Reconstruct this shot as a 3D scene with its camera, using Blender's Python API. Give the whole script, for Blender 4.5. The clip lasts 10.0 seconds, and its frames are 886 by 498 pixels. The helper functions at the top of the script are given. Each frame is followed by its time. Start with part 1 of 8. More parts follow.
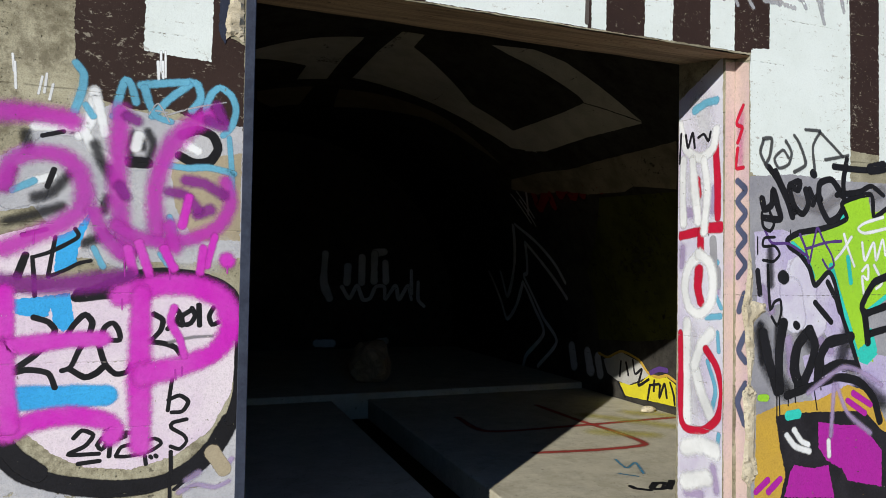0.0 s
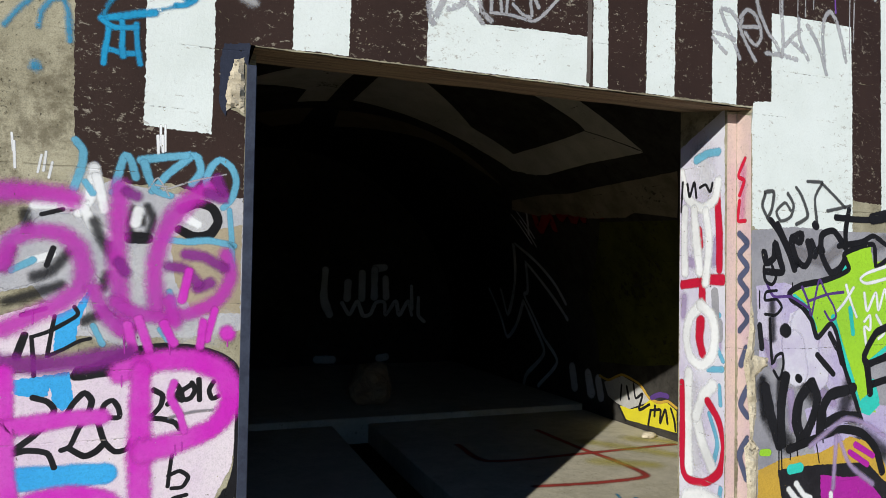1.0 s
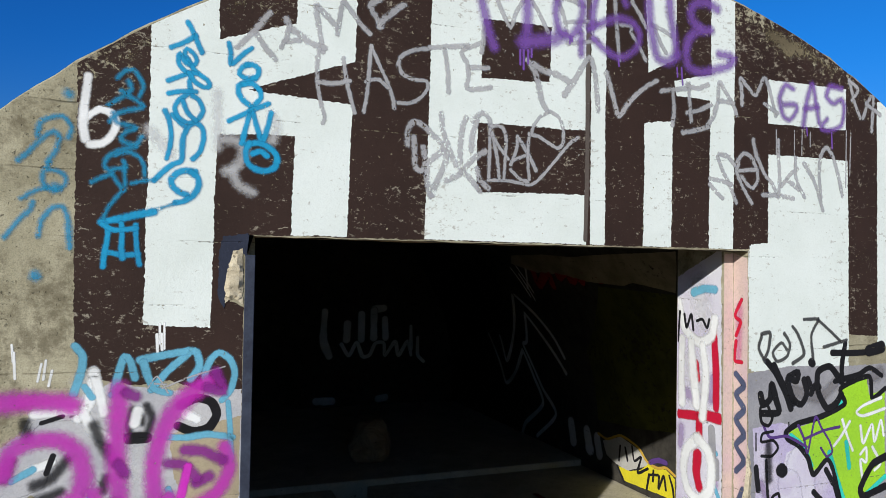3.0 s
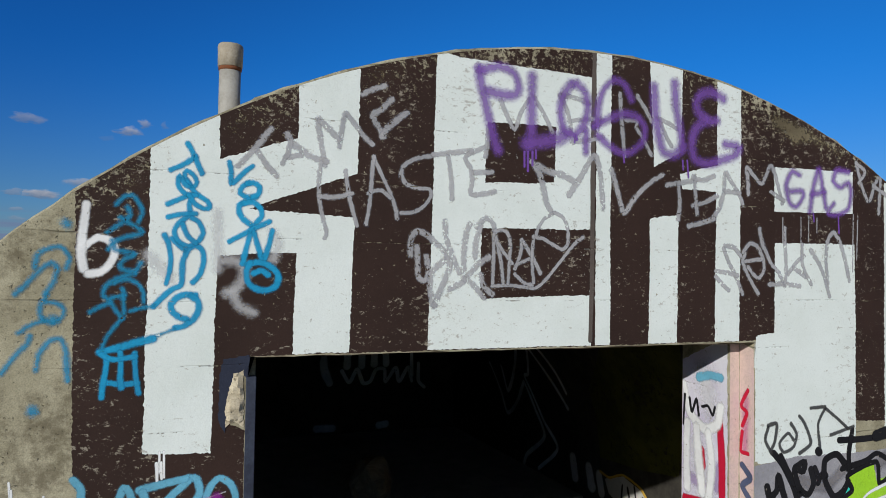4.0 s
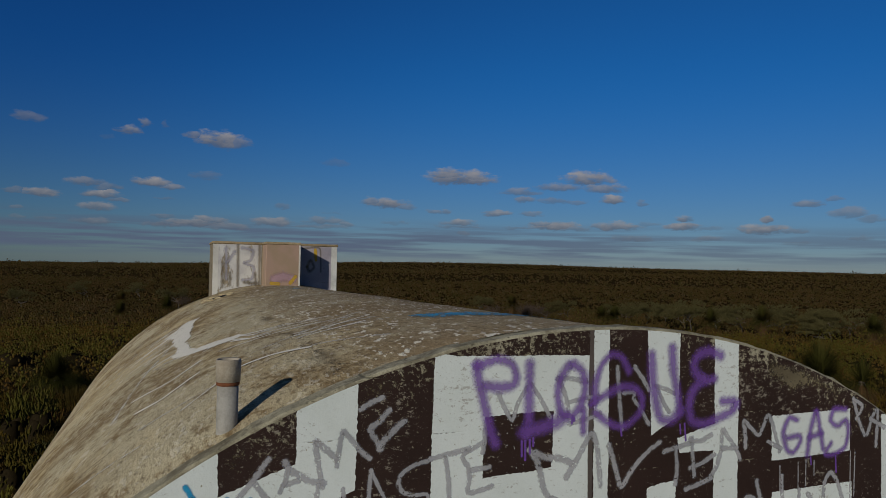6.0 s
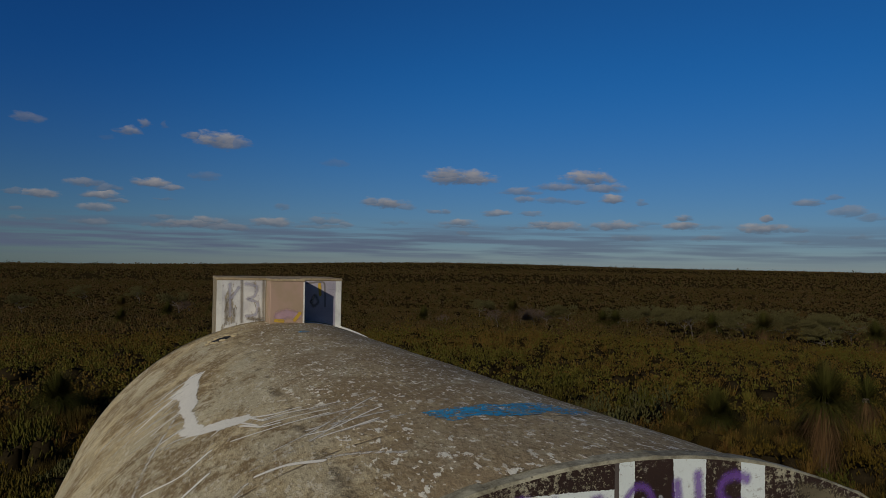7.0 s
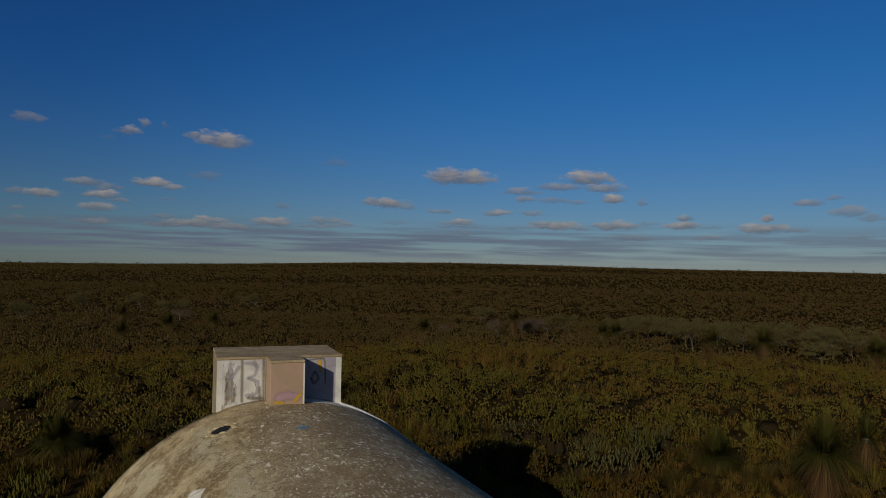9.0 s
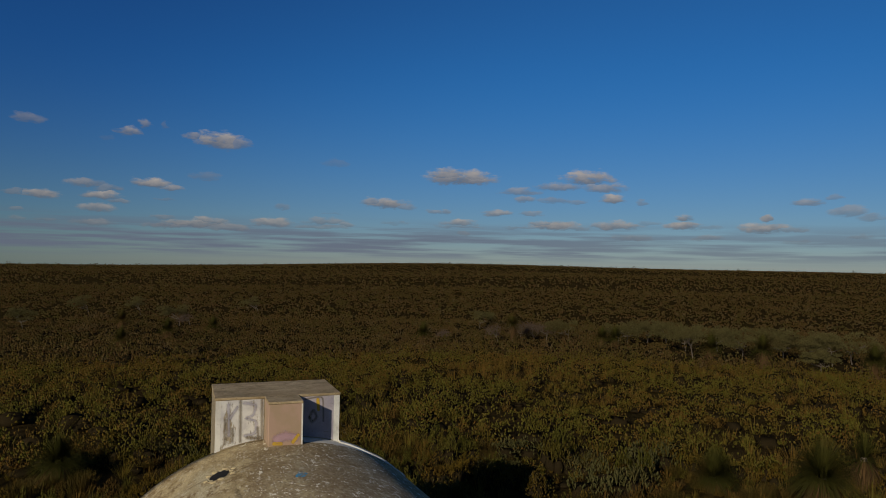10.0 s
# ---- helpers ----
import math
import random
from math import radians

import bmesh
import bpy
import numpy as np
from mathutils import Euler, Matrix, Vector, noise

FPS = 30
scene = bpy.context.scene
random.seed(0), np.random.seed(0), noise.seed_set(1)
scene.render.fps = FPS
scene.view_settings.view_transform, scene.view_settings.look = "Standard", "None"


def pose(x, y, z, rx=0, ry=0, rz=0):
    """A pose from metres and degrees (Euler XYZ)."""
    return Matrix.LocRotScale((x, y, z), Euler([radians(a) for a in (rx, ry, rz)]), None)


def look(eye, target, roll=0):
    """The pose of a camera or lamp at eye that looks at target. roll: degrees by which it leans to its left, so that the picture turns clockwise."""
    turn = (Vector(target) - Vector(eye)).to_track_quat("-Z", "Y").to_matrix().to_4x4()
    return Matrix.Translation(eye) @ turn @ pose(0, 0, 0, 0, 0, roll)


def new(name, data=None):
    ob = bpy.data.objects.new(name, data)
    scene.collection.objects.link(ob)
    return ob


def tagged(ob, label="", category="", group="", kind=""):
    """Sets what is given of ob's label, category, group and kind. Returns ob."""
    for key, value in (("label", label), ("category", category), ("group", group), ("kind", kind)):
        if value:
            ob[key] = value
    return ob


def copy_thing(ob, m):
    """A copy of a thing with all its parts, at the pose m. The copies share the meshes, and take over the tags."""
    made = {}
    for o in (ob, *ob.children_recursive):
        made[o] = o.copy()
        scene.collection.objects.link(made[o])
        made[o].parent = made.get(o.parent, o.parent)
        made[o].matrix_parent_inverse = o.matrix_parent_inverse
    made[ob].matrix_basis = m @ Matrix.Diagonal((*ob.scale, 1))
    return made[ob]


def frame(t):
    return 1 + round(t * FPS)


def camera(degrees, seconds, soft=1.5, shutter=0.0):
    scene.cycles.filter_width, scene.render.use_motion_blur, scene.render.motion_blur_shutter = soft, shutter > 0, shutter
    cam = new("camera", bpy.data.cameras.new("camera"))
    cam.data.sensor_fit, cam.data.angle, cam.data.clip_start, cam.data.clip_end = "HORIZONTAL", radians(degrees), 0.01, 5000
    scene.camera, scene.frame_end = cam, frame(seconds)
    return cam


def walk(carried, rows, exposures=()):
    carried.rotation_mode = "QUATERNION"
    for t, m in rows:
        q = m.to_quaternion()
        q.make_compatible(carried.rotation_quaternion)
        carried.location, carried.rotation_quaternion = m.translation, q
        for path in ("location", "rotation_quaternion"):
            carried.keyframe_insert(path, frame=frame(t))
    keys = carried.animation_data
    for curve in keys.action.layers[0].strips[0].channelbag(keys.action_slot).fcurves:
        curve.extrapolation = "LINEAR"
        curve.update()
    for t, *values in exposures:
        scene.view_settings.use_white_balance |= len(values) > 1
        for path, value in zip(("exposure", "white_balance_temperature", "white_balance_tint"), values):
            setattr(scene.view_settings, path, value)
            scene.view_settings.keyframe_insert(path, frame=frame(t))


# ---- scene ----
cam = camera(65.4, 10.0, soft=0.65)
PATH = [
    (0, (0.096, -3.419, 2.371), (0.8, -1.547, 2.419), 1.0),
    (0.5, (0.094, -3.403, 2.504), (0.797, -1.532, 2.553), 1.0),
    (1, (0.088, -3.408, 2.713), (0.792, -1.536, 2.762), 1.0),
    (1.5, (0.089, -3.434, 2.913), (0.793, -1.562, 2.962), 1.0),
    (2, (0.082, -3.451, 3.148), (0.786, -1.579, 3.197), 1.1),
    (3.5, (0.064, -3.437, 3.892), (0.768, -1.566, 3.94), 1.0),
    (4, (0.056, -3.403, 4.204), (0.76, -1.532, 4.252), 1.0),
    (4.5, (0.048, -3.389, 4.568), (0.752, -1.518, 4.616), 1.0),
    (5, (0.036, -3.413, 4.969), (0.74, -1.541, 5.017), 1.0),
    (5.5, (0.017, -3.433, 5.394), (0.722, -1.561, 5.441), 1.0),
    (6, (0.024, -3.438, 5.807), (0.728, -1.567, 5.853), 1.2),
    (7.5, (-0.135, -3.264, 6.929), (0.57, -1.393, 6.975), 1.0),
    (8, (-0.172, -3.291, 7.349), (0.532, -1.42, 7.395), 1.1),
    (8.5, (-0.156, -3.31, 7.78), (0.548, -1.439, 7.825), 1.0),
    (9, (-0.103, -3.348, 8.217), (0.6, -1.477, 8.262), 1.1),
    (9.5, (-0.077, -3.379, 8.634), (0.627, -1.508, 8.679), 1.0),
    (10, (-0.097, -3.432, 9.052), (0.607, -1.56, 9.098), 1.0),
]
walk(cam, [(t, look(eye, target, roll)) for t, eye, target, roll in PATH], exposures=[(0.0, 0.17, 5950, 10), (2.0, 0.22, 5950, 10), (3.5, 0.08, 5950, 10), (4.0, -0.13, 5950, 10), (4.5, -0.55, 6000, 10), (5.0, -0.80, 6050, 10), (5.5, -0.9, 6150, 10), (6.0, -0.98, 6250, 10), (7.5, -1.0, 6500, 10), (8.5, -0.95, 6750, 10), (9.0, -0.85, 6900, 10), (10.0, -0.62, 7150, 10)])

# tints of the clouds, in the sky's own units
CLOUD_LIGHT, CLOUD_SHADE, CLOUD_BAND = (6.1, 5.6, 5.3), (1.65, 1.95, 2.6), (1.7, 2.1, 3.2)

# places of the larger plants
GRASS_TREES = [
    (19.6, 13.4, 2.25, 1.40, "tall grass tree with a green crown over a straw-coloured skirt"),
    (26.9, 17.6, 1.4, 1.2, "leaning grass tree with a mostly dead straw-brown skirt"),
    (20.6, 19.4, 0.55, 1.2, "low grass tree with a loose olive crown"),
    (59.2, 54.7, 2.3, 1.9, "grass tree with a rusty skirt over a pale trunk"),
    (65.2, 46.3, 2.0, 1.8, "grass tree with a rusty skirt among olive shrubs"),
    (61.4, 65.1, 1.6, 2.0, "grass tree with a soft brown crown beside a pale tree"),
    (49.9, 96.9, 3.0, 2.0, "grass tree with a dark crown beside bare grey limbs"),
    (58.7, 84.8, 1.6, 1.8, "grass tree with a rusty skirt below olive trees"),
    (60.9, 84.6, 1.6, 1.9, "grass tree with a soft olive crown below olive trees"),
    (-10.0, 131.3, 2.2, 1.9, "distant grass tree with a pale straw skirt"),
    (-2.0, 108.6, 1.8, 1.9, "distant grass tree with a reddish brown skirt"),
    (4.8, 116.6, 1.8, 1.8, "distant grass tree with a pale straw skirt"),
    (-7.5, 96.4, 1.4, 1.7, "grass tree with a straw skirt in dark scrub"),
    (35.3, 98.7, 1.5, 2.0, "grass tree with a soft olive crown in brown scrub"),
    (-4.6, 28.0, 0.8, 1.2, "dark green grass tree in the shade of shrubs"),
]
HEATH_TREES = [
    (61.0, 97.6, 4.6, 0, "spreading heath tree with a dark crown on a pale forked trunk"),
    (61.1, 68.0, 4.3, 0, "low heath tree on a pale crooked trunk"),
    (71.0, 95.8, 4.4, 0, "small heath tree with pale bare limbs below"),
    (75.4, 96.3, 4.0, 0, "small heath tree with pale bare limbs below"),
    (79.8, 96.6, 4.2, 0, "rounded olive heath tree"),
    (69.6, 68.4, 4.0, 0, "broad olive heath tree"),
    (74.1, 69.5, 4.4, 0, "broad olive heath tree"),
    (74.5, 66.2, 4.2, 0, "broad olive heath tree"),
    (77.8, 65.5, 4.4, 0, "broad olive heath tree"),
    (75.1, 59.5, 4.0, 0, "broad olive heath tree"),
    (81.1, 61.6, 4.4, 0, "broad olive heath tree"),
    (82.5, 57.9, 4.2, 0, "rounded olive heath tree"),
    (65.2, 52.6, 2.8, 0, "low dark green heath tree"),
    (75.4, 79.4, 4.2, 0, "rounded olive heath tree"),
    (70.5, 80.5, 3.8, 0, "broad olive heath tree"),
    (66.5, 92.0, 4.0, 0, "broad olive heath tree"),
    (54.9, 103.3, 4.6, 1, "grey leafless heath tree full of fine twigs"),
    (57.1, 103.3, 4.8, 1, "grey leafless heath tree full of fine twigs"),
    (58.1, 100.5, 4.6, 1, "half-dead heath tree with bare twisted limbs"),
    (48.0, 98.5, 3.6, 1, "bare grey heath tree beside a grass tree"),
    (41.3, 105.0, 3.0, 1, "half-dead heath tree with bare twisted limbs"),
    (60.4, 133.9, 4.0, 0, "low olive heath tree"),
    (-21.4, 185.5, 5.0, 0, "dark heath tree standing above the scrub"),
    (-9.8, 186.4, 4.8, 0, "dark heath tree standing above the scrub"),
    (-0.5, 146.7, 4.8, 0, "dark heath tree with pale bare limbs"),
    (1.5, 143.0, 4.0, 1, "bare grey heath tree"),
    (19.5, 190.7, 5.0, 0, "dark heath tree standing above the scrub"),
    (-28.1, 146.0, 4.2, 0, "broad dark heath tree"),
]

# ---- world and sun ----
TO_SUN = Vector((-1.07, -1.0, 0.56)).normalized()
SUN_EL = math.asin(TO_SUN.z)
SUN_AZ = math.atan2(TO_SUN.x, TO_SUN.y)
world = bpy.data.worlds.new("sky")
world.use_nodes = True
wn, wl = world.node_tree.nodes, world.node_tree.links
wn.clear()
w_out = wn.new("ShaderNodeOutputWorld")
w_bg = wn.new("ShaderNodeBackground")
w_bg.inputs["Strength"].default_value = SKY_STRENGTH = 0.10
w_sky = wn.new("ShaderNodeTexSky")
w_sky.sky_type, w_sky.sun_disc = "NISHITA", False
w_sky.sun_elevation, w_sky.sun_rotation = SUN_EL, SUN_AZ
w_sky.altitude, w_sky.air_density, w_sky.dust_density, w_sky.ozone_density = 0, 1.0, 0.1, 5.0
wl.new(w_bg.outputs[0], w_out.inputs[0])


def wmath(op, a, b=None, c=None, clamp=False):
    """A math node of the sky; a, b and c are sockets or numbers."""
    n = wn.new("ShaderNodeMath")
    n.operation, n.use_clamp = op, clamp
    for i, v in enumerate((a, b, c)):
        if v is None:
            continue
        if isinstance(v, (int, float)):
            n.inputs[i].default_value = v
        else:
            wl.new(v, n.inputs[i])
    return n.outputs[0]


def wsmooth(v, lo, hi):
    n = wn.new("ShaderNodeMapRange")
    n.interpolation_type = "SMOOTHSTEP"
    n.inputs["From Min"].default_value, n.inputs["From Max"].default_value = lo, hi
    wl.new(v, n.inputs["Value"])
    return n.outputs["Result"]


# small fair-weather clouds: compass bearing, elevation, half width, half height (degrees), thickness
HIGH_WEST = [
    (-10.6, 9.87, 1.05, 0.35, 0.55), (-4.1, 9.57, 1.02, 0.37, 0.8), (-3, 10.22, 0.44, 0.38, 0.7), (-1.6, 10.27, 0.28, 0.3, 0.35), (-5.6, 8.97, 0.61, 0.21, 0.18),
    (0.6, 9.64, 0.75, 0.3, 0.75), (2.5, 9.35, 1.8, 0.74, 1), (4, 9.24, 0.96, 0.53, 0.75), (1.5, 6.52, 1.27, 0.35, 0.4), (-6.8, 5.55, 1.35, 0.33, 0.75),
    (-5.3, 5.28, 0.92, 0.34, 0.6), (-2.4, 5.81, 1.45, 0.39, 1), (-1.1, 5.54, 0.9, 0.26, 0.8),
]
HIGH_EAST = [
    (11.6, 8.12, 1.01, 0.37, 0.28), (14.7, 5.04, 0.93, 0.37, 0.8), (21.9, 7.07, 2.91, 0.6, 1.1), (21, 7.37, 1.69, 0.6, 1.05), (22.9, 7.27, 1.41, 0.56, 1),
    (26.9, 6.1, 1.57, 0.32, 0.7), (27.3, 5.46, 0.93, 0.28, 0.7), (32.4, 7.12, 1.97, 0.64, 1.05), (30.1, 6.48, 2, 0.37, 0.8), (33.7, 6.38, 1.77, 0.45, 0.85),
    (29.7, 5.38, 1.46, 0.28, 0.55), (34.5, 5.47, 1.06, 0.41, 1), (36.6, 5.19, 0.52, 0.27, 0.55), (31.7, 5.29, 0.72, 0.23, 0.5), (48.5, 5.01, 1.23, 0.33, 0.75),
    (50.1, 5.29, 0.71, 0.2, 0.5),
]
LOW_WEST = [
    (-5.8, 4.7, 1.45, 0.38, 0.95), (-5.5, 4.76, 0.61, 0.34, 0.9), (-4.7, 4.39, 0.85, 0.17, 0.6), (-6, 3.77, 1.21, 0.38, 0.8), (-9.8, 4.56, 1.13, 0.36, 0.95),
    (-11.4, 4.65, 0.61, 0.24, 0.55), (-11.2, 3.43, 0.48, 0.16, 0.45), (-11, 2.8, 0.55, 0.16, 0.4), (-9.4, 2.76, 0.78, 0.12, 0.35), (-1.3, 4.66, 0.81, 0.13, 0.35),
    (7.4, 4.43, 0.67, 0.27, 0.45), (-1.7, 3.29, 1.05, 0.17, 0.5), (-6.3, 2.66, 1.51, 0.29, 0.6), (0.8, 2.87, 2.62, 0.4, 0.85), (1.8, 3.09, 1.27, 0.31, 0.8),
    (-1.1, 2.67, 2.06, 0.26, 0.65), (3.1, 2.64, 1.81, 0.31, 0.6), (6.7, 3.13, 1.6, 0.41, 0.85),
]
LOW_MIDDLE = [
    (10.8, 3.35, 1.74, 0.32, 0.65), (10.6, 2.88, 2.29, 0.18, 0.5), (12.5, 3.12, 0.65, 0.19, 0.6), (16.1, 4.89, 1.97, 0.47, 1), (17.3, 4.73, 1.03, 0.28, 0.6),
    (11.5, 4.02, 0.83, 0.14, 0.3), (19.9, 4.37, 0.7, 0.23, 0.6), (20.7, 4.34, 0.56, 0.28, 0.7), (16.6, 3.36, 1.22, 0.19, 0.35), (21.9, 3.42, 1.5, 0.33, 0.85),
    (21.8, 3.19, 2.16, 0.19, 0.5), (25, 4.32, 1.21, 0.28, 0.85), (27.8, 4.3, 1.01, 0.23, 0.6), (29.9, 3.3, 2, 0.42, 0.95), (29, 3.48, 1.19, 0.28, 0.8),
    (22.3, 2.63, 0.47, 0.19, 0.4), (26.9, 3.13, 1.39, 0.14, 0.4),
]
LOW_EAST = [
    (31.3, 3.13, 1.62, 0.28, 0.6), (34.6, 3.34, 2.19, 0.36, 0.9), (37.3, 3.57, 1.03, 0.22, 0.4), (40, 3.31, 1.49, 0.35, 0.95), (39.9, 3.97, 0.75, 0.31, 0.9),
    (41.7, 3.22, 1.14, 0.17, 0.4), (45.6, 3.12, 1.82, 0.42, 0.95), (45.8, 3.84, 0.42, 0.34, 0.95), (47.4, 3.03, 1.33, 0.25, 0.6), (51.1, 4.25, 1.24, 0.48, 0.65),
    (52.5, 3.83, 0.94, 0.32, 0.55), (36, 2.39, 1.65, 0.23, 0.5), (41.7, 2.39, 1.14, 0.22, 0.5), (51.7, 2.48, 0.89, 0.2, 0.4), (47.7, 2.11, 0.89, 0.17, 0.3),
]
CLOUDS = HIGH_WEST + HIGH_EAST + LOW_WEST + LOW_MIDDLE + LOW_EAST
w_tc = wn.new("ShaderNodeTexCoord")
w_xyz = wn.new("ShaderNodeSeparateXYZ")
wl.new(w_tc.outputs["Generated"], w_xyz.inputs[0])
DEG = 180 / math.pi
az = wmath("MULTIPLY", wmath("ARCTAN2", w_xyz.outputs[0], w_xyz.outputs[1]), DEG)
el = wmath("MULTIPLY", wmath("ARCSINE", w_xyz.outputs[2]), DEG)
w_comb = wn.new("ShaderNodeCombineXYZ")
wl.new(az, w_comb.inputs[0])
wl.new(wmath("MULTIPLY", el, 2.2), w_comb.inputs[1])


def wnoise(scale, detail, rough=0.6, move=0.0):
    n = wn.new("ShaderNodeTexNoise")
    n.inputs["Scale"].default_value, n.inputs["Detail"].default_value, n.inputs["Roughness"].default_value = scale, detail, rough
    if move:
        m = wn.new("ShaderNodeMapping")
        m.inputs["Location"].default_value = (move, move * 0.3, move)
        wl.new(w_comb.outputs[0], m.inputs[0])
        wl.new(m.outputs[0], n.inputs["Vector"])
    else:
        wl.new(w_comb.outputs[0], n.inputs["Vector"])
    return n.outputs["Fac"]


puff = wnoise(0.75, 5, 0.55)
fine = wnoise(2.6, 3, 0.5, 9.0)
lump = wmath("ADD", wmath("MULTIPLY", wmath("SUBTRACT", puff, 0.5), 2.6), wmath("MULTIPLY", wmath("SUBTRACT", fine, 0.5), 0.7))
# the edges of the puffs wander
az_w = wmath("ADD", az, wmath("MULTIPLY", wmath("SUBTRACT", wnoise(1.3, 2, 0.5, 4.0), 0.5), 0.9))
el_w = wmath("ADD", el, wmath("MULTIPLY", wmath("SUBTRACT", wnoise(1.1, 2, 0.5, 6.0), 0.5), 0.5))
w_at = wn.new("ShaderNodeCombineXYZ")
wl.new(az_w, w_at.inputs[0])
wl.new(el_w, w_at.inputs[1])


def wvec(op, a, *others):
    """A vector math node of the sky."""
    n = wn.new("ShaderNodeVectorMath")
    n.operation = op
    for i, v in enumerate((a, *others)):
        if isinstance(v, tuple):
            n.inputs[i].default_value = v
        else:
            wl.new(v, n.inputs[i])
    return n.outputs["Value" if op == "DOT_PRODUCT" else "Vector"]


best, state = None, None
for c_az, c_el, c_w, c_h, c_k in CLOUDS:
    su, sv = 0.92 / c_w, 0.86 / c_h
    p = wvec("MULTIPLY_ADD", w_at.outputs[0], (su, sv, 0.0), (-c_az * su, -c_el * sv, c_k))
    # flat bases: the lower half falls off faster
    far_off = wvec("MAXIMUM", p, wvec("MULTIPLY", p, (-1.0, -1.45, -1.0)))
    d = wmath("SUBTRACT", wvec("DOT_PRODUCT", far_off, far_off), c_k * c_k)
    if best is None:
        best, state = d, p
    else:
        nearer = wmath("LESS_THAN", d, best)
        pick = wn.new("ShaderNodeMix")
        pick.data_type = "VECTOR"
        wl.new(nearer, pick.inputs[0])
        wl.new(state, pick.inputs[4])
        wl.new(p, pick.inputs[5])
        best, state = wmath("MINIMUM", d, best), pick.outputs[1]
w_state = wn.new("ShaderNodeSeparateXYZ")
wl.new(state, w_state.inputs[0])
cover, lit, thick = wmath("SUBTRACT", 1.0, best), w_state.outputs[1], w_state.outputs[2]
cumulus = wmath("MULTIPLY", wsmooth(wmath("ADD", cover, lump), -0.25, 0.95), thick, clamp=True)
tone = wmath("ADD", wmath("MULTIPLY", lit, 0.62), wmath("ADD", 0.30, wmath("MULTIPLY", wmath("SUBTRACT", puff, 0.5), 1.1)), clamp=True)
tone = wmath("MULTIPLY", tone, wmath("MINIMUM", thick, 1.0))
# thin grey bands low over the horizon
w_map = wn.new("ShaderNodeMapping")
w_map.inputs["Scale"].default_value = (0.11, 1.05, 1)
wl.new(w_comb.outputs[0], w_map.inputs[0])
w_band = wn.new("ShaderNodeTexNoise")
w_band.inputs["Scale"].default_value, w_band.inputs["Detail"].default_value = 1.0, 6
wl.new(w_map.outputs[0], w_band.inputs["Vector"])
low = wmath("MULTIPLY", wsmooth(el, 3.9, 2.0), wsmooth(el, 0.1, 1.1))
west = wsmooth(az, 48.0, 12.0)
band = wmath("MULTIPLY", wsmooth(w_band.outputs["Fac"], 0.36, 0.60), wmath("MULTIPLY", low, wmath("ADD", 0.55, wmath("MULTIPLY", west, 0.30))))


def wmix(fac, a, b):
    n = wn.new("ShaderNodeMix")
    n.data_type = "RGBA"
    if isinstance(fac, float):
        n.inputs[0].default_value = fac
    else:
        wl.new(fac, n.inputs[0])
    for i, v in ((6, a), (7, b)):
        if isinstance(v, tuple):
            n.inputs[i].default_value = (*v, 1)
        else:
            wl.new(v, n.inputs[i])
    return n.outputs[2]


cloud_colour = wmix(tone, CLOUD_SHADE, CLOUD_LIGHT)
# the deep polarised blue away from the sun
w_tint = wn.new("ShaderNodeMix")
w_tint.data_type, w_tint.blend_type = "RGBA", "MULTIPLY"
w_tint.inputs[0].default_value = 1.0
wl.new(w_sky.outputs[0], w_tint.inputs[6])
toward = wn.new("ShaderNodeVectorMath")
toward.operation = "DOT_PRODUCT"
toward.inputs[1].default_value = TO_SUN
wl.new(w_tc.outputs["Generated"], toward.inputs[0])
deep = wmix(wsmooth(el, -1.0, 17.0), (0.37, 0.50, 0.66), (0.11, 0.45, 0.86))
pale = wmix(wsmooth(el, -1.0, 17.0), (0.47, 0.57, 0.76), (0.155, 0.64, 1.06))
away = wmix(wsmooth(toward.outputs["Value"], -0.80, -0.36), pale, deep)
wl.new(wmix(wsmooth(toward.outputs["Value"], -0.25, 0.45), away, (0.42, 0.50, 0.56)), w_tint.inputs[7])
with_bands = wmix(band, w_tint.outputs[2], CLOUD_BAND)
wl.new(wmix(wmath("MULTIPLY", cumulus, 0.85), with_bands, cloud_colour), w_bg.inputs["Color"])
scene.world = world

sun = new("sun", bpy.data.lights.new("sun", "SUN"))
sun.data.energy, sun.data.angle, sun.data.color = 4.5, radians(0.53), (1.0, 0.91, 0.76)
sun.matrix_world = look(TO_SUN * 60, (0, 0, 0))

# ---- materials ----


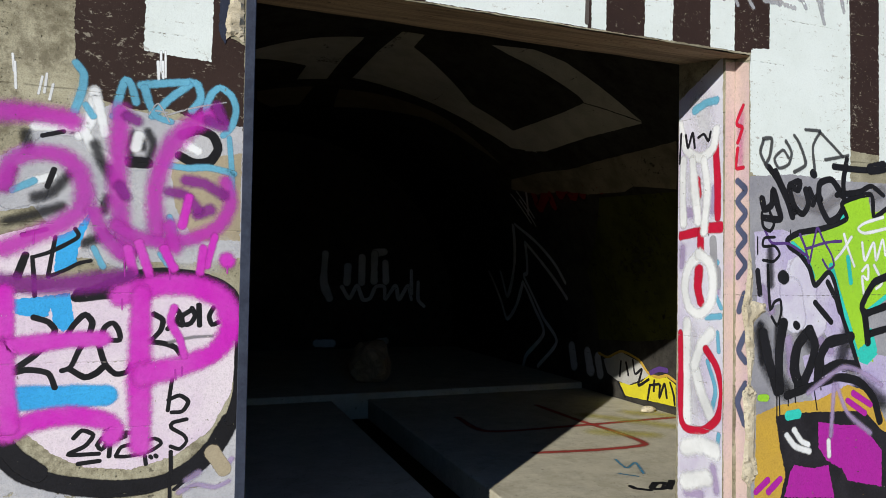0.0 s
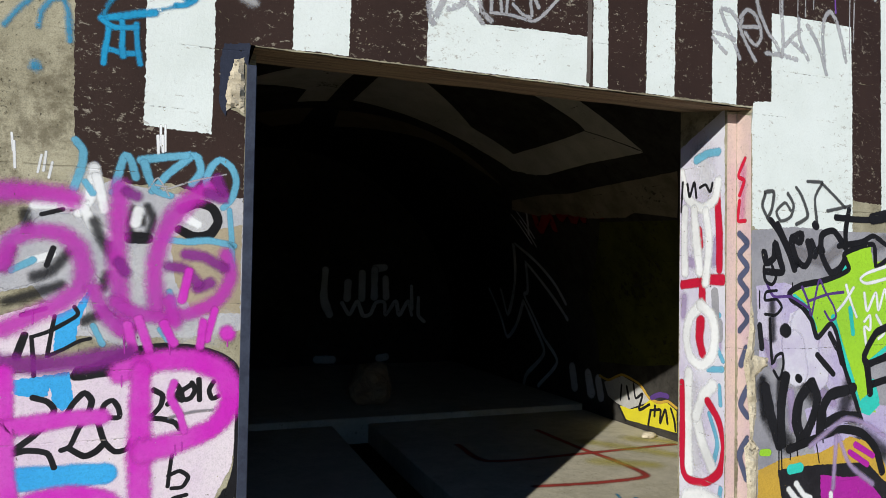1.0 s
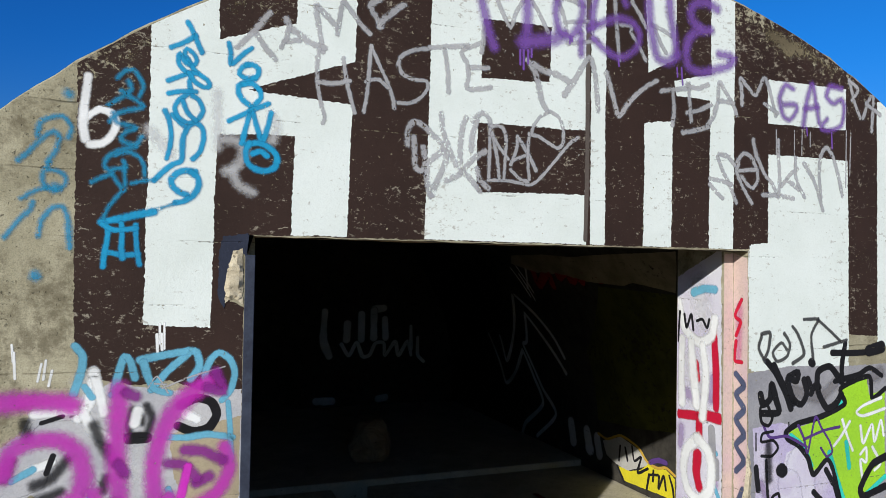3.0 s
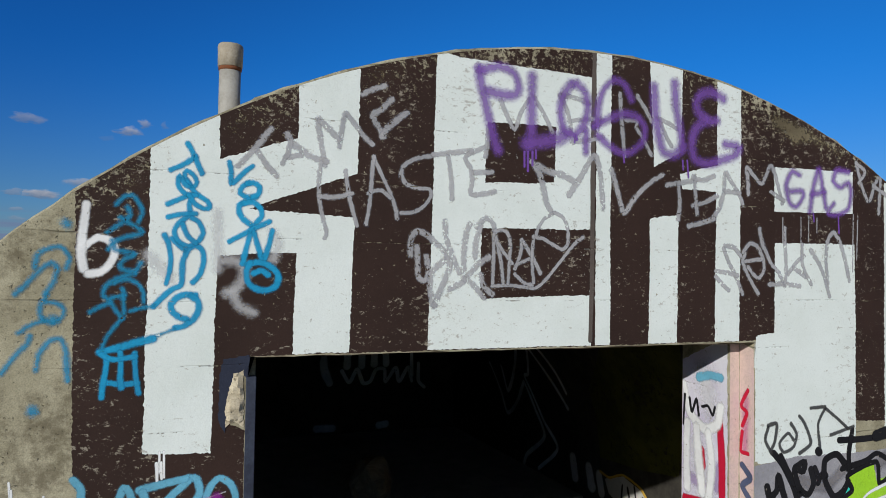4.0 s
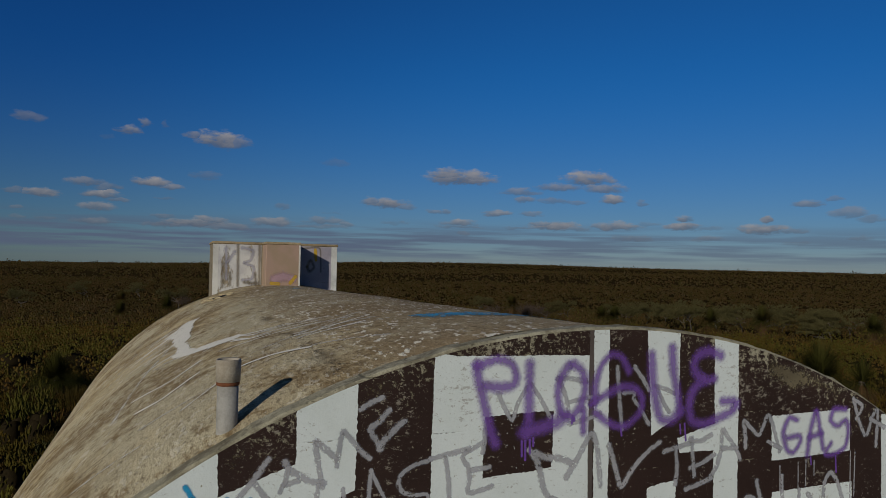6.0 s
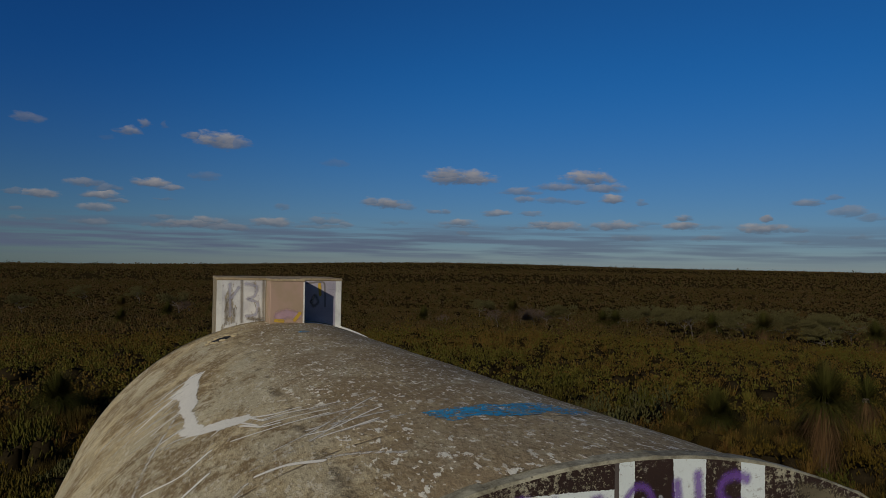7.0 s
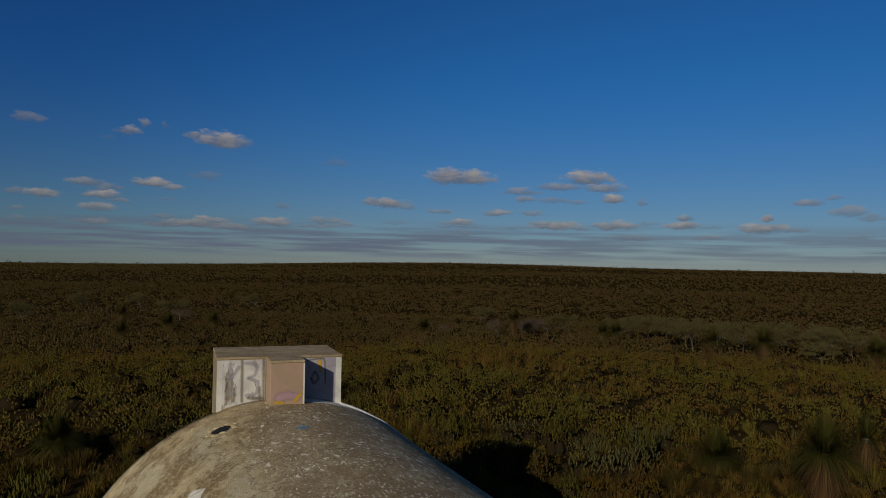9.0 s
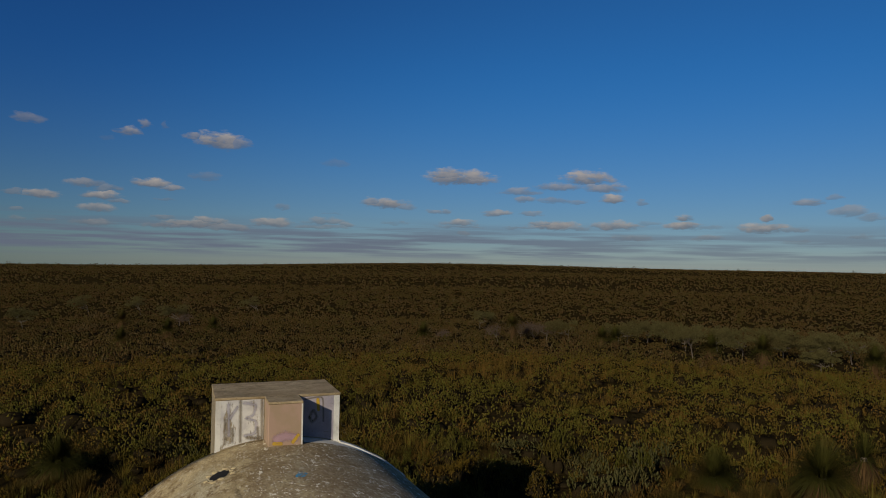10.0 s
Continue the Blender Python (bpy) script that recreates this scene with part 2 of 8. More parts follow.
class Nodes:
    """A short way to write a node tree."""

    def __init__(self, name):
        self.mat = bpy.data.materials.new(name)
        self.mat.use_nodes = True
        self.n, self.l = self.mat.node_tree.nodes, self.mat.node_tree.links
        self.bsdf = self.n["Principled BSDF"]
        self.out = self.n["Material Output"]
        self.tc = self.n.new("ShaderNodeTexCoord")

    def put(self, node, key, v):
        if isinstance(v, bpy.types.NodeSocket):
            self.l.new(v, node.inputs[key])
        elif isinstance(v, tuple) and len(v) == 3 and node.inputs[key].type == "RGBA":
            node.inputs[key].default_value = (*v, 1)
        else:
            node.inputs[key].default_value = v

    def space(self, stretch=(1, 1, 1), turn=(0, 0, 0)):
        m = self.n.new("ShaderNodeMapping")
        m.inputs["Scale"].default_value = stretch
        m.inputs["Rotation"].default_value = turn
        self.l.new(self.tc.outputs["Object"], m.inputs[0])
        return m.outputs[0]

    def noise(self, scale, detail=4, rough=0.6, vec=None):
        t = self.n.new("ShaderNodeTexNoise")
        t.inputs["Scale"].default_value, t.inputs["Detail"].default_value, t.inputs["Roughness"].default_value = scale, detail, rough
        self.l.new(vec if vec else self.tc.outputs["Object"], t.inputs["Vector"])
        return t.outputs["Fac"]

    def ramp(self, v, lo, hi, a=0.0, b=1.0):
        m = self.n.new("ShaderNodeMapRange")
        m.interpolation_type = "SMOOTHSTEP"
        for key, x in (("Value", v), ("From Min", lo), ("From Max", hi), ("To Min", a), ("To Max", b)):
            self.put(m, key, x)
        return m.outputs[0]

    def math(self, op, a, b=0.0, clamp=False):
        m = self.n.new("ShaderNodeMath")
        m.operation, m.use_clamp = op, clamp
        self.put(m, 0, a)
        self.put(m, 1, b)
        return m.outputs[0]

    def mix(self, fac, a, b):
        m = self.n.new("ShaderNodeMix")
        m.data_type = "RGBA"
        self.put(m, 0, fac)
        self.put(m, 6, a)
        self.put(m, 7, b)
        return m.outputs[2]

    def bump(self, height, strength=0.3, depth=0.01):
        b = self.n.new("ShaderNodeBump")
        b.inputs["Strength"].default_value, b.inputs["Distance"].default_value = strength, depth
        self.l.new(height, b.inputs["Height"])
        self.l.new(b.outputs[0], self.bsdf.inputs["Normal"])

    def done(self, colour, rough=0.85, spec=0.3):
        self.put(self.bsdf, "Base Color", colour)
        self.put(self.bsdf, "Roughness", rough)
        self.bsdf.inputs["Specular IOR Level"].default_value = spec
        return self.mat

    def see_through(self, alpha):
        """Paint that lets the wall show where it is thin or chipped."""
        t = self.n.new("ShaderNodeBsdfTransparent")
        m = self.n.new("ShaderNodeMixShader")
        self.put(m, 0, alpha)
        self.l.new(t.outputs[0], m.inputs[1])
        self.l.new(self.bsdf.outputs[0], m.inputs[2])
        self.l.new(m.outputs[0], self.out.inputs[0])


def concrete(name, pale, dark, boards=0.0, streak=(1, 1, 1), speckle=0.0, moss=None):
    k = Nodes(name)
    vec = k.space(streak)
    big = k.noise(0.9, 5, 0.65, vec)
    mid = k.noise(5.0, 6, 0.7, vec)
    grit = k.noise(70.0, 3, 0.7)
    stain = k.ramp(k.math("ADD", k.math("MULTIPLY", big, 0.6), k.math("MULTIPLY", mid, 0.5)), 0.42, 0.68)
    col = k.mix(stain, pale, dark)
    col = k.mix(k.ramp(grit, 0.35, 0.75, 0.0, 0.35), col, tuple(c * 0.55 for c in pale))
    col = k.mix(k.ramp(k.noise(150.0, 2, 0.6), 0.42, 0.7, 0.0, 0.4), col, tuple(c * 0.5 for c in dark))
    if moss:
        col = k.mix(k.ramp(k.math("ADD", k.math("MULTIPLY", k.noise(2.2, 7, 0.75), 0.7), k.math("MULTIPLY", k.noise(17.0, 5, 0.7), 0.3)), 0.46, 0.60, 0.0, 0.8), col, moss)
    pits = k.math("MAXIMUM", k.ramp(k.noise(28.0, 2, 0.5), 0.66, 0.74), k.ramp(k.math("ADD", k.noise(62.0, 3, 0.6), k.math("MULTIPLY", k.math("SUBTRACT", mid, 0.5), 0.5)), 0.64, 0.72))
    col = k.mix(k.math("MULTIPLY", pits, 0.75), col, tuple(c * 0.3 for c in dark))
    if speckle:
        spots = k.ramp(k.noise(22.0, 2, 0.45, k.space((1, 1, 1), (0.3, 0.5, 0.2))), 0.69, 0.72, 0.0, speckle)
        col = k.mix(spots, col, (0.62, 0.60, 0.54))
    height = k.math("ADD", k.math("MULTIPLY", mid, 0.6), k.math("SUBTRACT", k.math("MULTIPLY", grit, 0.25), k.math("MULTIPLY", pits, 0.6)))
    if boards:
        sep = k.n.new("ShaderNodeSeparateXYZ")
        k.l.new(k.tc.outputs["Object"], sep.inputs[0])
        warp = k.math("ADD", sep.outputs[2], k.math("MULTIPLY", k.noise(1.5, 3), 0.05))
        step = k.math("FRACT", k.math("MULTIPLY", warp, 1 / boards))
        seam = k.ramp(k.math("ABSOLUTE", k.math("SUBTRACT", step, 0.5)), 0.02, 0.0)
        seam = k.math("MULTIPLY", seam, k.ramp(k.noise(3.0, 4), 0.42, 0.6))
        col = k.mix(k.math("MULTIPLY", seam, 0.75), col, tuple(c * 0.35 for c in dark))
        height = k.math("SUBTRACT", height, k.math("MULTIPLY", seam, 0.8))
    k.bump(height, 0.55, 0.012)
    return k.done(col, k.ramp(mid, 0.3, 0.7, 0.82, 0.97), 0.25)


def coat(name, colour, chips=0.02, soft=0.60, end=0.76, grain=0.06, second=None, rim=0.0, thin=1.0, streak=(1, 1, 1), lines=0.30, fine=13.0, specks=0.72, scuffs=None, tooth=1.0):
    """House or spray paint on a wall: uneven tone, fuzzy edges where it was sprayed, chips where it wore away."""
    k = Nodes(name)
    tone = k.noise(2.3, 5, 0.65)
    grit = k.noise(60.0, 3, 0.7)
    dust = k.noise(150.0, 2, 0.6)
    other = second or tuple(c * 0.72 for c in colour)
    col = k.mix(k.ramp(tone, 0.35, 0.7), colour, other)
    col = k.mix(k.ramp(grit, 0.42, 0.8, 0.0, 0.40 * tooth), col, tuple(c * 0.55 for c in colour))
    col = k.mix(k.ramp(dust, 0.44, 0.72, 0.0, 0.30 * tooth), col, tuple(c * 0.45 for c in colour))
    col = k.mix(k.ramp(k.noise(95.0, 2, 0.6), 0.60, 0.78, 0.0, 0.22 * tooth), col, tuple(min(0.85, c * 1.5 + 0.03) for c in colour))
    if scuffs:
        # rubbed flecks and hair cracks, thicker in worn patches
        worn = k.math("MULTIPLY", k.math("SUBTRACT", k.noise(1.7, 6, 0.75), 0.5), 0.50)
        fleck = k.ramp(k.math("ADD", k.noise(26.0, 6, 0.78, k.space((0.75, 1, 1.2))), worn), 0.595, 0.635)
        dash = k.ramp(k.math("ADD", k.noise(30.0, 4, 0.7, k.space((0.4, 1, 1.6))), worn), 0.68, 0.71)
        col = k.mix(k.math("MULTIPLY", k.math("MAXIMUM", fleck, dash), 0.7), col, scuffs)
    uv = k.n.new("ShaderNodeUVMap")
    sep = k.n.new("ShaderNodeSeparateXYZ")
    k.l.new(uv.outputs[0], sep.inputs[0])
    d = k.math("SQRT", k.math("ADD", k.math("MULTIPLY", sep.outputs[0], sep.outputs[0]), k.math("MULTIPLY", sep.outputs[1], sep.outputs[1])))
    d = k.math("ADD", d, k.math("MULTIPLY", k.math("SUBTRACT", k.noise(45.0, 5, 0.75), 0.5), grain * 4))
    alpha = k.ramp(d, end, soft, 0.0, thin)
    pos = k.n.new("ShaderNodeSeparateXYZ")
    k.l.new(k.tc.outputs["Object"], pos.inputs[0])
    height = k.math("ADD", k.noise(9.0, 5), k.math("ADD", k.math("MULTIPLY", grit, 0.45), k.math("MULTIPLY", dust, 0.2)))
    if chips:
        wear = k.noise(fine, 8, 0.78, k.space(streak))
        patch = k.noise(1.6, 3, 0.6, k.space(streak))
        level = k.math("ADD", wear, k.math("MULTIPLY", k.math("SUBTRACT", patch, 0.5), 0.35))
        if rim:
            dx, dz = k.math("SUBTRACT", pos.outputs[0], 2.365), k.math("SUBTRACT", pos.outputs[2], 0.973)
            far = k.math("SQRT", k.math("ADD", k.math("MULTIPLY", dx, dx), k.math("MULTIPLY", dz, dz)))
            level = k.math("ADD", level, k.ramp(far, 4.1, 4.5, 0.0, rim))
        alpha = k.math("MULTIPLY", alpha, k.ramp(level, 0.78 - chips, 0.745 - chips))
        spots = k.ramp(k.math("ADD", k.noise(48.0, 3, 0.55, k.space((1, 1, 0.8))), k.math("MULTIPLY", k.math("SUBTRACT", k.noise(2.1, 3), 0.5), 0.18)), specks - 0.01, specks + 0.015)
        alpha = k.math("MULTIPLY", alpha, k.math("SUBTRACT", 1.0, spots))
    if lines:
        # the boards of the shuttering show through as thin cracks and ridges
        warp = k.math("ADD", pos.outputs[2], k.math("MULTIPLY", k.noise(1.2, 4), 0.06))
        step = k.math("FRACT", k.math("MULTIPLY", warp, 1 / lines))
        seam = k.math("MULTIPLY", k.ramp(k.math("ABSOLUTE", k.math("SUBTRACT", step, 0.5)), 0.016, 0.0), k.ramp(k.noise(2.4, 4, 0.7), 0.50, 0.60))
        alpha = k.math("MULTIPLY", alpha, k.math("SUBTRACT", 1.0, k.math("MULTIPLY", seam, k.ramp(k.noise(38.0, 3), 0.46, 0.58))))
        height = k.math("SUBTRACT", height, k.math("MULTIPLY", seam, 1.2))
    k.see_through(alpha)
    k.bump(height, 0.33, 0.008)
    return k.done(col, 0.7, 0.12)


def plain(name, a, b, scale=6.0, rough=0.8, bump=0.3, metal=0.0, spec=0.3):
    k = Nodes(name)
    f = k.noise(scale, 5, 0.65)
    g = k.noise(scale * 9, 3, 0.6)
    col = k.mix(k.ramp(k.math("ADD", k.math("MULTIPLY", f, 0.7), k.math("MULTIPLY", g, 0.3)), 0.35, 0.65), a, b)
    k.bump(k.math("ADD", f, k.math("MULTIPLY", g, 0.4)), bump, 0.01)
    k.bsdf.inputs["Metallic"].default_value = metal
    return k.done(col, rough, spec)


def leafy(name, a, b, c, patch=0.05, dry=(0.10, 0.062, 0.020), mixed=None, grain=26.0):
    """Foliage: every leaf a little different, plants and stands of plants differ too."""
    k = Nodes(name)
    geo = k.n.new("ShaderNodeNewGeometry")
    info = k.n.new("ShaderNodeObjectInfo")
    pos = geo.outputs["Position"]
    stand = k.noise(patch, 4, 0.7, pos)
    plant = k.noise(0.62, 2, 0.5, pos)
    col = k.mix(k.ramp(k.math("ADD", k.math("MULTIPLY", plant, 0.7), k.math("MULTIPLY", info.outputs["Random"], 0.2)), 0.36, 0.62), a, b)
    col = k.mix(k.ramp(k.math("ADD", k.math("MULTIPLY", stand, 0.55), k.math("MULTIPLY", k.noise(0.41, 2, 0.5, pos), 0.45)), 0.50, 0.62, 0.0, 0.85), col, dry)
    if mixed:
        # each plant of the scrub has its own hue
        own = k.n.new("ShaderNodeAttribute")
        own.attribute_name = "plant"
        hue = own.outputs["Fac"]
        for lo, hi, tint in mixed:
            pick = k.math("MULTIPLY", k.math("GREATER_THAN", hue, lo), k.math("LESS_THAN", hue, hi))
            col = k.mix(k.math("MULTIPLY", pick, 0.8), col, tint)
    col = k.mix(k.ramp(geo.outputs["Random Per Island"], 0.45, 1.0, 0.0, 0.45), col, c)
    speck = k.noise(grain, 3, 0.7, pos)
    col = k.mix(k.ramp(speck, 0.42, 0.62, 0.0, 0.40), col, tuple(x * 0.5 for x in a))
    k.bump(speck, 0.8, 0.5 / grain)
    return k.done(col, 0.9, 0.0)


def roof_concrete():
    """Old render on the vault: blotched washes down the curve, dark lichen on the crown, pale flakes, day joints."""
    k = Nodes("roof_concrete")
    run = k.space((0.9, 0.7, 0.9))
    wide = k.space((0.9, 0.42, 0.9))
    long = k.space((1.0, 0.42, 1.0))
    broad = k.noise(0.8, 5, 0.65, wide)
    blot = k.noise(1.7, 8, 0.72, wide)
    mid = k.noise(7.0, 6, 0.72, long)
    grit = k.noise(34.0, 5, 0.75, long)
    dust = k.noise(120.0, 2, 0.6, long)
    pos = k.n.new("ShaderNodeSeparateXYZ")
    k.l.new(k.tc.outputs["Object"], pos.inputs[0])
    col = k.mix(k.ramp(blot, 0.40, 0.60), (0.64, 0.53, 0.32), (0.40, 0.31, 0.17))
    col = k.mix(k.ramp(broad, 0.42, 0.60, 0.0, 0.7), col, (0.56, 0.51, 0.36))
    # brown washes on the flank, ragged along the rain's way
    level = k.math("ADD", k.math("MULTIPLY", k.noise(1.2, 5, 0.7, wide), 0.55), k.math("MULTIPLY", k.noise(6.0, 8, 0.8, run), 0.45))
    col = k.mix(k.math("MULTIPLY", k.ramp(level, 0.485, 0.54, 0.0, 0.9), k.ramp(k.noise(22.0, 5, 0.75, long), 0.36, 0.56, 0.25, 1.0)), col, (0.21, 0.14, 0.065))
    col = k.mix(k.ramp(k.noise(3.6, 8, 0.8, wide), 0.57, 0.63, 0.0, 0.5), col, (0.74, 0.66, 0.48))
    # lichen keeps to the flat crown
    crown = k.ramp(k.math("ADD", pos.outputs[0], k.math("MULTIPLY", k.math("SUBTRACT", k.noise(1.3, 7, 0.7, wide), 0.5), 1.8)), 0.75, 1.25)
    lichen = k.math("MULTIPLY", crown, k.ramp(k.math("ADD", k.math("MULTIPLY", mid, 0.5), k.math("MULTIPLY", grit, 0.5)), 0.40, 0.58, 0.10, 0.95))
    col = k.mix(lichen, col, (0.34, 0.255, 0.150))
    col = k.mix(k.ramp(grit, 0.50, 0.66, 0.0, 0.7), col, (0.16, 0.125, 0.08))
    col = k.mix(k.ramp(dust, 0.46, 0.68, 0.0, 0.45), col, (0.15, 0.12, 0.08))
    flake = k.ramp(k.noise(10.0, 5, 0.68, k.space((0.9, 0.45, 0.9), (0.02, 0.05, 0.04))), 0.60, 0.62)
    small = k.ramp(k.noise(26.0, 3, 0.5, long), 0.62, 0.645)
    flakes = k.math("MULTIPLY", k.math("MAXIMUM", flake, small), k.math("MULTIPLY", k.ramp(k.noise(1.3, 4), 0.34, 0.52, 0.2, 1.0), k.ramp(crown, 0.0, 1.0, 0.35, 1.0)))
    col = k.mix(flakes, col, (0.80, 0.76, 0.64))
    # joints between the days of pouring, one of them along the crown
    step = k.math("FRACT", k.math("MULTIPLY", k.math("ADD", pos.outputs[1], k.math("MULTIPLY", k.noise(1.0, 3), 0.12)), 1 / 2.9))
    seam = k.math("MULTIPLY", k.ramp(k.math("ABSOLUTE", k.math("SUBTRACT", step, 0.5)), 0.010, 0.0), k.ramp(k.noise(2.0, 3), 0.42, 0.55))
    off = k.math("ABSOLUTE", k.math("SUBTRACT", k.math("ADD", pos.outputs[0], k.math("MULTIPLY", k.noise(3.0, 5, 0.7), 0.12)), 0.93))
    seam = k.math("MAXIMUM", seam, k.math("MULTIPLY", k.ramp(off, 0.09, 0.0), k.ramp(k.noise(2.0, 6, 0.75), 0.50, 0.62)))
    col = k.mix(k.math("MULTIPLY", seam, 0.7), col, (0.12, 0.09, 0.055))
    height = k.math("ADD", k.math("MULTIPLY", mid, 0.6), k.math("ADD", k.math("MULTIPLY", grit, 0.6), k.math("SUBTRACT", k.math("MULTIPLY", flakes, 0.3), k.math("MULTIPLY", seam, 0.6))))
    k.bump(height, 0.8, 0.02)
    return k.done(col, 0.95, 0.03)


M_WALL = concrete("weathered_board_marked_concrete", (0.47, 0.44, 0.32), (0.26, 0.24, 0.16), boards=0.30, moss=(0.115, 0.098, 0.062))
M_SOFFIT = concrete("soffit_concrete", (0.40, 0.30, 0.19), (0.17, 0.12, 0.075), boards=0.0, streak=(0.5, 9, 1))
M_ROOF = roof_concrete()
M_BROKEN = concrete("broken_concrete", (0.66, 0.60, 0.46), (0.42, 0.36, 0.25))
M_FLOOR = concrete("floor_concrete", (0.62, 0.58, 0.46), (0.48, 0.45, 0.36), moss=(0.40, 0.37, 0.28))
# near-black so the vault's unlit inside reads dark; the shade is colour
M_INSIDE = concrete("shade_dark_inner_concrete", (0.060, 0.056, 0.048), (0.022, 0.020, 0.018))
M_BOX = concrete("box_concrete", (0.42, 0.36, 0.26), (0.24, 0.20, 0.13), streak=(4, 4, 0.7))
M_PIPE = plain("grey_cement_pipe", (0.36, 0.35, 0.32), (0.25, 0.24, 0.21), 7.0, 0.8, 0.3)
M_PIPE_CAP = plain("pale_cement_collar", (0.42, 0.38, 0.31), (0.30, 0.26, 0.20), 12.0, 0.9, 0.5)
M_RUST = plain("rusty_band", (0.22, 0.075, 0.03), (0.12, 0.05, 0.025), 30.0, 0.9, 0.4)
M_DARK = plain("unlit_hole_black", (0.02, 0.018, 0.016), (0.01, 0.01, 0.01), 8.0)
M_STEEL = plain("blue_black_painted_steel", (0.045, 0.055, 0.085), (0.025, 0.03, 0.05), 9.0, 0.5, 0.2)

# ---- building blocks ----


def part(name, bm, material, parent=None, label=""):
    me = bpy.data.meshes.new(name)
    bm.to_mesh(me)
    bm.free()
    me.materials.append(material)
    ob = new(name, me)
    ob.parent = parent
    if label:
        ob["label"] = label
    return ob


def block(bm, x0, x1, y0, y1, z0, z1):
    r = bmesh.ops.create_cube(bm, size=1)
    for v in r["verts"]:
        v.co = Vector((x0 + (v.co.x + 0.5) * (x1 - x0), y0 + (v.co.y + 0.5) * (y1 - y0), z0 + (v.co.z + 0.5) * (z1 - z0)))
    return r["verts"]


def rough_up(bm, amount, scale):
    for v in bm.verts:
        v.co += noise.noise_vector(v.co * scale) * amount


CX, CZ, R_FRONT = 2.365, 0.973, 4.492       # arch of the front wall
REBATE, WALL_D = 0.13, 0.58
DOOR_L, DOOR_R, LINTEL = 0.36, 3.46, 3.752
FLOOR, GROUND, BACK = 0.43, 0.15, 11.72


def axis(y):
    """Centre of the vault at the depth y."""
    return 2.240 - 0.025 * y, 1.080 + 0.005 * y


def inside_r(y):
    return 4.231 - 0.018 * y


def ring_at(y):
    """Centre and radius of the roof's outer skin, which flares up to the rim of the front wall."""
    w = min(1.0, max(0.0, 1 - (y - 0.14) / 0.42)) ** 2
    cx, cz = axis(y)
    r = 4.375 - 0.018 * y
    return cx + (CX - cx) * w, cz + (CZ - cz) * w, r + (R_FRONT - 0.006 - r) * w


def arch_z(x, r=R_FRONT):
    d = r * r - (x - CX) ** 2
    return CZ + math.sqrt(d) if d > 0 else CZ


def roof_z(x, y):
    cx, cz, r = ring_at(y)
    return cz + math.sqrt(max(0.0, r * r - (x - cx) ** 2))


def slab(bm, y0, y1, left, right, r, caps, LINTEL):
    """A wall with an arched top between y0 and y1 and an opening from left to right under the lintel."""
    xs = [CX - r + 2 * r * i / 120 for i in range(121)] + [left, right]
    xs = sorted(set(round(x, 4) for x in xs))
    top = lambda x: (CZ + math.sqrt(max(0.0, r * r - (x - CX) ** 2))) + 0.010 * noise.noise(Vector((x * 9, 3, 0))) + 0.006 * noise.noise(Vector((x * 40, 8, 0)))
    tops = {x: top(x) for x in xs}
    base = -0.4
    for a, b in zip(xs, xs[1:]):
        inside = left - 1e-4 <= a and b <= right + 1e-4
        lo = LINTEL if inside else base
        la = lo + (0.006 * noise.noise(Vector((a * 20, 1, 5))) if inside else 0)
        lb = lo + (0.006 * noise.noise(Vector((b * 20, 1, 5))) if inside else 0)
        if "front" in caps:
            bm.faces.new([bm.verts.new(p) for p in ((a, y0, la), (b, y0, lb), (b, y0, tops[b] - 0.012), (a, y0, tops[a] - 0.012))])
            bm.faces.new([bm.verts.new(p) for p in ((a, y0, tops[a] - 0.012), (b, y0, tops[b] - 0.012), (b, y0 + 0.014, tops[b]), (a, y0 + 0.014, tops[a]))])
        if "back" in caps:
            bm.faces.new([bm.verts.new(p) for p in ((b, y1, lb), (a, y1, la), (a, y1, tops[a]), (b, y1, tops[b]))])
        bm.faces.new([bm.verts.new(p) for p in ((a, y0 + 0.014, tops[a]), (b, y0 + 0.014, tops[b]), (b, y1, tops[b]), (a, y1, tops[a]))])
    for x, s in ((left, 1), (right, -1)):
        q = ((x, y0, base), (x, y0, LINTEL), (x, y1, LINTEL), (x, y1, base))
        bm.faces.new([bm.verts.new(p) for p in (q if s > 0 else q[::-1])])


# the front wall, with a rebate round its opening
bm = bmesh.new()
slab(bm, 0.0, REBATE, DOOR_L, DOOR_R, R_FRONT, ("front",), LINTEL)
slab(bm, REBATE, WALL_D, DOOR_L + 0.045, DOOR_R - 0.08, 4.20, ("back",), LINTEL + 0.10)
for a, b in ((DOOR_L, DOOR_L + 0.045), (DOOR_R - 0.08, DOOR_R)):
    bm.faces.new([bm.verts.new(p) for p in ((a, REBATE, -0.4), (b, REBATE, -0.4), (b, REBATE, LINTEL), (a, REBATE, LINTEL))])
bmesh.ops.remove_doubles(bm, verts=bm.verts, dist=0.0005)
front_wall = part("wall_front", bm, M_WALL)
tagged(front_wall, "arched concrete front wall covered in brown, white and sprayed paint", "wall", kind="structure")

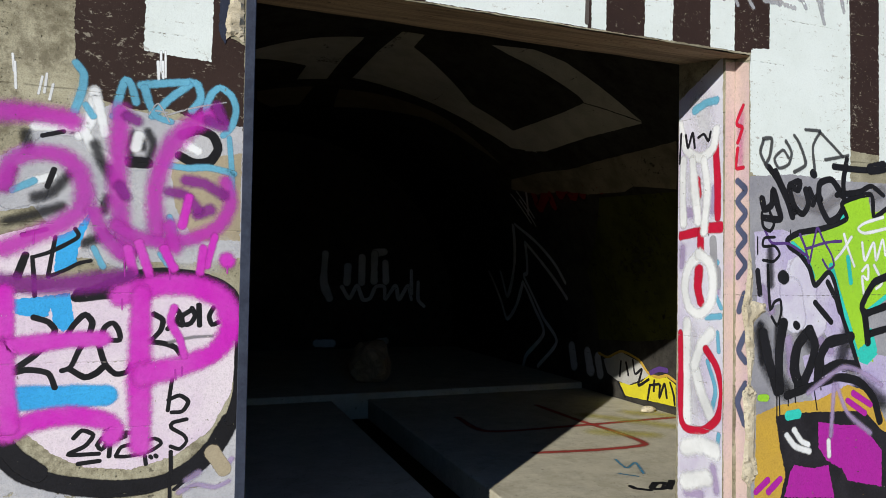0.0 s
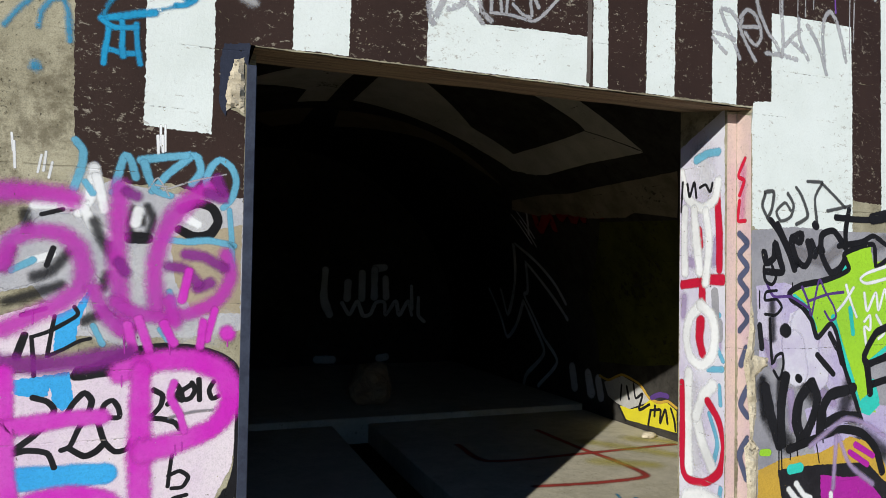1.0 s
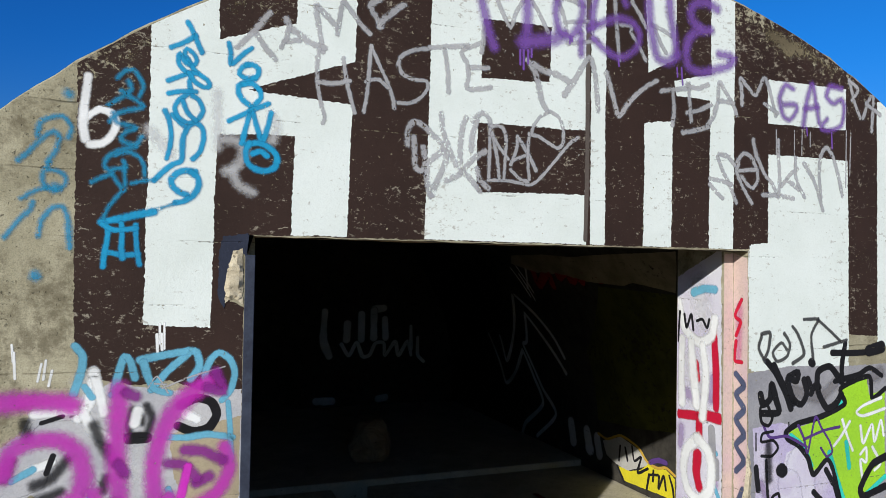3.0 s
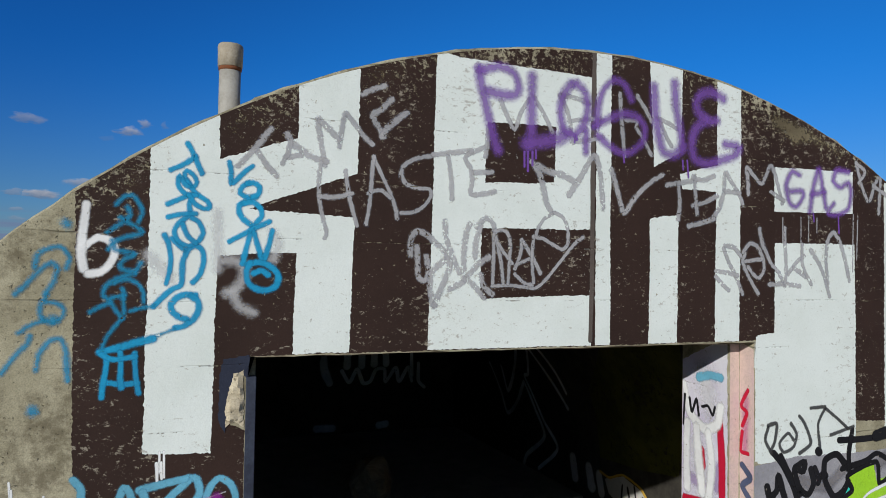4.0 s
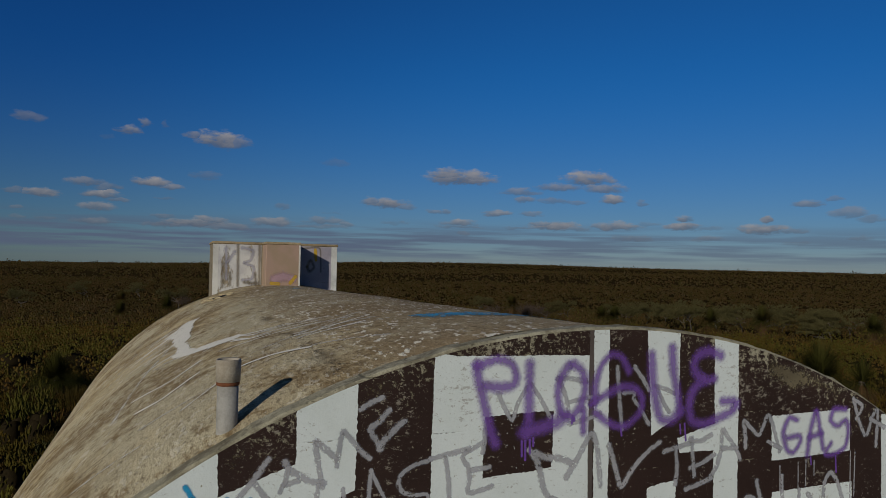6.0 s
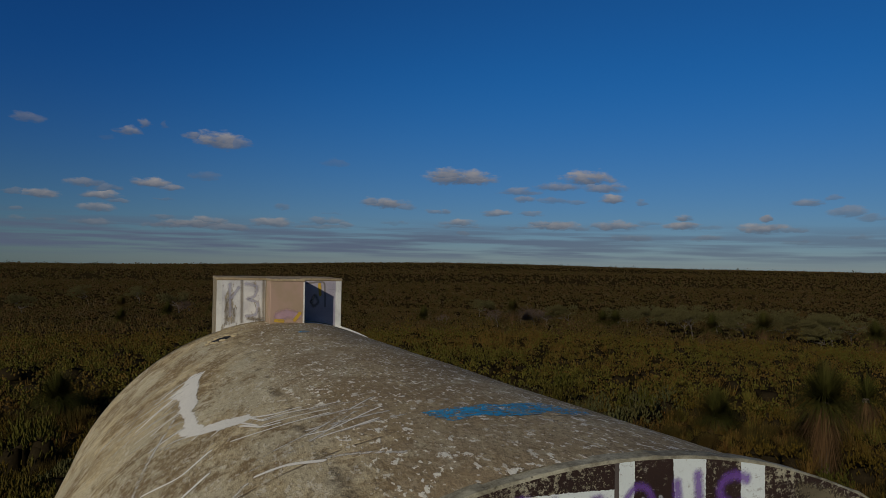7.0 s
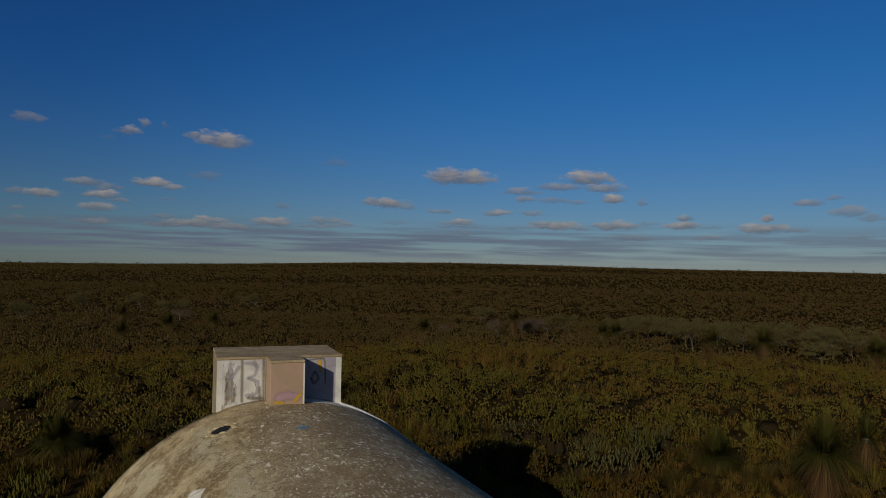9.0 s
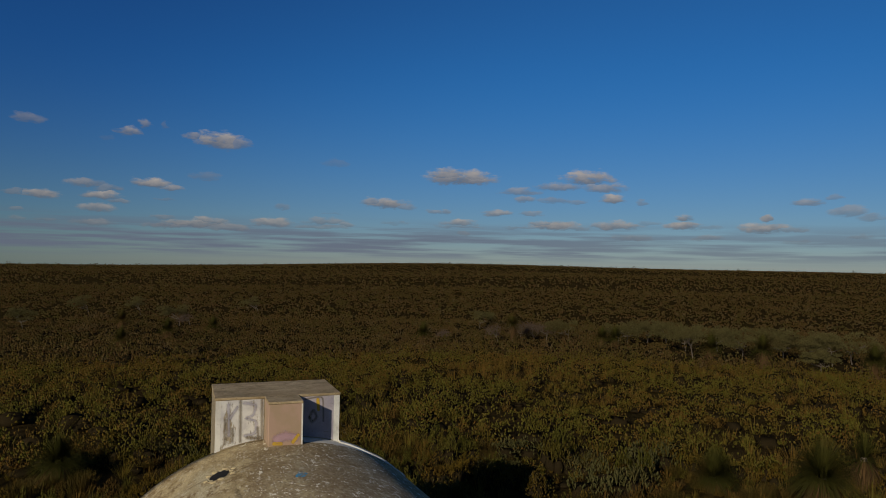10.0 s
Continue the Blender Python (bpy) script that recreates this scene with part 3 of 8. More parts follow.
bm = bmesh.new()
n = 60
for i in range(n):
    a, b = DOOR_L + (DOOR_R - DOOR_L) * i / n, DOOR_L + (DOOR_R - DOOR_L) * (i + 1) / n
    row = [(0.004, -0.004), (0.05, -0.004), (0.2, 0.016), (0.4, 0.050), (WALL_D - 0.01, 0.082)]
    for (y0, z0), (y1, z1) in zip(row, row[1:]):
        w = lambda x, y: 0.006 * noise.noise(Vector((x * 3, y * 30, 2)))
        bm.faces.new([bm.verts.new(p) for p in ((a, y0, LINTEL + z0 + w(a, y0)), (a, y1, LINTEL + z1 + w(a, y1)), (b, y1, LINTEL + z1 + w(b, y1)), (b, y0, LINTEL + z0 + w(b, y0)))])
bmesh.ops.remove_doubles(bm, verts=bm.verts, dist=0.0005)
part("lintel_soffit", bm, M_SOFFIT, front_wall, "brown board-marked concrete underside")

# a steel angle guards the corner of the opening
bm = bmesh.new()
block(bm, 0.350, 0.397, -0.007, 0.055, 0.12, 3.66)
bmesh.ops.bevel(bm, geom=bm.edges[:], offset=0.003, segments=1, affect="EDGES")
part("corner_angle", bm, M_STEEL, front_wall, "blue-black painted steel angle")

# the vault: outer skin, inner skin, rear rim
bm = bmesh.new()
ys = [0.10, 0.14, 0.18, 0.22, 0.26, 0.30, 0.34, 0.38, 0.46, 0.56, 0.7] + [0.7 + (BACK - 0.7) * i / 40 for i in range(1, 41)]
NA = 128
grid = []
for y in ys:
    cx, cz, r = ring_at(y)
    ring = []
    for j in range(NA + 1):
        t = math.pi * j / NA
        p = Vector((cx - r * math.cos(t), y, cz + r * math.sin(t)))
        k = 0.018 * noise.noise(Vector((p.x * 0.8, y * 0.5, p.z * 0.8)))
        ring.append(bm.verts.new(p + Vector((-math.cos(t), 0, math.sin(t))) * k))
    grid.append([bm.verts.new((cx - r, y, -0.4))] + ring + [bm.verts.new((cx + r, y, -0.4))])
for a, b in zip(grid, grid[1:]):
    for j in range(len(a) - 1):
        bm.faces.new((a[j], a[j + 1], b[j + 1], b[j]))
last = grid[-1]
inner = []
for y in (WALL_D - 0.004, 3.0, 6.0, BACK - 0.001):
    (cx, cz), R_IN = axis(y), inside_r(y)
    ring = [bm.verts.new((cx - R_IN, y, -0.4))]
    ring += [bm.verts.new((cx - R_IN * math.cos(math.pi * j / NA), y, cz + R_IN * math.sin(math.pi * j / NA))) for j in range(NA + 1)]
    inner.append(ring + [bm.verts.new((cx + R_IN, y, -0.4))])
for a, b in zip(inner, inner[1:]):
    for j in range(len(a) - 1):
        f = bm.faces.new((a[j], b[j], b[j + 1], a[j + 1]))
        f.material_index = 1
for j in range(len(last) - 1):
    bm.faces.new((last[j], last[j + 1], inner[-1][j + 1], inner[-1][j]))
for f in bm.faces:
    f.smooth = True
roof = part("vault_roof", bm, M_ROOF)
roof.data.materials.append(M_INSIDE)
tagged(roof, "long weathered concrete barrel vault, streaked with white paint", "roof", kind="structure")

# back wall and floor
bm = bmesh.new()
(cx, cz), R_IN = axis(BACK), inside_r(BACK)
for y, s in ((BACK - 0.25, 1), (BACK - 0.02, -1)):
    pts = [(cx + R_IN - 0.002, y, -0.4)] + [(cx + (R_IN - 0.002) * math.cos(math.pi * j / 48), y, cz + (R_IN - 0.002) * math.sin(math.pi * j / 48)) for j in range(49)] + [(cx - R_IN + 0.002, y, -0.4)]
    bm.faces.new([bm.verts.new(p) for p in (pts if s < 0 else pts[::-1])])
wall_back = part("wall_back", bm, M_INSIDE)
tagged(wall_back, "concrete end wall, near-black to carry the vault's shade", "wall", kind="structure")

bm = bmesh.new()
TR_L, TR_R = 2.12, 2.64
for x0, x1, y0, y1, z1 in ((-1.9, TR_L, -0.15, 6.3, FLOOR), (TR_R, 6.36, -0.15, 6.3, FLOOR), (-1.9, 6.36, 6.303, BACK - 0.26, FLOOR + 0.09)):
    vs = block(bm, x0, x1, y0, y1, -0.4, z1)
block(bm, TR_L + 0.003, TR_R - 0.003, -0.147, 6.297, -0.4, -0.05)
bmesh.ops.bevel(bm, geom=[e for e in bm.edges if all(v.co.z > 0.3 for v in e.verts)], offset=0.012, segments=1, affect="EDGES")
floor = part("floor", bm, M_FLOOR)
tagged(floor, "dusty grey concrete floor with an open drain channel", "floor", kind="structure")

# ground sheet out to the horizon


def horizon_rise(a):
    """How far the distant land lies above eye level, degrees, by bearing."""
    return -0.30 + 0.55 * math.exp(-((a - 21) / 17) ** 2) + 0.38 * math.exp(-((a - 52) / 20) ** 2)


SLOPE = ((28, 0), (60, -1.0), (80, -1.9), (95, -2.7), (120, -3.9), (160, -4.7), (200, -5.3), (300, -5.6), (600, -4.8), (1200, -2.0), (1900, 0))


def ground_z(x, y):
    dx, dy = x, y + 3.4
    r = math.hypot(dx, dy)
    a = math.degrees(math.atan2(dx, dy))
    s = min(1.0, max(0.0, (r - 150) / 1800))
    s = s * s * (3 - 2 * s)
    und = 0.0
    if r > 25:
        und = 0.35 * noise.noise(Vector((x * 0.02, y * 0.02, 1))) + min(1.0, r / 600) * 1.6 * noise.noise(Vector((x * 0.004, y * 0.004, 7)))
    # the building stands on a swell; the heath lies lower all round
    for (r0, h0), (r1, h1) in zip(SLOPE, SLOPE[1:]):
        if r0 <= r < r1:
            und += h0 + (h1 - h0) * (r - r0) / (r1 - r0)
            break
    return GROUND + und + s * r * math.tan(radians(horizon_rise(a)))


bm = bmesh.new()
radii = [0.0, 3, 6, 9, 12, 16, 20, 26, 34, 44, 56, 72, 92, 118, 150, 190, 240, 300, 380, 480, 600, 760, 960, 1200, 1500, 1900, 2300, 2700, 3200]
NS = 144
rows_ = []
for r in radii:
    ring = []
    for j in range(NS):
        t = 2 * math.pi * j / NS
        x, y = r * math.sin(t), -3.4 + r * math.cos(t)
        ring.append(bm.verts.new((x, y, ground_z(x, y))))
    rows_.append(ring)
for a, b in zip(rows_, rows_[1:]):
    for j in range(NS):
        k = (j + 1) % NS
        bm.faces.new((a[j], b[j], b[k], a[k]))
bmesh.ops.remove_doubles(bm, verts=bm.verts, dist=0.001)
bmesh.ops.recalc_face_normals(bm, faces=bm.faces)
for f in bm.faces:
    f.smooth = True
k = Nodes("heath_soil")
geo = k.n.new("ShaderNodeNewGeometry")
pos = geo.outputs["Position"]
col = k.mix(k.ramp(k.noise(0.035, 6, 0.7, pos), 0.4, 0.62), (0.040, 0.029, 0.011), (0.048, 0.032, 0.014))
col = k.mix(k.ramp(k.noise(0.6, 6, 0.75, pos), 0.42, 0.62), col, (0.022, 0.016, 0.007))
sep = k.n.new("ShaderNodeSeparateXYZ")
k.l.new(pos, sep.inputs[0])
apron = k.math("MULTIPLY", k.ramp(k.math("ADD", sep.outputs[1], k.math("MULTIPLY", k.noise(0.5, 4, 0.6, pos), 4.0)), 4.0, 1.5), k.ramp(k.math("ABSOLUTE", k.math("SUBTRACT", sep.outputs[0], 2.4)), 9.0, 6.0))
col = k.mix(apron, col, (0.34, 0.29, 0.20))
k.bump(k.noise(0.5, 8, 0.75, pos), 0.6, 0.3)
M_SOIL = k.done(col, 0.95, 0.0)
ground = part("ground", bm, M_SOIL)
tagged(ground, "flat sandy heathland reaching to the horizon", "ground", kind="structure")

# ---- paint on the walls ----
BROKEN = M_BROKEN
INKS = {
    "brown": coat("brown_house_paint", (0.040, 0.024, 0.020), chips=0.11, second=(0.031, 0.019, 0.016), rim=0.09, fine=26.0, specks=0.69, scuffs=(0.34, 0.31, 0.25), tooth=0.8),
    "white": coat("white_house_paint", (0.73, 0.79, 0.78), chips=0.06, second=(0.67, 0.73, 0.71), rim=0.06, fine=20.0, specks=0.72, scuffs=(0.34, 0.33, 0.30), tooth=0.35),
    "lichen": coat("weathered_lichen_concrete", (0.20, 0.170, 0.108), chips=0.13, second=(0.095, 0.078, 0.050), soft=0.30, end=0.62, grain=0.42, fine=24.0, specks=0.64, lines=0),
    "greybrown": coat("faded_brown_line", (0.12, 0.10, 0.09), chips=0.12),
    "palegrey": coat("pale_grey_paint", (0.52, 0.52, 0.54), chips=0.12, second=(0.36, 0.37, 0.42)),
    "tan": coat("sandy_wash", (0.42, 0.36, 0.25), chips=0.1),
    "greypaint": coat("grey_paint", (0.34, 0.34, 0.37), chips=0.08, second=(0.22, 0.22, 0.26)),
    "navyshade": coat("blue_black_recess_shade", (0.035, 0.042, 0.070), chips=0.03),
    "palepink": coat("pale_pink_spray", (0.76, 0.68, 0.74), second=(0.66, 0.54, 0.68), chips=0.02),
    "palelav": coat("pale_lavender_paint", (0.66, 0.66, 0.74), second=(0.50, 0.45, 0.62), chips=0.06, tooth=0.5),
    "lavender": coat("lavender_spray", (0.44, 0.38, 0.62), second=(0.56, 0.53, 0.64), chips=0.03),
    "lavspray": coat("lavender_mist", (0.46, 0.36, 0.60), soft=0.1, end=0.95, thin=0.7, grain=0.12),
    "pinkbeige": coat("pinkish_beige_paint", (0.64, 0.50, 0.45), second=(0.58, 0.42, 0.48), chips=0.08),
    "hotpink": coat("hot_pink_mist", (0.72, 0.16, 0.42), soft=0.0, end=0.95, thin=0.45, grain=0.15),
    "magenta": coat("magenta_spray", (0.58, 0.022, 0.50), soft=0.35, end=0.94, second=(0.60, 0.09, 0.54), thin=0.94, grain=0.12, tooth=0.5),
    "magwash": coat("thin_magenta_spray", (0.56, 0.03, 0.49), soft=0.15, end=0.96, second=(0.44, 0.06, 0.44), thin=0.76, grain=0.16, chips=0.03, tooth=0.5),
    "magfill": coat("magenta_fill", (0.40, 0.02, 0.34), second=(0.34, 0.025, 0.30)),
    "purplemag": coat("purple_magenta_spray", (0.28, 0.03, 0.31), soft=0.25, end=0.95, thin=0.75, grain=0.14),
    "purple": coat("purple_spray", (0.24, 0.11, 0.48), soft=0.10, end=0.95, thin=0.64, grain=0.20),
    "purplethin": coat("purple_drips", (0.22, 0.10, 0.46), soft=0.3, thin=0.8),
    "violet": coat("violet_spray", (0.10, 0.05, 0.22)),
    "silver": coat("silver_spray", (0.50, 0.50, 0.53), soft=0.30, end=0.84, grain=0.30, thin=0.74, chips=0.15, second=(0.36, 0.37, 0.40), fine=34.0, specks=0.64),
    "greyspray": coat("grey_spray", (0.25, 0.24, 0.26), soft=0.1, end=0.9, thin=0.75),
    "greyblack": coat("thin_black_spray", (0.06, 0.06, 0.065), soft=0.4, end=0.8, thin=0.8, chips=0.1, grain=0.16),
    "blackpaint": coat("black_spray", (0.012, 0.012, 0.014), soft=0.62, end=0.76, second=(0.018, 0.018, 0.022)),
    "blackmist": coat("thin_black_mist", (0.02, 0.02, 0.024), soft=0.1, end=0.95, thin=0.75, grain=0.16),
    "blackfill": coat("black_fill", (0.016, 0.015, 0.018), second=(0.03, 0.028, 0.035), chips=0.03),
    "whitespray": coat("white_spray", (0.84, 0.86, 0.88), soft=0.36, end=0.92, thin=0.97, grain=0.14, chips=0.03, tooth=0.2),
    "whitemist": coat("white_mist", (0.76, 0.77, 0.80), soft=0.0, end=0.98, thin=0.5, grain=0.30, chips=0.10),
    "azure": coat("azure_spray", (0.030, 0.36, 0.66), soft=0.25, end=0.88, second=(0.03, 0.25, 0.48), thin=0.9, grain=0.14),
    "azurethin": coat("thin_azure_spray", (0.035, 0.31, 0.56), soft=0.05, end=0.95, thin=0.66, grain=0.26, chips=0.12, fine=22.0, specks=0.66),
    "skyblue": coat("sky_blue_spray", (0.17, 0.48, 0.68), soft=0.40, end=0.90, thin=0.88, grain=0.12),
    "skyfill": coat("bright_blue_fill", (0.06, 0.40, 0.80), soft=0.55, end=0.88, second=(0.05, 0.34, 0.74)),
    "cyan": coat("turquoise_spray", (0.06, 0.62, 0.52)),
    "lime": coat("lime_spray", (0.36, 0.66, 0.03), second=(0.30, 0.58, 0.04)),
    "gold": coat("golden_spray", (0.56, 0.36, 0.05), second=(0.46, 0.30, 0.06), chips=0.03),
    "yellow": coat("yellow_spray", (0.70, 0.62, 0.02), second=(0.58, 0.52, 0.03), chips=0.02),
    "red": coat("red_spray", (0.52, 0.012, 0.045), soft=0.52, end=0.84, second=(0.44, 0.010, 0.03)),
    "redfloor": coat("worn_red_spray", (0.42, 0.05, 0.04), soft=0.2, end=0.95, chips=0.08, thin=0.8, grain=0.14),
    "reddim": coat("dark_red_spray", (0.30, 0.022, 0.020), soft=0.4),
    "slate": coat("slate_blue_spray", (0.09, 0.11, 0.20), soft=0.5, end=0.85, thin=0.9),
    # white, tan and yellow inks muted so their colour carries the vault's dimness
    "dimwhite": coat("dimmed_white_paint", (0.55, 0.52, 0.46), soft=0.66, end=0.72, second=(0.42, 0.40, 0.34), chips=0.03),
    "dimtan": coat("dimmed_tan_paint", (0.22, 0.18, 0.12), chips=0.05),
    "vaultfill": coat("vault_dark_paint", (0.020, 0.019, 0.018), chips=0.02),
    "dimband": coat("dimmed_tan_limewash", (0.30, 0.26, 0.19), chips=0.12, second=(0.16, 0.135, 0.09)),
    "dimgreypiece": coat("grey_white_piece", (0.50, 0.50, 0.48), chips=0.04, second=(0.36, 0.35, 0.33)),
    "dimgrey": coat("inner_grey_spray", (0.62, 0.62, 0.64), soft=0.5, end=0.9),
    "dimyellow": coat("dimmed_yellow_green_paint", (0.085, 0.088, 0.018), second=(0.04, 0.042, 0.012), chips=0.17),
    "yellowmist": coat("yellow_mist", (0.62, 0.56, 0.08), soft=0.0, end=0.98, thin=0.45, grain=0.3, chips=0.08, lines=0),
    "roofwhite": coat("spilt_white_paint", (0.84, 0.81, 0.72), soft=0.5, end=0.8, chips=0.06, second=(0.80, 0.77, 0.68), streak=(0.6, 3, 0.6), lines=0),
    "rooffaint": coat("thin_white_runs", (0.80, 0.76, 0.66), soft=0.1, end=0.95, thin=0.9, chips=0.235, grain=0.3, streak=(0.8, 2.4, 0.8), fine=9.0, lines=0),
    "roofblue": coat("worn_blue_spray", (0.05, 0.40, 0.72), soft=0.3, end=0.95, chips=0.25, thin=0.95, grain=0.16, fine=18.0, specks=0.60, lines=0),
    "broken": BROKEN,
}
coats = {}


def roof_bump(p):
    return 0.018 * noise.noise(Vector((p.x * 0.8, p.y * 0.5, p.z * 0.8)))


def on_front(u, v, off):
    if DOOR_L < u < DOOR_R and v > 3.6:
        v = max(v, LINTEL + 0.004)
    return Vector((u, -off, min(v, arch_z(u) - 0.016)))


def on_jamb(u, v, off):
    return Vector((DOOR_R - 0.08 - off, min(max(u, REBATE + 0.003), WALL_D - 0.003), v))


def on_return(u, v, off):
    return Vector((DOOR_R - off, min(max(u, 0.004), REBATE - 0.003), v))


def on_rebate(u, v, off):
    return Vector((min(max(u, DOOR_R - 0.078), DOOR_R - 0.002), REBATE - off, v))


def on_floor(u, v, off):
    return Vector((max(u, 2.66), min(v, 6.25), FLOOR + off))


def on_back(u, v, off):
    return Vector((u, BACK - 0.25 - off, v))


def on_side(u, v, off):
    cx, cz = axis(u)
    r = inside_r(u) - 0.006 - off
    return Vector((cx + (math.sqrt(max(0.1, r * r - (v - cz) ** 2)) if v > cz else r), u, max(v, FLOOR + 0.002)))


def on_ceiling(u, v, off):
    v = max(v, WALL_D + 0.02)
    cx, cz = axis(v)
    r = inside_r(v) - 0.006 - off
    return Vector((u, v, cz + math.sqrt(max(0.05, r * r - (u - cx) ** 2))))


def on_roof(u, v, off):
    cx, cz, _ = ring_at(v)
    z = roof_z(u, v)
    p = Vector((u, v, z))
    nrm = Vector((u - cx, 0, z - cz)).normalized()
    return p + nrm * (roof_bump(p) + 0.005 + off)


SURFACES = {"F": (on_front, front_wall), "X338": (on_jamb, front_wall), "X346": (on_return, front_wall), "Y013": (on_rebate, front_wall), "G": (on_floor, floor),
            "Y101": (on_back, wall_back), "X64": (on_side, roof), "C": (on_ceiling, roof), "T": (on_roof, roof)}


def glide(pts, step):
    """A smooth line through the points."""
    if len(pts) == 2:
        n = max(1, int((pts[1] - pts[0]).length / step))
        return [pts[0].lerp(pts[1], i / n) for i in range(n + 1)]
    ext = [pts[0] * 2 - pts[1], *pts, pts[-1] * 2 - pts[-2]]
    res = []
    for i in range(1, len(ext) - 2):
        a, b, c, d = ext[i - 1:i + 3]
        n = max(2, int((c - b).length / step))
        for j in range(n):
            t = j / n
            # a tighter spline than the usual one keeps corners crisp
            m0, m1 = (c - a) * 0.38, (d - b) * 0.38
            t2, t3 = t * t, t * t * t
            res.append(b * (2 * t3 - 3 * t2 + 1) + m0 * (t3 - 2 * t2 + t) + c * (-2 * t3 + 3 * t2) + m1 * (t3 - t2))
    return res + [pts[-1]]


def paint(surface, kind, ink, width, label, lines):
    """Paint on a surface: strokes of a spray can ("s"), a filled patch ("p"), one that thins out to its edge ("f") or a broken edge ("b")."""
    place, owner = SURFACES[surface]
    level = coats[surface] = coats.get(surface, 0) + 1
    off = 0.0006 + 0.000025 * level
    bm = bmesh.new()
    uvs = bm.loops.layers.uv.new("UVMap")
    seed = level * 3.7
    if kind == "s":
        hw = width * 0.5 * 1.45
        for si, line in enumerate(lines.split("|")):
            pts = [Vector([float(c) for c in p.split(",")]) for p in line.split()]
            mid = glide(pts, max(0.012, width * 0.35))
            n = len(mid)
            tang = [(mid[min(i + 1, n - 1)] - mid[max(i - 1, 0)]) for i in range(n)]
            tang = [t.normalized() if t.length > 1e-9 else Vector((1, 0)) for t in tang]
            mid = [mid[0] - tang[0] * hw] + mid + [mid[-1] + tang[-1] * hw]
            tang = [tang[0]] + tang + [tang[-1]]
            rows = []
            for i, (m, t) in enumerate(zip(mid, tang)):
                side = Vector((-t.y, t.x))
                wob = 1 + 0.12 * noise.noise(Vector((m.x * 14, m.y * 14, seed))) + 0.22 * noise.noise(Vector((m.x * 3.5, m.y * 3.5, seed + si)))
                o = off + 0.00001 * i / len(mid) + 0.000003 * (si % 4)
                cap = 1.0 if i in (0, len(mid) - 1) else 0.0
                rows.append([(bm.verts.new(place(*(m + side * hw * s * wob), o)), (cap, s)) for s in (-1, 0, 1)])
            for a, b in zip(rows, rows[1:]):
                for j in (0, 1):
                    quad = (a[j], a[j + 1], b[j + 1], b[j])
                    f = bm.faces.new([q[0] for q in quad])
                    for lp, q in zip(f.loops, quad):
                        lp[uvs].uv = q[1]
    else:
        pts = [Vector([float(c) for c in p.split(",")]) for p in lines.split()]
        ring = []
        for a, b in zip(pts, pts[1:] + pts[:1]):
            n = max(1, int((b - a).length / (0.007 if surface == "F" else 0.014)))
            side = Vector((-(b - a).y, (b - a).x)).normalized()
            for i in range(n):
                p = a.lerp(b, i / n)
                w = 0.004 * noise.noise(Vector((p.x * 7, p.y * 7, seed))) + 0.0045 * noise.noise(Vector((p.x * 60, p.y * 60, seed))) + 0.0045 * noise.noise(Vector((p.x * 135, p.y * 135, seed)))
                ring.append(p + side * w * (1.0 if surface != "T" else 5.0))
        face = bm.faces.new([bm.verts.new((p.x, p.y, 0)) for p in ring])
        bmesh.ops.triangulate(bm, faces=[face])
        if surface in "TC" or kind in "bf":
            limit = {"p": 0.10 if surface == "T" else 0.22, "b": 0.03, "f": 0.045}[kind]
            for _ in range(3 if kind == "b" else 4):
                long = [e for e in bm.edges if e.calc_length() > limit]
                if long:
                    bmesh.ops.subdivide_edges(bm, edges=long, cuts=1)
                    bmesh.ops.triangulate(bm, faces=bm.faces)
        if kind == "f":
            edge = np.array([(p.x, p.y) for p in ring])
            for f in bm.faces:
                for lp in f.loops:
                    d = np.sqrt(((edge - (lp.vert.co.x, lp.vert.co.y)) ** 2).sum(1).min())
                    lp[uvs].uv = (1.0 - min(1.0, d / 0.13), 0.0)
        for v in bm.verts:
            o = off
            if kind == "b":
                o += 0 if v.is_boundary else 0.010 + 0.014 * noise.noise(v.co * 22)
            v.co = place(v.co.x, v.co.y, o)
    name = {"s": "sprayed_marking", "p": "painted_patch", "f": "painted_patch", "b": "broken_edge"}[kind]
    return part(name, bm, INKS[ink], owner, label)


paint("F", "p", "brown", 0.000, "dark brown block paint",
      "-0.394,4.703 -0.026,5.140 1.064,5.486 2.263,5.692 3.788,5.726 4.857,5.278 5.092,4.562 5.094,3.155 4.329,3.207 4.328,3.322 3.625,3.636 3.618,3.811 3.619,3.767 2.272,3.759 0.564,3.758 0.363,3.758 0.342,3.761 0.332,3.707 0.261,3.667 0.253,3.453 0.345,3.410 0.349,2.993 0.226,2.998 0.026,3.071 -0.116,3.056 -0.301,3.095 -0.376,3.225 -0.388,3.823")
paint("F", "p", "white", 0.000, "white block paint",
      "-0.093,4.736 -0.065,4.760 0.198,5.012 0.206,4.687 0.288,4.717 0.419,4.764 0.573,4.814 0.563,5.259 0.872,5.395 0.873,4.929 0.867,4.661 0.615,4.565 0.346,4.460 0.617,4.447 0.860,4.436 0.852,4.119 0.845,3.761 0.564,3.761 0.569,4.025 0.574,4.254 0.404,4.250 0.209,4.229 0.202,3.988 0.203,3.761 0.198,3.312 -0.095,3.331 -0.094,3.825 -0.091,4.084 -0.093,4.448")
paint("F", "p", "white", 0.000, "white block paint",
      "1.286,5.348 1.417,5.319 1.721,5.314 2.254,5.304 2.253,4.828 2.255,4.433 2.249,4.040 2.250,3.762 1.747,3.762 1.259,3.762 1.268,4.134 1.275,4.584 1.279,5.037")
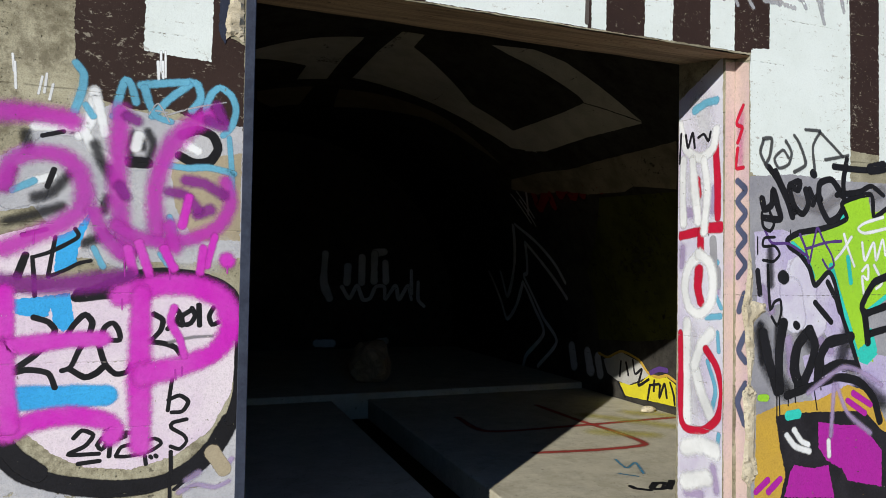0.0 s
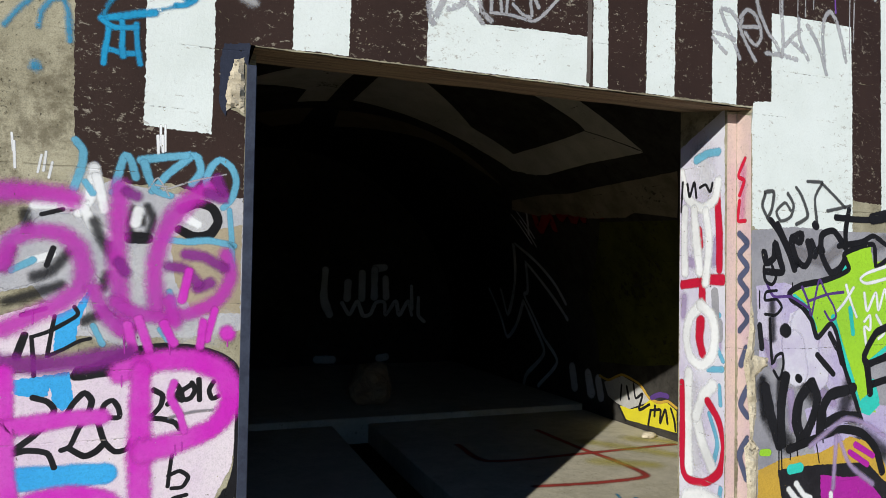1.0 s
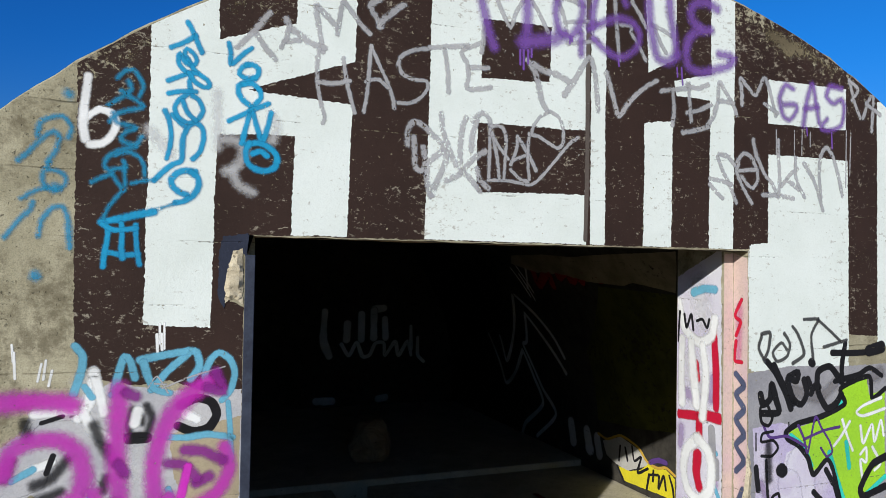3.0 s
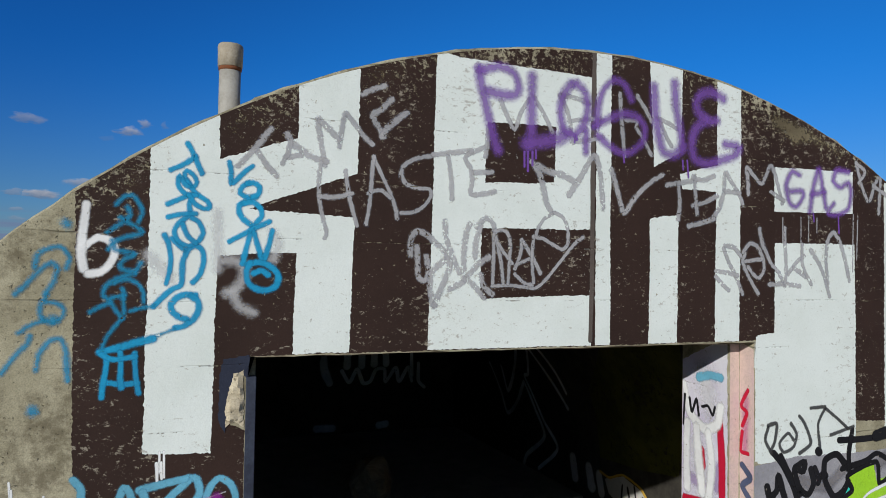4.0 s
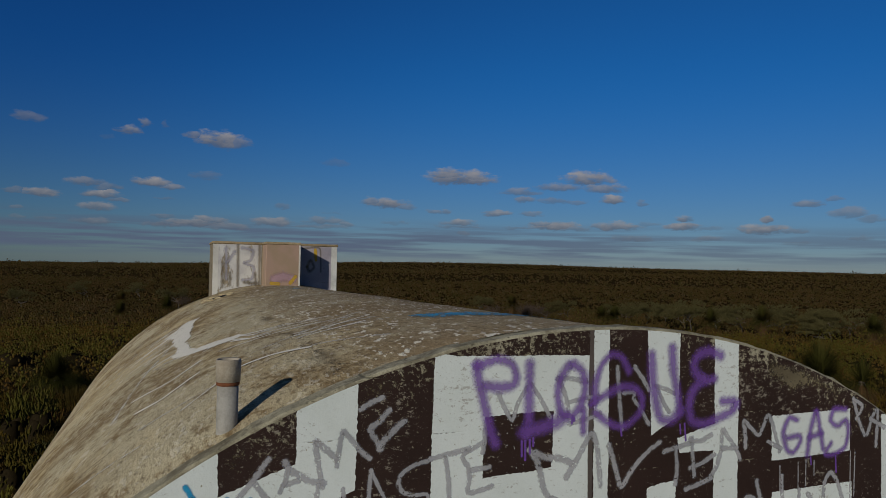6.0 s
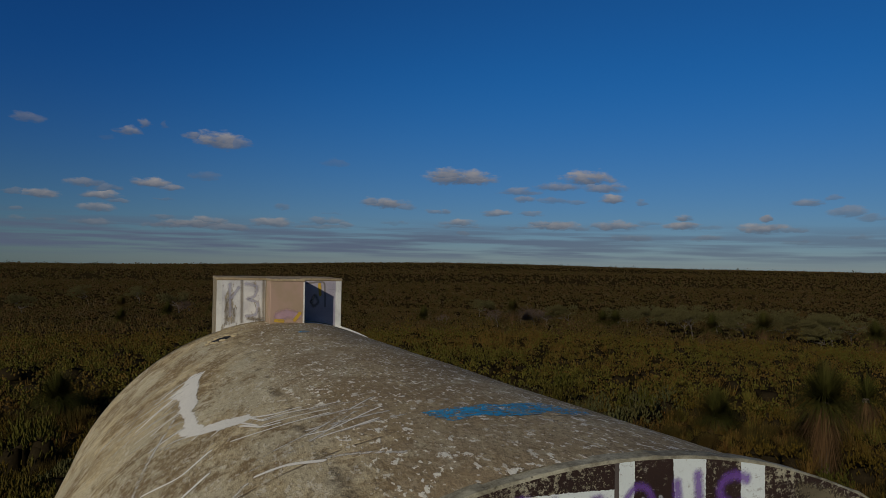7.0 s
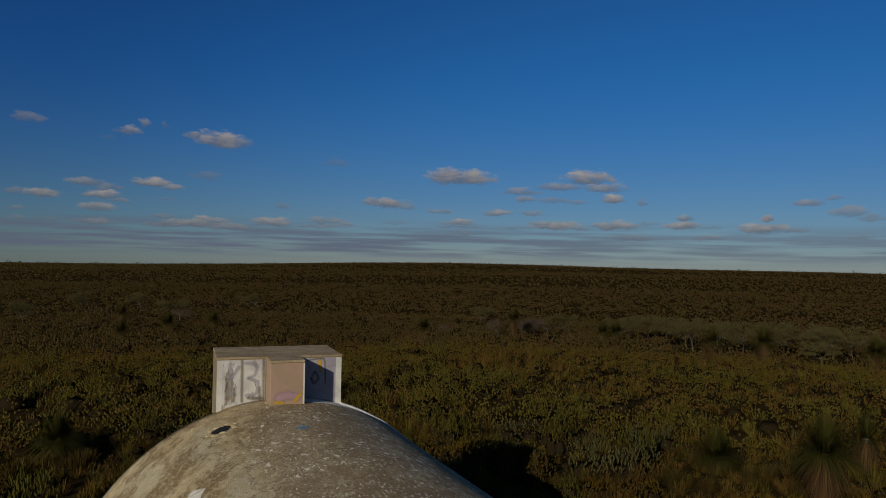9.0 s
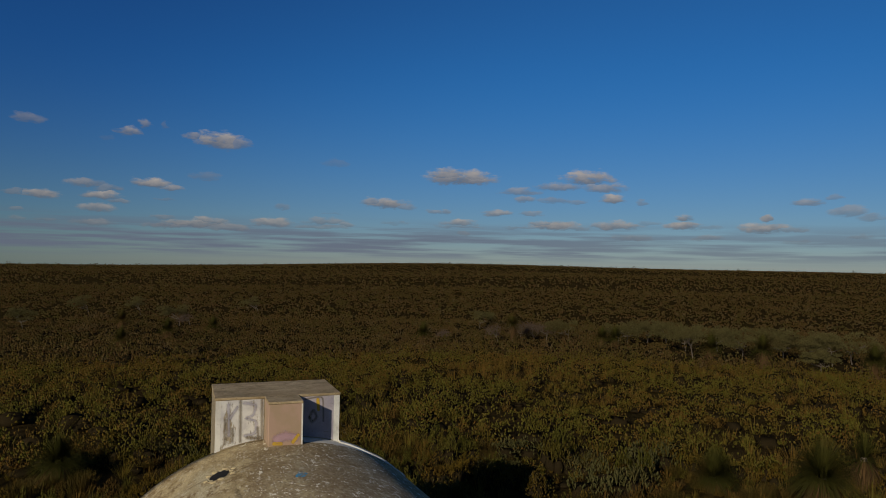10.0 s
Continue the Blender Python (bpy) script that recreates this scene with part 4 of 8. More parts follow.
paint("F", "p", "brown", 0.000, "dark brown block paint",
      "1.583,4.988 1.796,4.994 2.004,4.998 2.003,4.836 1.998,4.681 1.767,4.665 1.572,4.655 1.575,4.825")
paint("F", "p", "brown", 0.000, "dark brown block paint",
      "1.559,4.410 1.877,4.417 2.251,4.426 2.247,4.236 2.238,4.049 1.883,4.040 1.556,4.031 1.556,4.237")
paint("F", "p", "white", 0.000, "white block paint",
      "2.265,5.592 2.370,5.575 2.369,5.106 2.373,4.506 2.376,3.762 2.276,3.762 2.273,4.500")
paint("F", "p", "white", 0.000, "white block paint",
      "2.630,5.582 2.881,5.569 2.876,5.236 2.871,4.921 2.672,4.813 2.656,5.140")
paint("F", "p", "white", 0.000, "white block paint",
      "2.648,4.504 2.750,4.524 2.855,4.528 2.854,4.193 2.851,3.763 2.645,3.763 2.648,4.117")
paint("F", "p", "white", 0.000, "white block paint",
      "3.138,5.554 3.333,5.492 3.333,4.930 3.334,4.390 3.331,3.763 3.139,3.763 3.139,4.203 3.142,4.692 2.882,4.696 2.864,4.782 3.149,4.859")
paint("F", "p", "white", 0.000, "white block paint",
      "3.610,4.875 3.943,4.882 4.305,4.886 4.306,4.603 3.945,4.595 3.612,4.588")
paint("F", "p", "white", 0.000, "white block paint",
      "3.618,4.386 3.946,4.391 4.323,4.394 4.336,3.861 4.341,2.957 3.906,2.983 3.485,2.983 3.456,3.637 3.478,3.799 3.618,3.811")
paint("F", "p", "white", 0.000, "white block paint",
      "4.604,4.832 5.458,4.794 5.840,3.017 4.615,3.117")
paint("F", "p", "white", 0.000, "white block paint",
      "3.464,3.000 3.464,3.790 3.640,3.800 3.640,3.000")
paint("F", "s", "greybrown", 0.030, "dark painted joint line",
      "2.251,5.483 2.249,4.827 2.251,4.170 2.245,3.792")
paint("F", "p", "palegrey", 0.000, "pale grey paint patch",
      "-0.525,2.976 -0.351,3.017 -0.216,3.067 0.021,3.024 0.348,3.017 0.358,2.390 0.111,2.360 -0.356,2.378 -0.514,2.596 -0.640,2.567 -0.762,2.538 -0.767,2.728 -0.564,2.863")
paint("F", "p", "palegrey", 0.000, "pale grey paint patch",
      "0.061,1.401 0.183,1.442 0.305,1.590 0.363,1.826 0.386,1.611 0.385,1.225 0.138,1.252")
paint("F", "p", "palegrey", 0.000, "pale grey paint patch",
      "-0.733,1.522 -0.610,1.499 -0.482,1.415 -0.329,1.364 -0.170,1.285 -0.728,1.345")
paint("F", "p", "tan", 0.000, "sandy bare patch",
      "0.026,2.828 0.346,2.889 0.348,2.471 0.145,2.466 0.056,2.620")
paint("F", "s", "whitespray", 0.011, "white paint drips",
      "-0.023,3.334 -0.021,3.243 | -0.004,3.336 -0.001,3.219 | -0.498,3.164 -0.511,3.089 | -0.481,3.179 -0.489,3.096 | -0.613,3.250 -0.605,3.177")
paint("F", "p", "palepink", 0.000, "pale pink sprayed fill",
      "-0.759,2.443 -0.637,2.470 -0.512,2.510 -0.405,2.546 -0.285,2.626 -0.314,2.454 -0.360,2.354 -0.420,2.303 -0.755,2.289")
paint("F", "p", "palepink", 0.000, "pale pink sprayed fill",
      "-0.751,2.159 -0.620,2.218 -0.353,2.249 -0.194,2.199 -0.055,2.255 0.112,2.294 0.263,2.261 0.330,2.148 0.348,1.934 0.321,1.748 0.234,1.582 0.084,1.477 -0.105,1.427 -0.287,1.453 -0.421,1.524 -0.530,1.629 -0.737,1.663")
paint("F", "s", "palegrey", 0.110, "pale grey sprayed fill",
      "-0.468,2.855 -0.370,2.862 -0.278,2.773 -0.230,2.675 | -0.601,2.630 -0.517,2.659 | -0.246,2.421 -0.105,2.347")
paint("F", "s", "whitemist", 0.113, "white sprayed haze",
      "-0.331,3.072 -0.305,2.948 -0.246,2.851 | -0.257,2.421 -0.187,2.372 | 0.222,2.379 0.284,2.434 | 0.110,2.377 0.036,2.428 | -0.092,2.759 -0.090,2.669")
paint("F", "s", "whitespray", 0.045, "white sprayed strokes",
      "-0.349,2.919 -0.306,2.988 -0.291,3.121 | -0.327,2.941 -0.289,2.863 -0.220,2.818 | -0.292,3.126 -0.266,3.027 -0.246,2.938 | -0.368,2.953 -0.520,2.944 | -0.535,2.702 -0.450,2.732")
paint("F", "s", "whitespray", 0.013, "white paint dabs",
      "-0.468,3.068 -0.456,3.134 | -0.560,2.833 -0.536,2.903 | -0.604,3.216 -0.597,3.104 | -0.034,3.285 -0.029,3.194 | -0.015,3.287 -0.011,3.214")
paint("F", "s", "blackmist", 0.055, "thin black sprayed strokes",
      "-0.554,2.912 -0.543,2.844 | -0.285,2.884 -0.251,2.800 -0.199,2.722 | -0.615,2.528 -0.514,2.561 -0.411,2.600 | -0.384,2.741 -0.448,2.663 -0.512,2.635 | -0.229,2.644 -0.241,2.593 | -0.314,2.444 -0.252,2.471 | -0.604,2.752 -0.627,2.677")
paint("F", "s", "blackpaint", 0.022, "black sprayed strokes",
      "-0.489,2.907 -0.411,2.931 | -0.554,2.472 -0.465,2.499 | -0.442,2.762 -0.466,2.686")
paint("F", "s", "blackmist", 0.041, "black sprayed loop",
      "-0.130,2.947 -0.147,2.874 -0.122,2.824 -0.066,2.834 -0.046,2.902 -0.069,2.960 | -0.091,2.909 -0.088,2.884")
paint("F", "s", "blackpaint", 0.045, "black sprayed loop",
      "0.069,2.859 0.136,2.827 0.203,2.842 0.237,2.903 0.211,2.963 0.145,2.984 0.076,2.954 | -0.141,2.815 -0.065,2.815")
paint("F", "s", "whitespray", 0.044, "white sprayed fill",
      "0.097,2.914 0.147,2.886 | -0.106,2.939 -0.119,2.881")
paint("F", "s", "skyblue", 0.036, "light blue sprayed lettering",
      "-0.369,3.239 -0.338,3.195 -0.343,3.121 -0.370,3.028 | -0.205,3.043 -0.190,3.112 -0.169,3.188 -0.145,3.168 -0.122,3.090 | -0.103,3.170 -0.008,3.188 0.090,3.204 | -0.088,3.158 -0.065,3.085 -0.037,3.033 0.026,3.013 | -0.052,3.032 0.018,3.117 0.102,3.192 | 0.102,3.205 0.140,3.199 0.154,3.131 0.118,3.074")
paint("F", "s", "skyblue", 0.031, "light blue sprayed lettering",
      "0.259,2.969 0.296,3.013 0.315,3.093 0.293,3.159 0.241,3.194 0.201,3.157 0.180,3.080 0.219,3.017 | -0.216,3.017 -0.179,3.046 | 0.002,2.815 0.100,2.803 0.199,2.812 0.312,2.790 | 0.287,2.956 0.301,2.811 0.304,2.687 | -0.326,3.057 -0.295,3.009 | -0.597,2.664 -0.518,2.708 | -0.277,2.420 -0.239,2.340 | 0.032,2.571 0.053,2.507 | 0.000,2.401 0.038,2.350")
paint("F", "s", "silver", 0.010, "thin pale scribble",
      "-0.066,3.041 -0.029,3.092 0.021,3.013 | -0.004,3.037 0.117,3.085 0.268,3.127 | -0.038,3.059 0.010,3.054")
paint("F", "p", "skyfill", 0.000, "bright blue sprayed fill",
      "-0.436,2.465 -0.349,2.506 -0.284,2.596 -0.303,2.520 -0.336,2.419 -0.345,2.344 -0.431,2.293 -0.423,2.379")
paint("F", "s", "blackpaint", 0.017, "black sprayed lines",
      "-0.453,2.293 -0.440,2.391 -0.429,2.466 | -0.509,2.378 -0.441,2.404 -0.341,2.468 -0.353,2.505 | -0.515,2.377 -0.507,2.292 -0.500,2.194 | -0.453,2.293 -0.388,2.323 -0.334,2.354 -0.289,2.365")
paint("F", "s", "blackpaint", 0.032, "black sprayed stroke",
      "-0.570,2.291 -0.555,2.340 -0.541,2.384")
paint("F", "p", "skyfill", 0.000, "bright blue sprayed fill",
      "-0.578,2.194 -0.364,2.224 -0.347,2.095 -0.387,2.051 -0.426,2.091 -0.438,2.157 -0.448,2.121 -0.512,2.116 -0.576,2.134")
paint("F", "s", "skyfill", 0.098, "bright blue sprayed bar",
      "-0.556,1.769 -0.406,1.769 -0.215,1.767")
paint("F", "s", "blackpaint", 0.080, "thick black sprayed outline",
      "-0.601,1.518 -0.504,1.438 -0.374,1.387 -0.195,1.350 -0.009,1.352 0.146,1.405 0.256,1.506 0.319,1.620 | -0.596,1.570 -0.540,1.498 -0.470,1.444")
paint("F", "s", "blackpaint", 0.044, "black sprayed outline",
      "0.319,1.620 0.352,1.765 0.357,1.952 0.356,2.113 0.320,2.220 0.250,2.273 0.137,2.309 -0.010,2.318 -0.127,2.296 -0.218,2.255 -0.308,2.219 -0.341,2.204")
paint("F", "s", "blackpaint", 0.055, "black sprayed wedge",
      "-0.326,2.214 -0.204,2.224")
paint("F", "s", "blackpaint", 0.025, "black sprayed lettering",
      "-0.502,2.116 -0.447,2.096 -0.420,2.059 -0.445,2.008 -0.497,1.951 -0.549,1.909 -0.580,1.881 -0.517,1.891 -0.441,1.873 -0.414,1.811 | -0.380,2.021 -0.349,2.080 -0.305,2.127 -0.275,2.094 -0.285,2.044 -0.324,1.970 -0.355,1.897 -0.387,1.883 | -0.354,1.885 -0.298,1.850 -0.254,1.866 -0.227,1.892 | -0.246,1.988 -0.225,2.068 -0.191,2.088 -0.167,2.055 -0.162,2.012 -0.212,2.013 | -0.243,1.981 -0.218,1.905 -0.174,1.860 -0.128,1.869 -0.112,1.901")
paint("F", "s", "blackpaint", 0.023, "black sprayed lettering",
      "-0.024,2.127 0.015,2.101 0.007,2.052 -0.035,2.004 | 0.038,2.059 0.073,2.095 0.087,2.129 0.072,2.147 | 0.073,2.084 0.098,2.074 | 0.133,2.141 0.097,2.115 0.105,2.076 0.137,2.084 0.154,2.120 0.140,2.152 | 0.170,2.167 0.175,2.073 | 0.235,2.154 0.216,2.114 0.230,2.075 0.257,2.085 | -0.037,2.001 0.023,1.992 0.071,1.973 0.092,1.944")
paint("F", "s", "greyspray", 0.018, "grey sprayed line",
      "0.046,1.997 0.144,2.018 0.233,2.022")
paint("F", "s", "blackpaint", 0.018, "black sprayed letters",
      "0.063,1.836 0.053,1.753 0.047,1.686 | 0.048,1.733 0.096,1.751 0.134,1.721 0.110,1.678 0.064,1.675 | 0.128,1.640 0.070,1.628 0.064,1.605 0.118,1.568 0.131,1.539 0.102,1.505 0.063,1.520 | 0.064,1.495 0.066,1.402 | 0.062,1.366 0.064,1.289 | 0.083,1.323 0.174,1.395")
paint("F", "s", "blackpaint", 0.018, "black sprayed year",
      "-0.335,1.585 -0.303,1.617 -0.258,1.594 -0.290,1.547 -0.355,1.515 -0.233,1.510 | -0.223,1.577 -0.241,1.548 -0.222,1.527 -0.202,1.558 -0.221,1.579 | -0.187,1.577 -0.192,1.495 | -0.109,1.594 -0.144,1.596 -0.164,1.568 -0.127,1.580 | -0.164,1.497 -0.142,1.533 -0.085,1.544 -0.005,1.561 0.022,1.536 -0.032,1.502 -0.118,1.489 -0.162,1.492 | -0.315,1.472 -0.230,1.478 | -0.045,1.483 -0.040,1.449 | -0.022,1.481 -0.017,1.475 | -0.001,1.484 0.004,1.479")
paint("F", "s", "magwash", 0.099, "magenta sprayed bar",
      "-0.642,2.999 -0.526,3.003 -0.422,2.993 -0.377,2.977")
paint("F", "s", "magwash", 0.089, "magenta sprayed arch",
      "-0.634,2.687 -0.605,2.786 -0.521,2.831 -0.413,2.824 -0.345,2.764 -0.320,2.670 -0.331,2.594 -0.405,2.526 -0.511,2.468 -0.626,2.411")
paint("F", "s", "magwash", 0.098, "magenta sprayed lettering",
      "-0.184,3.035 -0.189,2.881 -0.189,2.702 -0.168,2.525 -0.140,2.408 | 0.198,3.055 0.119,3.008 0.029,2.898 -0.021,2.764 -0.034,2.633 -0.019,2.499")
paint("F", "s", "magwash", 0.078, "magenta sprayed lettering",
      "-0.191,2.524 -0.104,2.476 0.011,2.453 0.152,2.484 0.251,2.540 0.300,2.644 0.277,2.745 | -0.282,2.581 -0.233,2.472 -0.167,2.402 | 0.033,2.532 0.060,2.429")
paint("F", "s", "purplemag", 0.058, "purple sprayed lettering",
      "-0.155,3.022 -0.117,3.005 | 0.230,3.101 0.266,3.008 0.194,3.031 | 0.029,2.689 0.098,2.676 0.154,2.611 | 0.101,2.745 0.181,2.734 0.268,2.685 | 0.154,2.589 0.209,2.613 | -0.180,2.703 -0.155,2.663")
paint("F", "s", "magenta", 0.039, "magenta sprayed strokes",
      "-0.140,2.423 -0.114,2.317 | -0.094,2.450 -0.043,2.297 | 0.012,2.427 0.057,2.335 | 0.183,2.432 0.171,2.320 | 0.232,2.486 0.200,2.353 | 0.115,2.667 0.087,2.534")
paint("F", "s", "purplemag", 0.094, "purple sprayed bar",
      "-0.622,2.267 -0.463,2.253 -0.287,2.269 -0.137,2.296")
paint("F", "s", "magenta", 0.098, "magenta sprayed letter",
      "-0.162,2.209 -0.008,2.256 0.138,2.257 0.275,2.194 0.314,2.060 0.245,1.945 0.078,1.882 -0.064,1.851 | -0.078,2.214 -0.078,2.015 -0.074,1.760 -0.066,1.535")
paint("F", "s", "magenta", 0.081, "magenta sprayed letter",
      "-0.614,2.219 -0.606,1.930 -0.582,1.650 | -0.603,1.987 -0.456,2.008 -0.347,2.018 -0.235,2.018 | -0.589,1.622 -0.489,1.669 -0.338,1.684 -0.203,1.651 -0.170,1.613 -0.187,1.579")
paint("F", "s", "magenta", 0.036, "magenta sprayed drip",
      "0.062,2.155 0.049,2.090 0.090,2.011 0.111,1.933")
paint("F", "s", "magenta", 0.072, "magenta sprayed dot",
      "0.288,2.381 0.293,2.375")
paint("F", "s", "magwash", 0.008, "magenta paint drips",
      "0.074,1.869 0.077,1.825 | 0.103,1.881 0.104,1.844 | -0.157,2.194 -0.156,2.148 | 0.292,2.349 0.292,2.317 | -0.512,2.488 -0.511,2.434 | -0.153,2.372 -0.148,2.296 | 0.038,2.329 0.042,2.285")
paint("F", "s", "lavspray", 0.031, "faded lavender scribble",
      "0.103,1.306 0.175,1.335 0.260,1.316 0.321,1.337 | 0.135,1.359 0.189,1.391 | 0.296,1.397 0.334,1.442")
paint("F", "s", "tan", 0.069, "sandy bare patch",
      "0.246,1.480 0.299,1.397")
paint("F", "f", "lichen", 0.000, "lichened bare concrete",
      "-0.370,4.489 -0.239,4.599 -0.092,4.697 -0.097,4.409 -0.148,4.468 -0.215,4.498 -0.298,4.481")
paint("F", "f", "lichen", 0.000, "lichened bare concrete",
      "0.196,4.886 0.324,4.962 0.392,4.988 0.378,4.892 0.340,4.821 0.312,4.777 0.201,4.759")
paint("F", "f", "lichen", 0.000, "lichened bare concrete",
      "0.880,5.205 1.068,5.263 1.269,5.287 1.251,5.224 1.138,5.195 1.071,5.138 0.963,5.082 0.930,4.937 0.961,4.888 0.877,4.896")
paint("F", "f", "lichen", 0.000, "lichened bare concrete",
      "1.524,5.301 1.721,5.356 2.238,5.421 2.261,5.378 2.081,5.286 1.827,5.282 1.626,5.272")
paint("F", "f", "lichen", 0.000, "lichened bare concrete",
      "3.476,5.188 3.608,5.292 3.892,5.214 4.200,5.071 4.359,4.970 4.201,4.924 3.944,5.007 3.755,4.973 3.562,5.095")
paint("F", "f", "lichen", 0.000, "lichened bare concrete",
      "2.401,5.405 2.625,5.390 2.650,5.318 2.465,5.333")
paint("F", "f", "lichen", 0.000, "lichened bare concrete",
      "2.901,5.387 3.145,5.371 3.164,5.302 2.944,5.330")
paint("F", "s", "silver", 0.034, "silver sprayed word",
      "0.438,4.849 0.412,4.813 0.379,4.768 0.340,4.717 0.289,4.662 | 0.379,4.732 0.421,4.675 0.468,4.625 | 0.518,4.831 0.541,4.786 0.583,4.762 0.639,4.726 0.710,4.710 | 0.532,4.799 0.522,4.742 0.496,4.689 | 0.515,4.718 0.583,4.734 | 0.663,4.919 0.673,4.843 0.689,4.759 0.702,4.692 | 0.672,4.914 0.721,4.871 0.774,4.820 | 0.774,4.791 0.784,4.870 0.800,4.959 0.835,4.925 0.896,4.854 0.941,4.815")
paint("F", "s", "silver", 0.035, "silver sprayed word",
      "1.004,5.120 0.936,5.093 0.891,5.066 | 1.042,5.054 0.989,4.997 0.938,4.961 0.969,4.912 1.000,4.857 | 1.123,4.993 1.066,4.947 1.015,4.897 0.991,4.856")
paint("F", "s", "silver", 0.026, "silver sprayed word",
      "0.682,4.702 0.675,4.630 0.677,4.531 0.696,4.433 0.718,4.364 0.710,4.329 | 0.806,4.671 0.819,4.586 0.839,4.501 0.870,4.397 | 0.677,4.537 0.757,4.535 0.843,4.559 | 0.951,4.752 0.944,4.670 0.938,4.553 0.928,4.465 0.917,4.406 | 0.952,4.743 0.995,4.660 1.046,4.562 1.075,4.476 1.079,4.440 | 0.926,4.563 0.991,4.583 1.046,4.544 | 1.272,4.779 1.187,4.761 1.116,4.722 1.099,4.670 1.127,4.622 1.190,4.603 1.253,4.603 1.263,4.565 1.223,4.510 1.161,4.476 1.103,4.472")
paint("F", "s", "silver", 0.031, "silver sprayed word",
      "1.272,4.785 1.361,4.800 1.492,4.823 | 1.355,4.785 1.373,4.680 1.382,4.559 | 1.565,4.846 1.476,4.806 1.453,4.779 1.487,4.721 1.495,4.660 1.490,4.589 1.580,4.597 1.630,4.610 | 1.494,4.706 1.612,4.714")
paint("F", "s", "silver", 0.029, "silver sprayed word",
      "1.584,4.948 1.582,4.854 1.570,4.797 | 1.656,5.113 1.692,5.039 1.745,4.960 1.778,5.050 1.830,5.136 | 1.858,5.155 1.920,5.067 1.983,4.962 | 2.028,5.178 2.077,5.086 2.105,4.975 | 2.028,5.178 2.120,5.173 2.215,5.153 | 2.104,5.040 2.216,5.060 2.312,5.065 | 2.106,4.917 2.237,4.941 2.313,4.965")
paint("F", "s", "silver", 0.031, "silver sprayed word",
      "2.427,5.230 2.436,5.113 2.450,4.980 2.463,4.864 | 2.546,5.229 2.608,5.151 2.649,5.088 | 2.468,5.077 2.548,5.076 2.540,5.041 2.590,4.979 2.652,4.883 | 2.690,5.110 2.773,5.085 2.837,5.057 | 2.711,5.095 2.753,5.014 2.796,4.949")
paint("F", "s", "silver", 0.042, "silver sprayed word",
      "1.853,4.788 1.908,4.713 1.946,4.572 1.983,4.511 | 1.889,4.772 1.962,4.740 2.053,4.726 2.120,4.696 | 2.092,4.616 2.165,4.720 2.257,4.854 2.297,4.748 2.319,4.551")
paint("F", "s", "silver", 0.026, "silver sprayed word",
      "2.001,4.512 1.937,4.476 1.895,4.415 1.885,4.370 1.931,4.364 2.004,4.326 2.059,4.307 2.088,4.340 2.087,4.421 2.057,4.484 2.001,4.512")
paint("F", "s", "silver", 0.037, "silver sprayed word",
      "2.374,4.779 2.415,4.659 2.464,4.532 2.534,4.618 2.634,4.711 2.735,4.771")
paint("F", "s", "silver", 0.036, "silver sprayed word",
      "1.156,4.259 1.155,4.333 1.182,4.376 1.232,4.371 1.293,4.323 1.345,4.278 | 1.190,4.299 1.197,4.217 1.202,4.140 1.240,4.126 1.258,4.172 1.244,4.249 | 1.287,3.993 1.266,4.088 1.277,4.173 1.359,4.243 | 1.293,3.994 1.330,4.088 1.373,4.195 1.352,4.269 | 1.342,4.435 1.354,4.345 1.388,4.256 1.432,4.167 | 1.457,4.183 1.453,4.275 1.467,4.382 1.486,4.426 | 1.526,4.417 1.582,4.467 1.620,4.438 1.634,4.393 | 1.516,4.256 1.527,4.355 1.553,4.418")
paint("F", "s", "silver", 0.037, "silver sprayed word",
      "1.375,4.080 1.455,4.122 1.530,4.208 1.603,4.255 | 1.455,4.138 1.505,4.109 1.573,4.035 | 1.554,4.157 1.572,4.096 1.626,4.052")
paint("F", "s", "silver", 0.025, "silver sprayed word",
      "1.628,4.377 1.629,4.268 1.625,4.113 | 1.641,4.362 1.671,4.239 1.690,4.110 | 1.652,4.332 1.698,4.272 1.740,4.224 | 1.634,4.399 1.702,4.397 1.728,4.336 1.723,4.211 1.718,4.111 | 1.800,4.356 1.791,4.277 1.758,4.193 | 1.808,4.341 1.862,4.264 1.917,4.169 | 1.775,4.219 1.844,4.248 | 1.871,4.376 1.862,4.249 1.875,4.116 | 1.622,4.098 1.742,4.102 1.882,4.088 1.953,4.138 2.042,4.238 2.133,4.340 2.188,4.379 | 1.758,4.165 1.811,4.120 1.868,4.103")
paint("F", "s", "silver", 0.036, "silver sprayed word",
      "2.765,4.711 2.883,4.735 2.968,4.749 | 2.853,4.712 2.863,4.608 2.851,4.511 | 3.120,4.787 3.033,4.755 2.959,4.770 | 2.976,4.775 2.977,4.687 2.992,4.548 | 2.961,4.595 3.056,4.623 3.144,4.665 | 2.928,4.470 3.036,4.495 3.123,4.522 | 3.123,4.539 3.166,4.595 3.197,4.687 3.209,4.813 3.254,4.763 3.323,4.679 3.351,4.620 | 3.210,4.699 3.323,4.693 | 3.392,4.691 3.391,4.775 3.381,4.857 3.451,4.798 3.508,4.762 3.578,4.882 3.626,4.794 3.675,4.647")
paint("F", "s", "silver", 0.035, "silver sprayed word",
      "4.338,4.937 4.387,4.800 4.441,4.698 | 4.333,4.952 4.419,4.897 4.360,4.817 | 4.468,4.704 4.523,4.831 4.567,4.870 4.551,4.615 | 4.495,4.809 4.634,4.740 | 3.579,4.713 3.689,4.663")
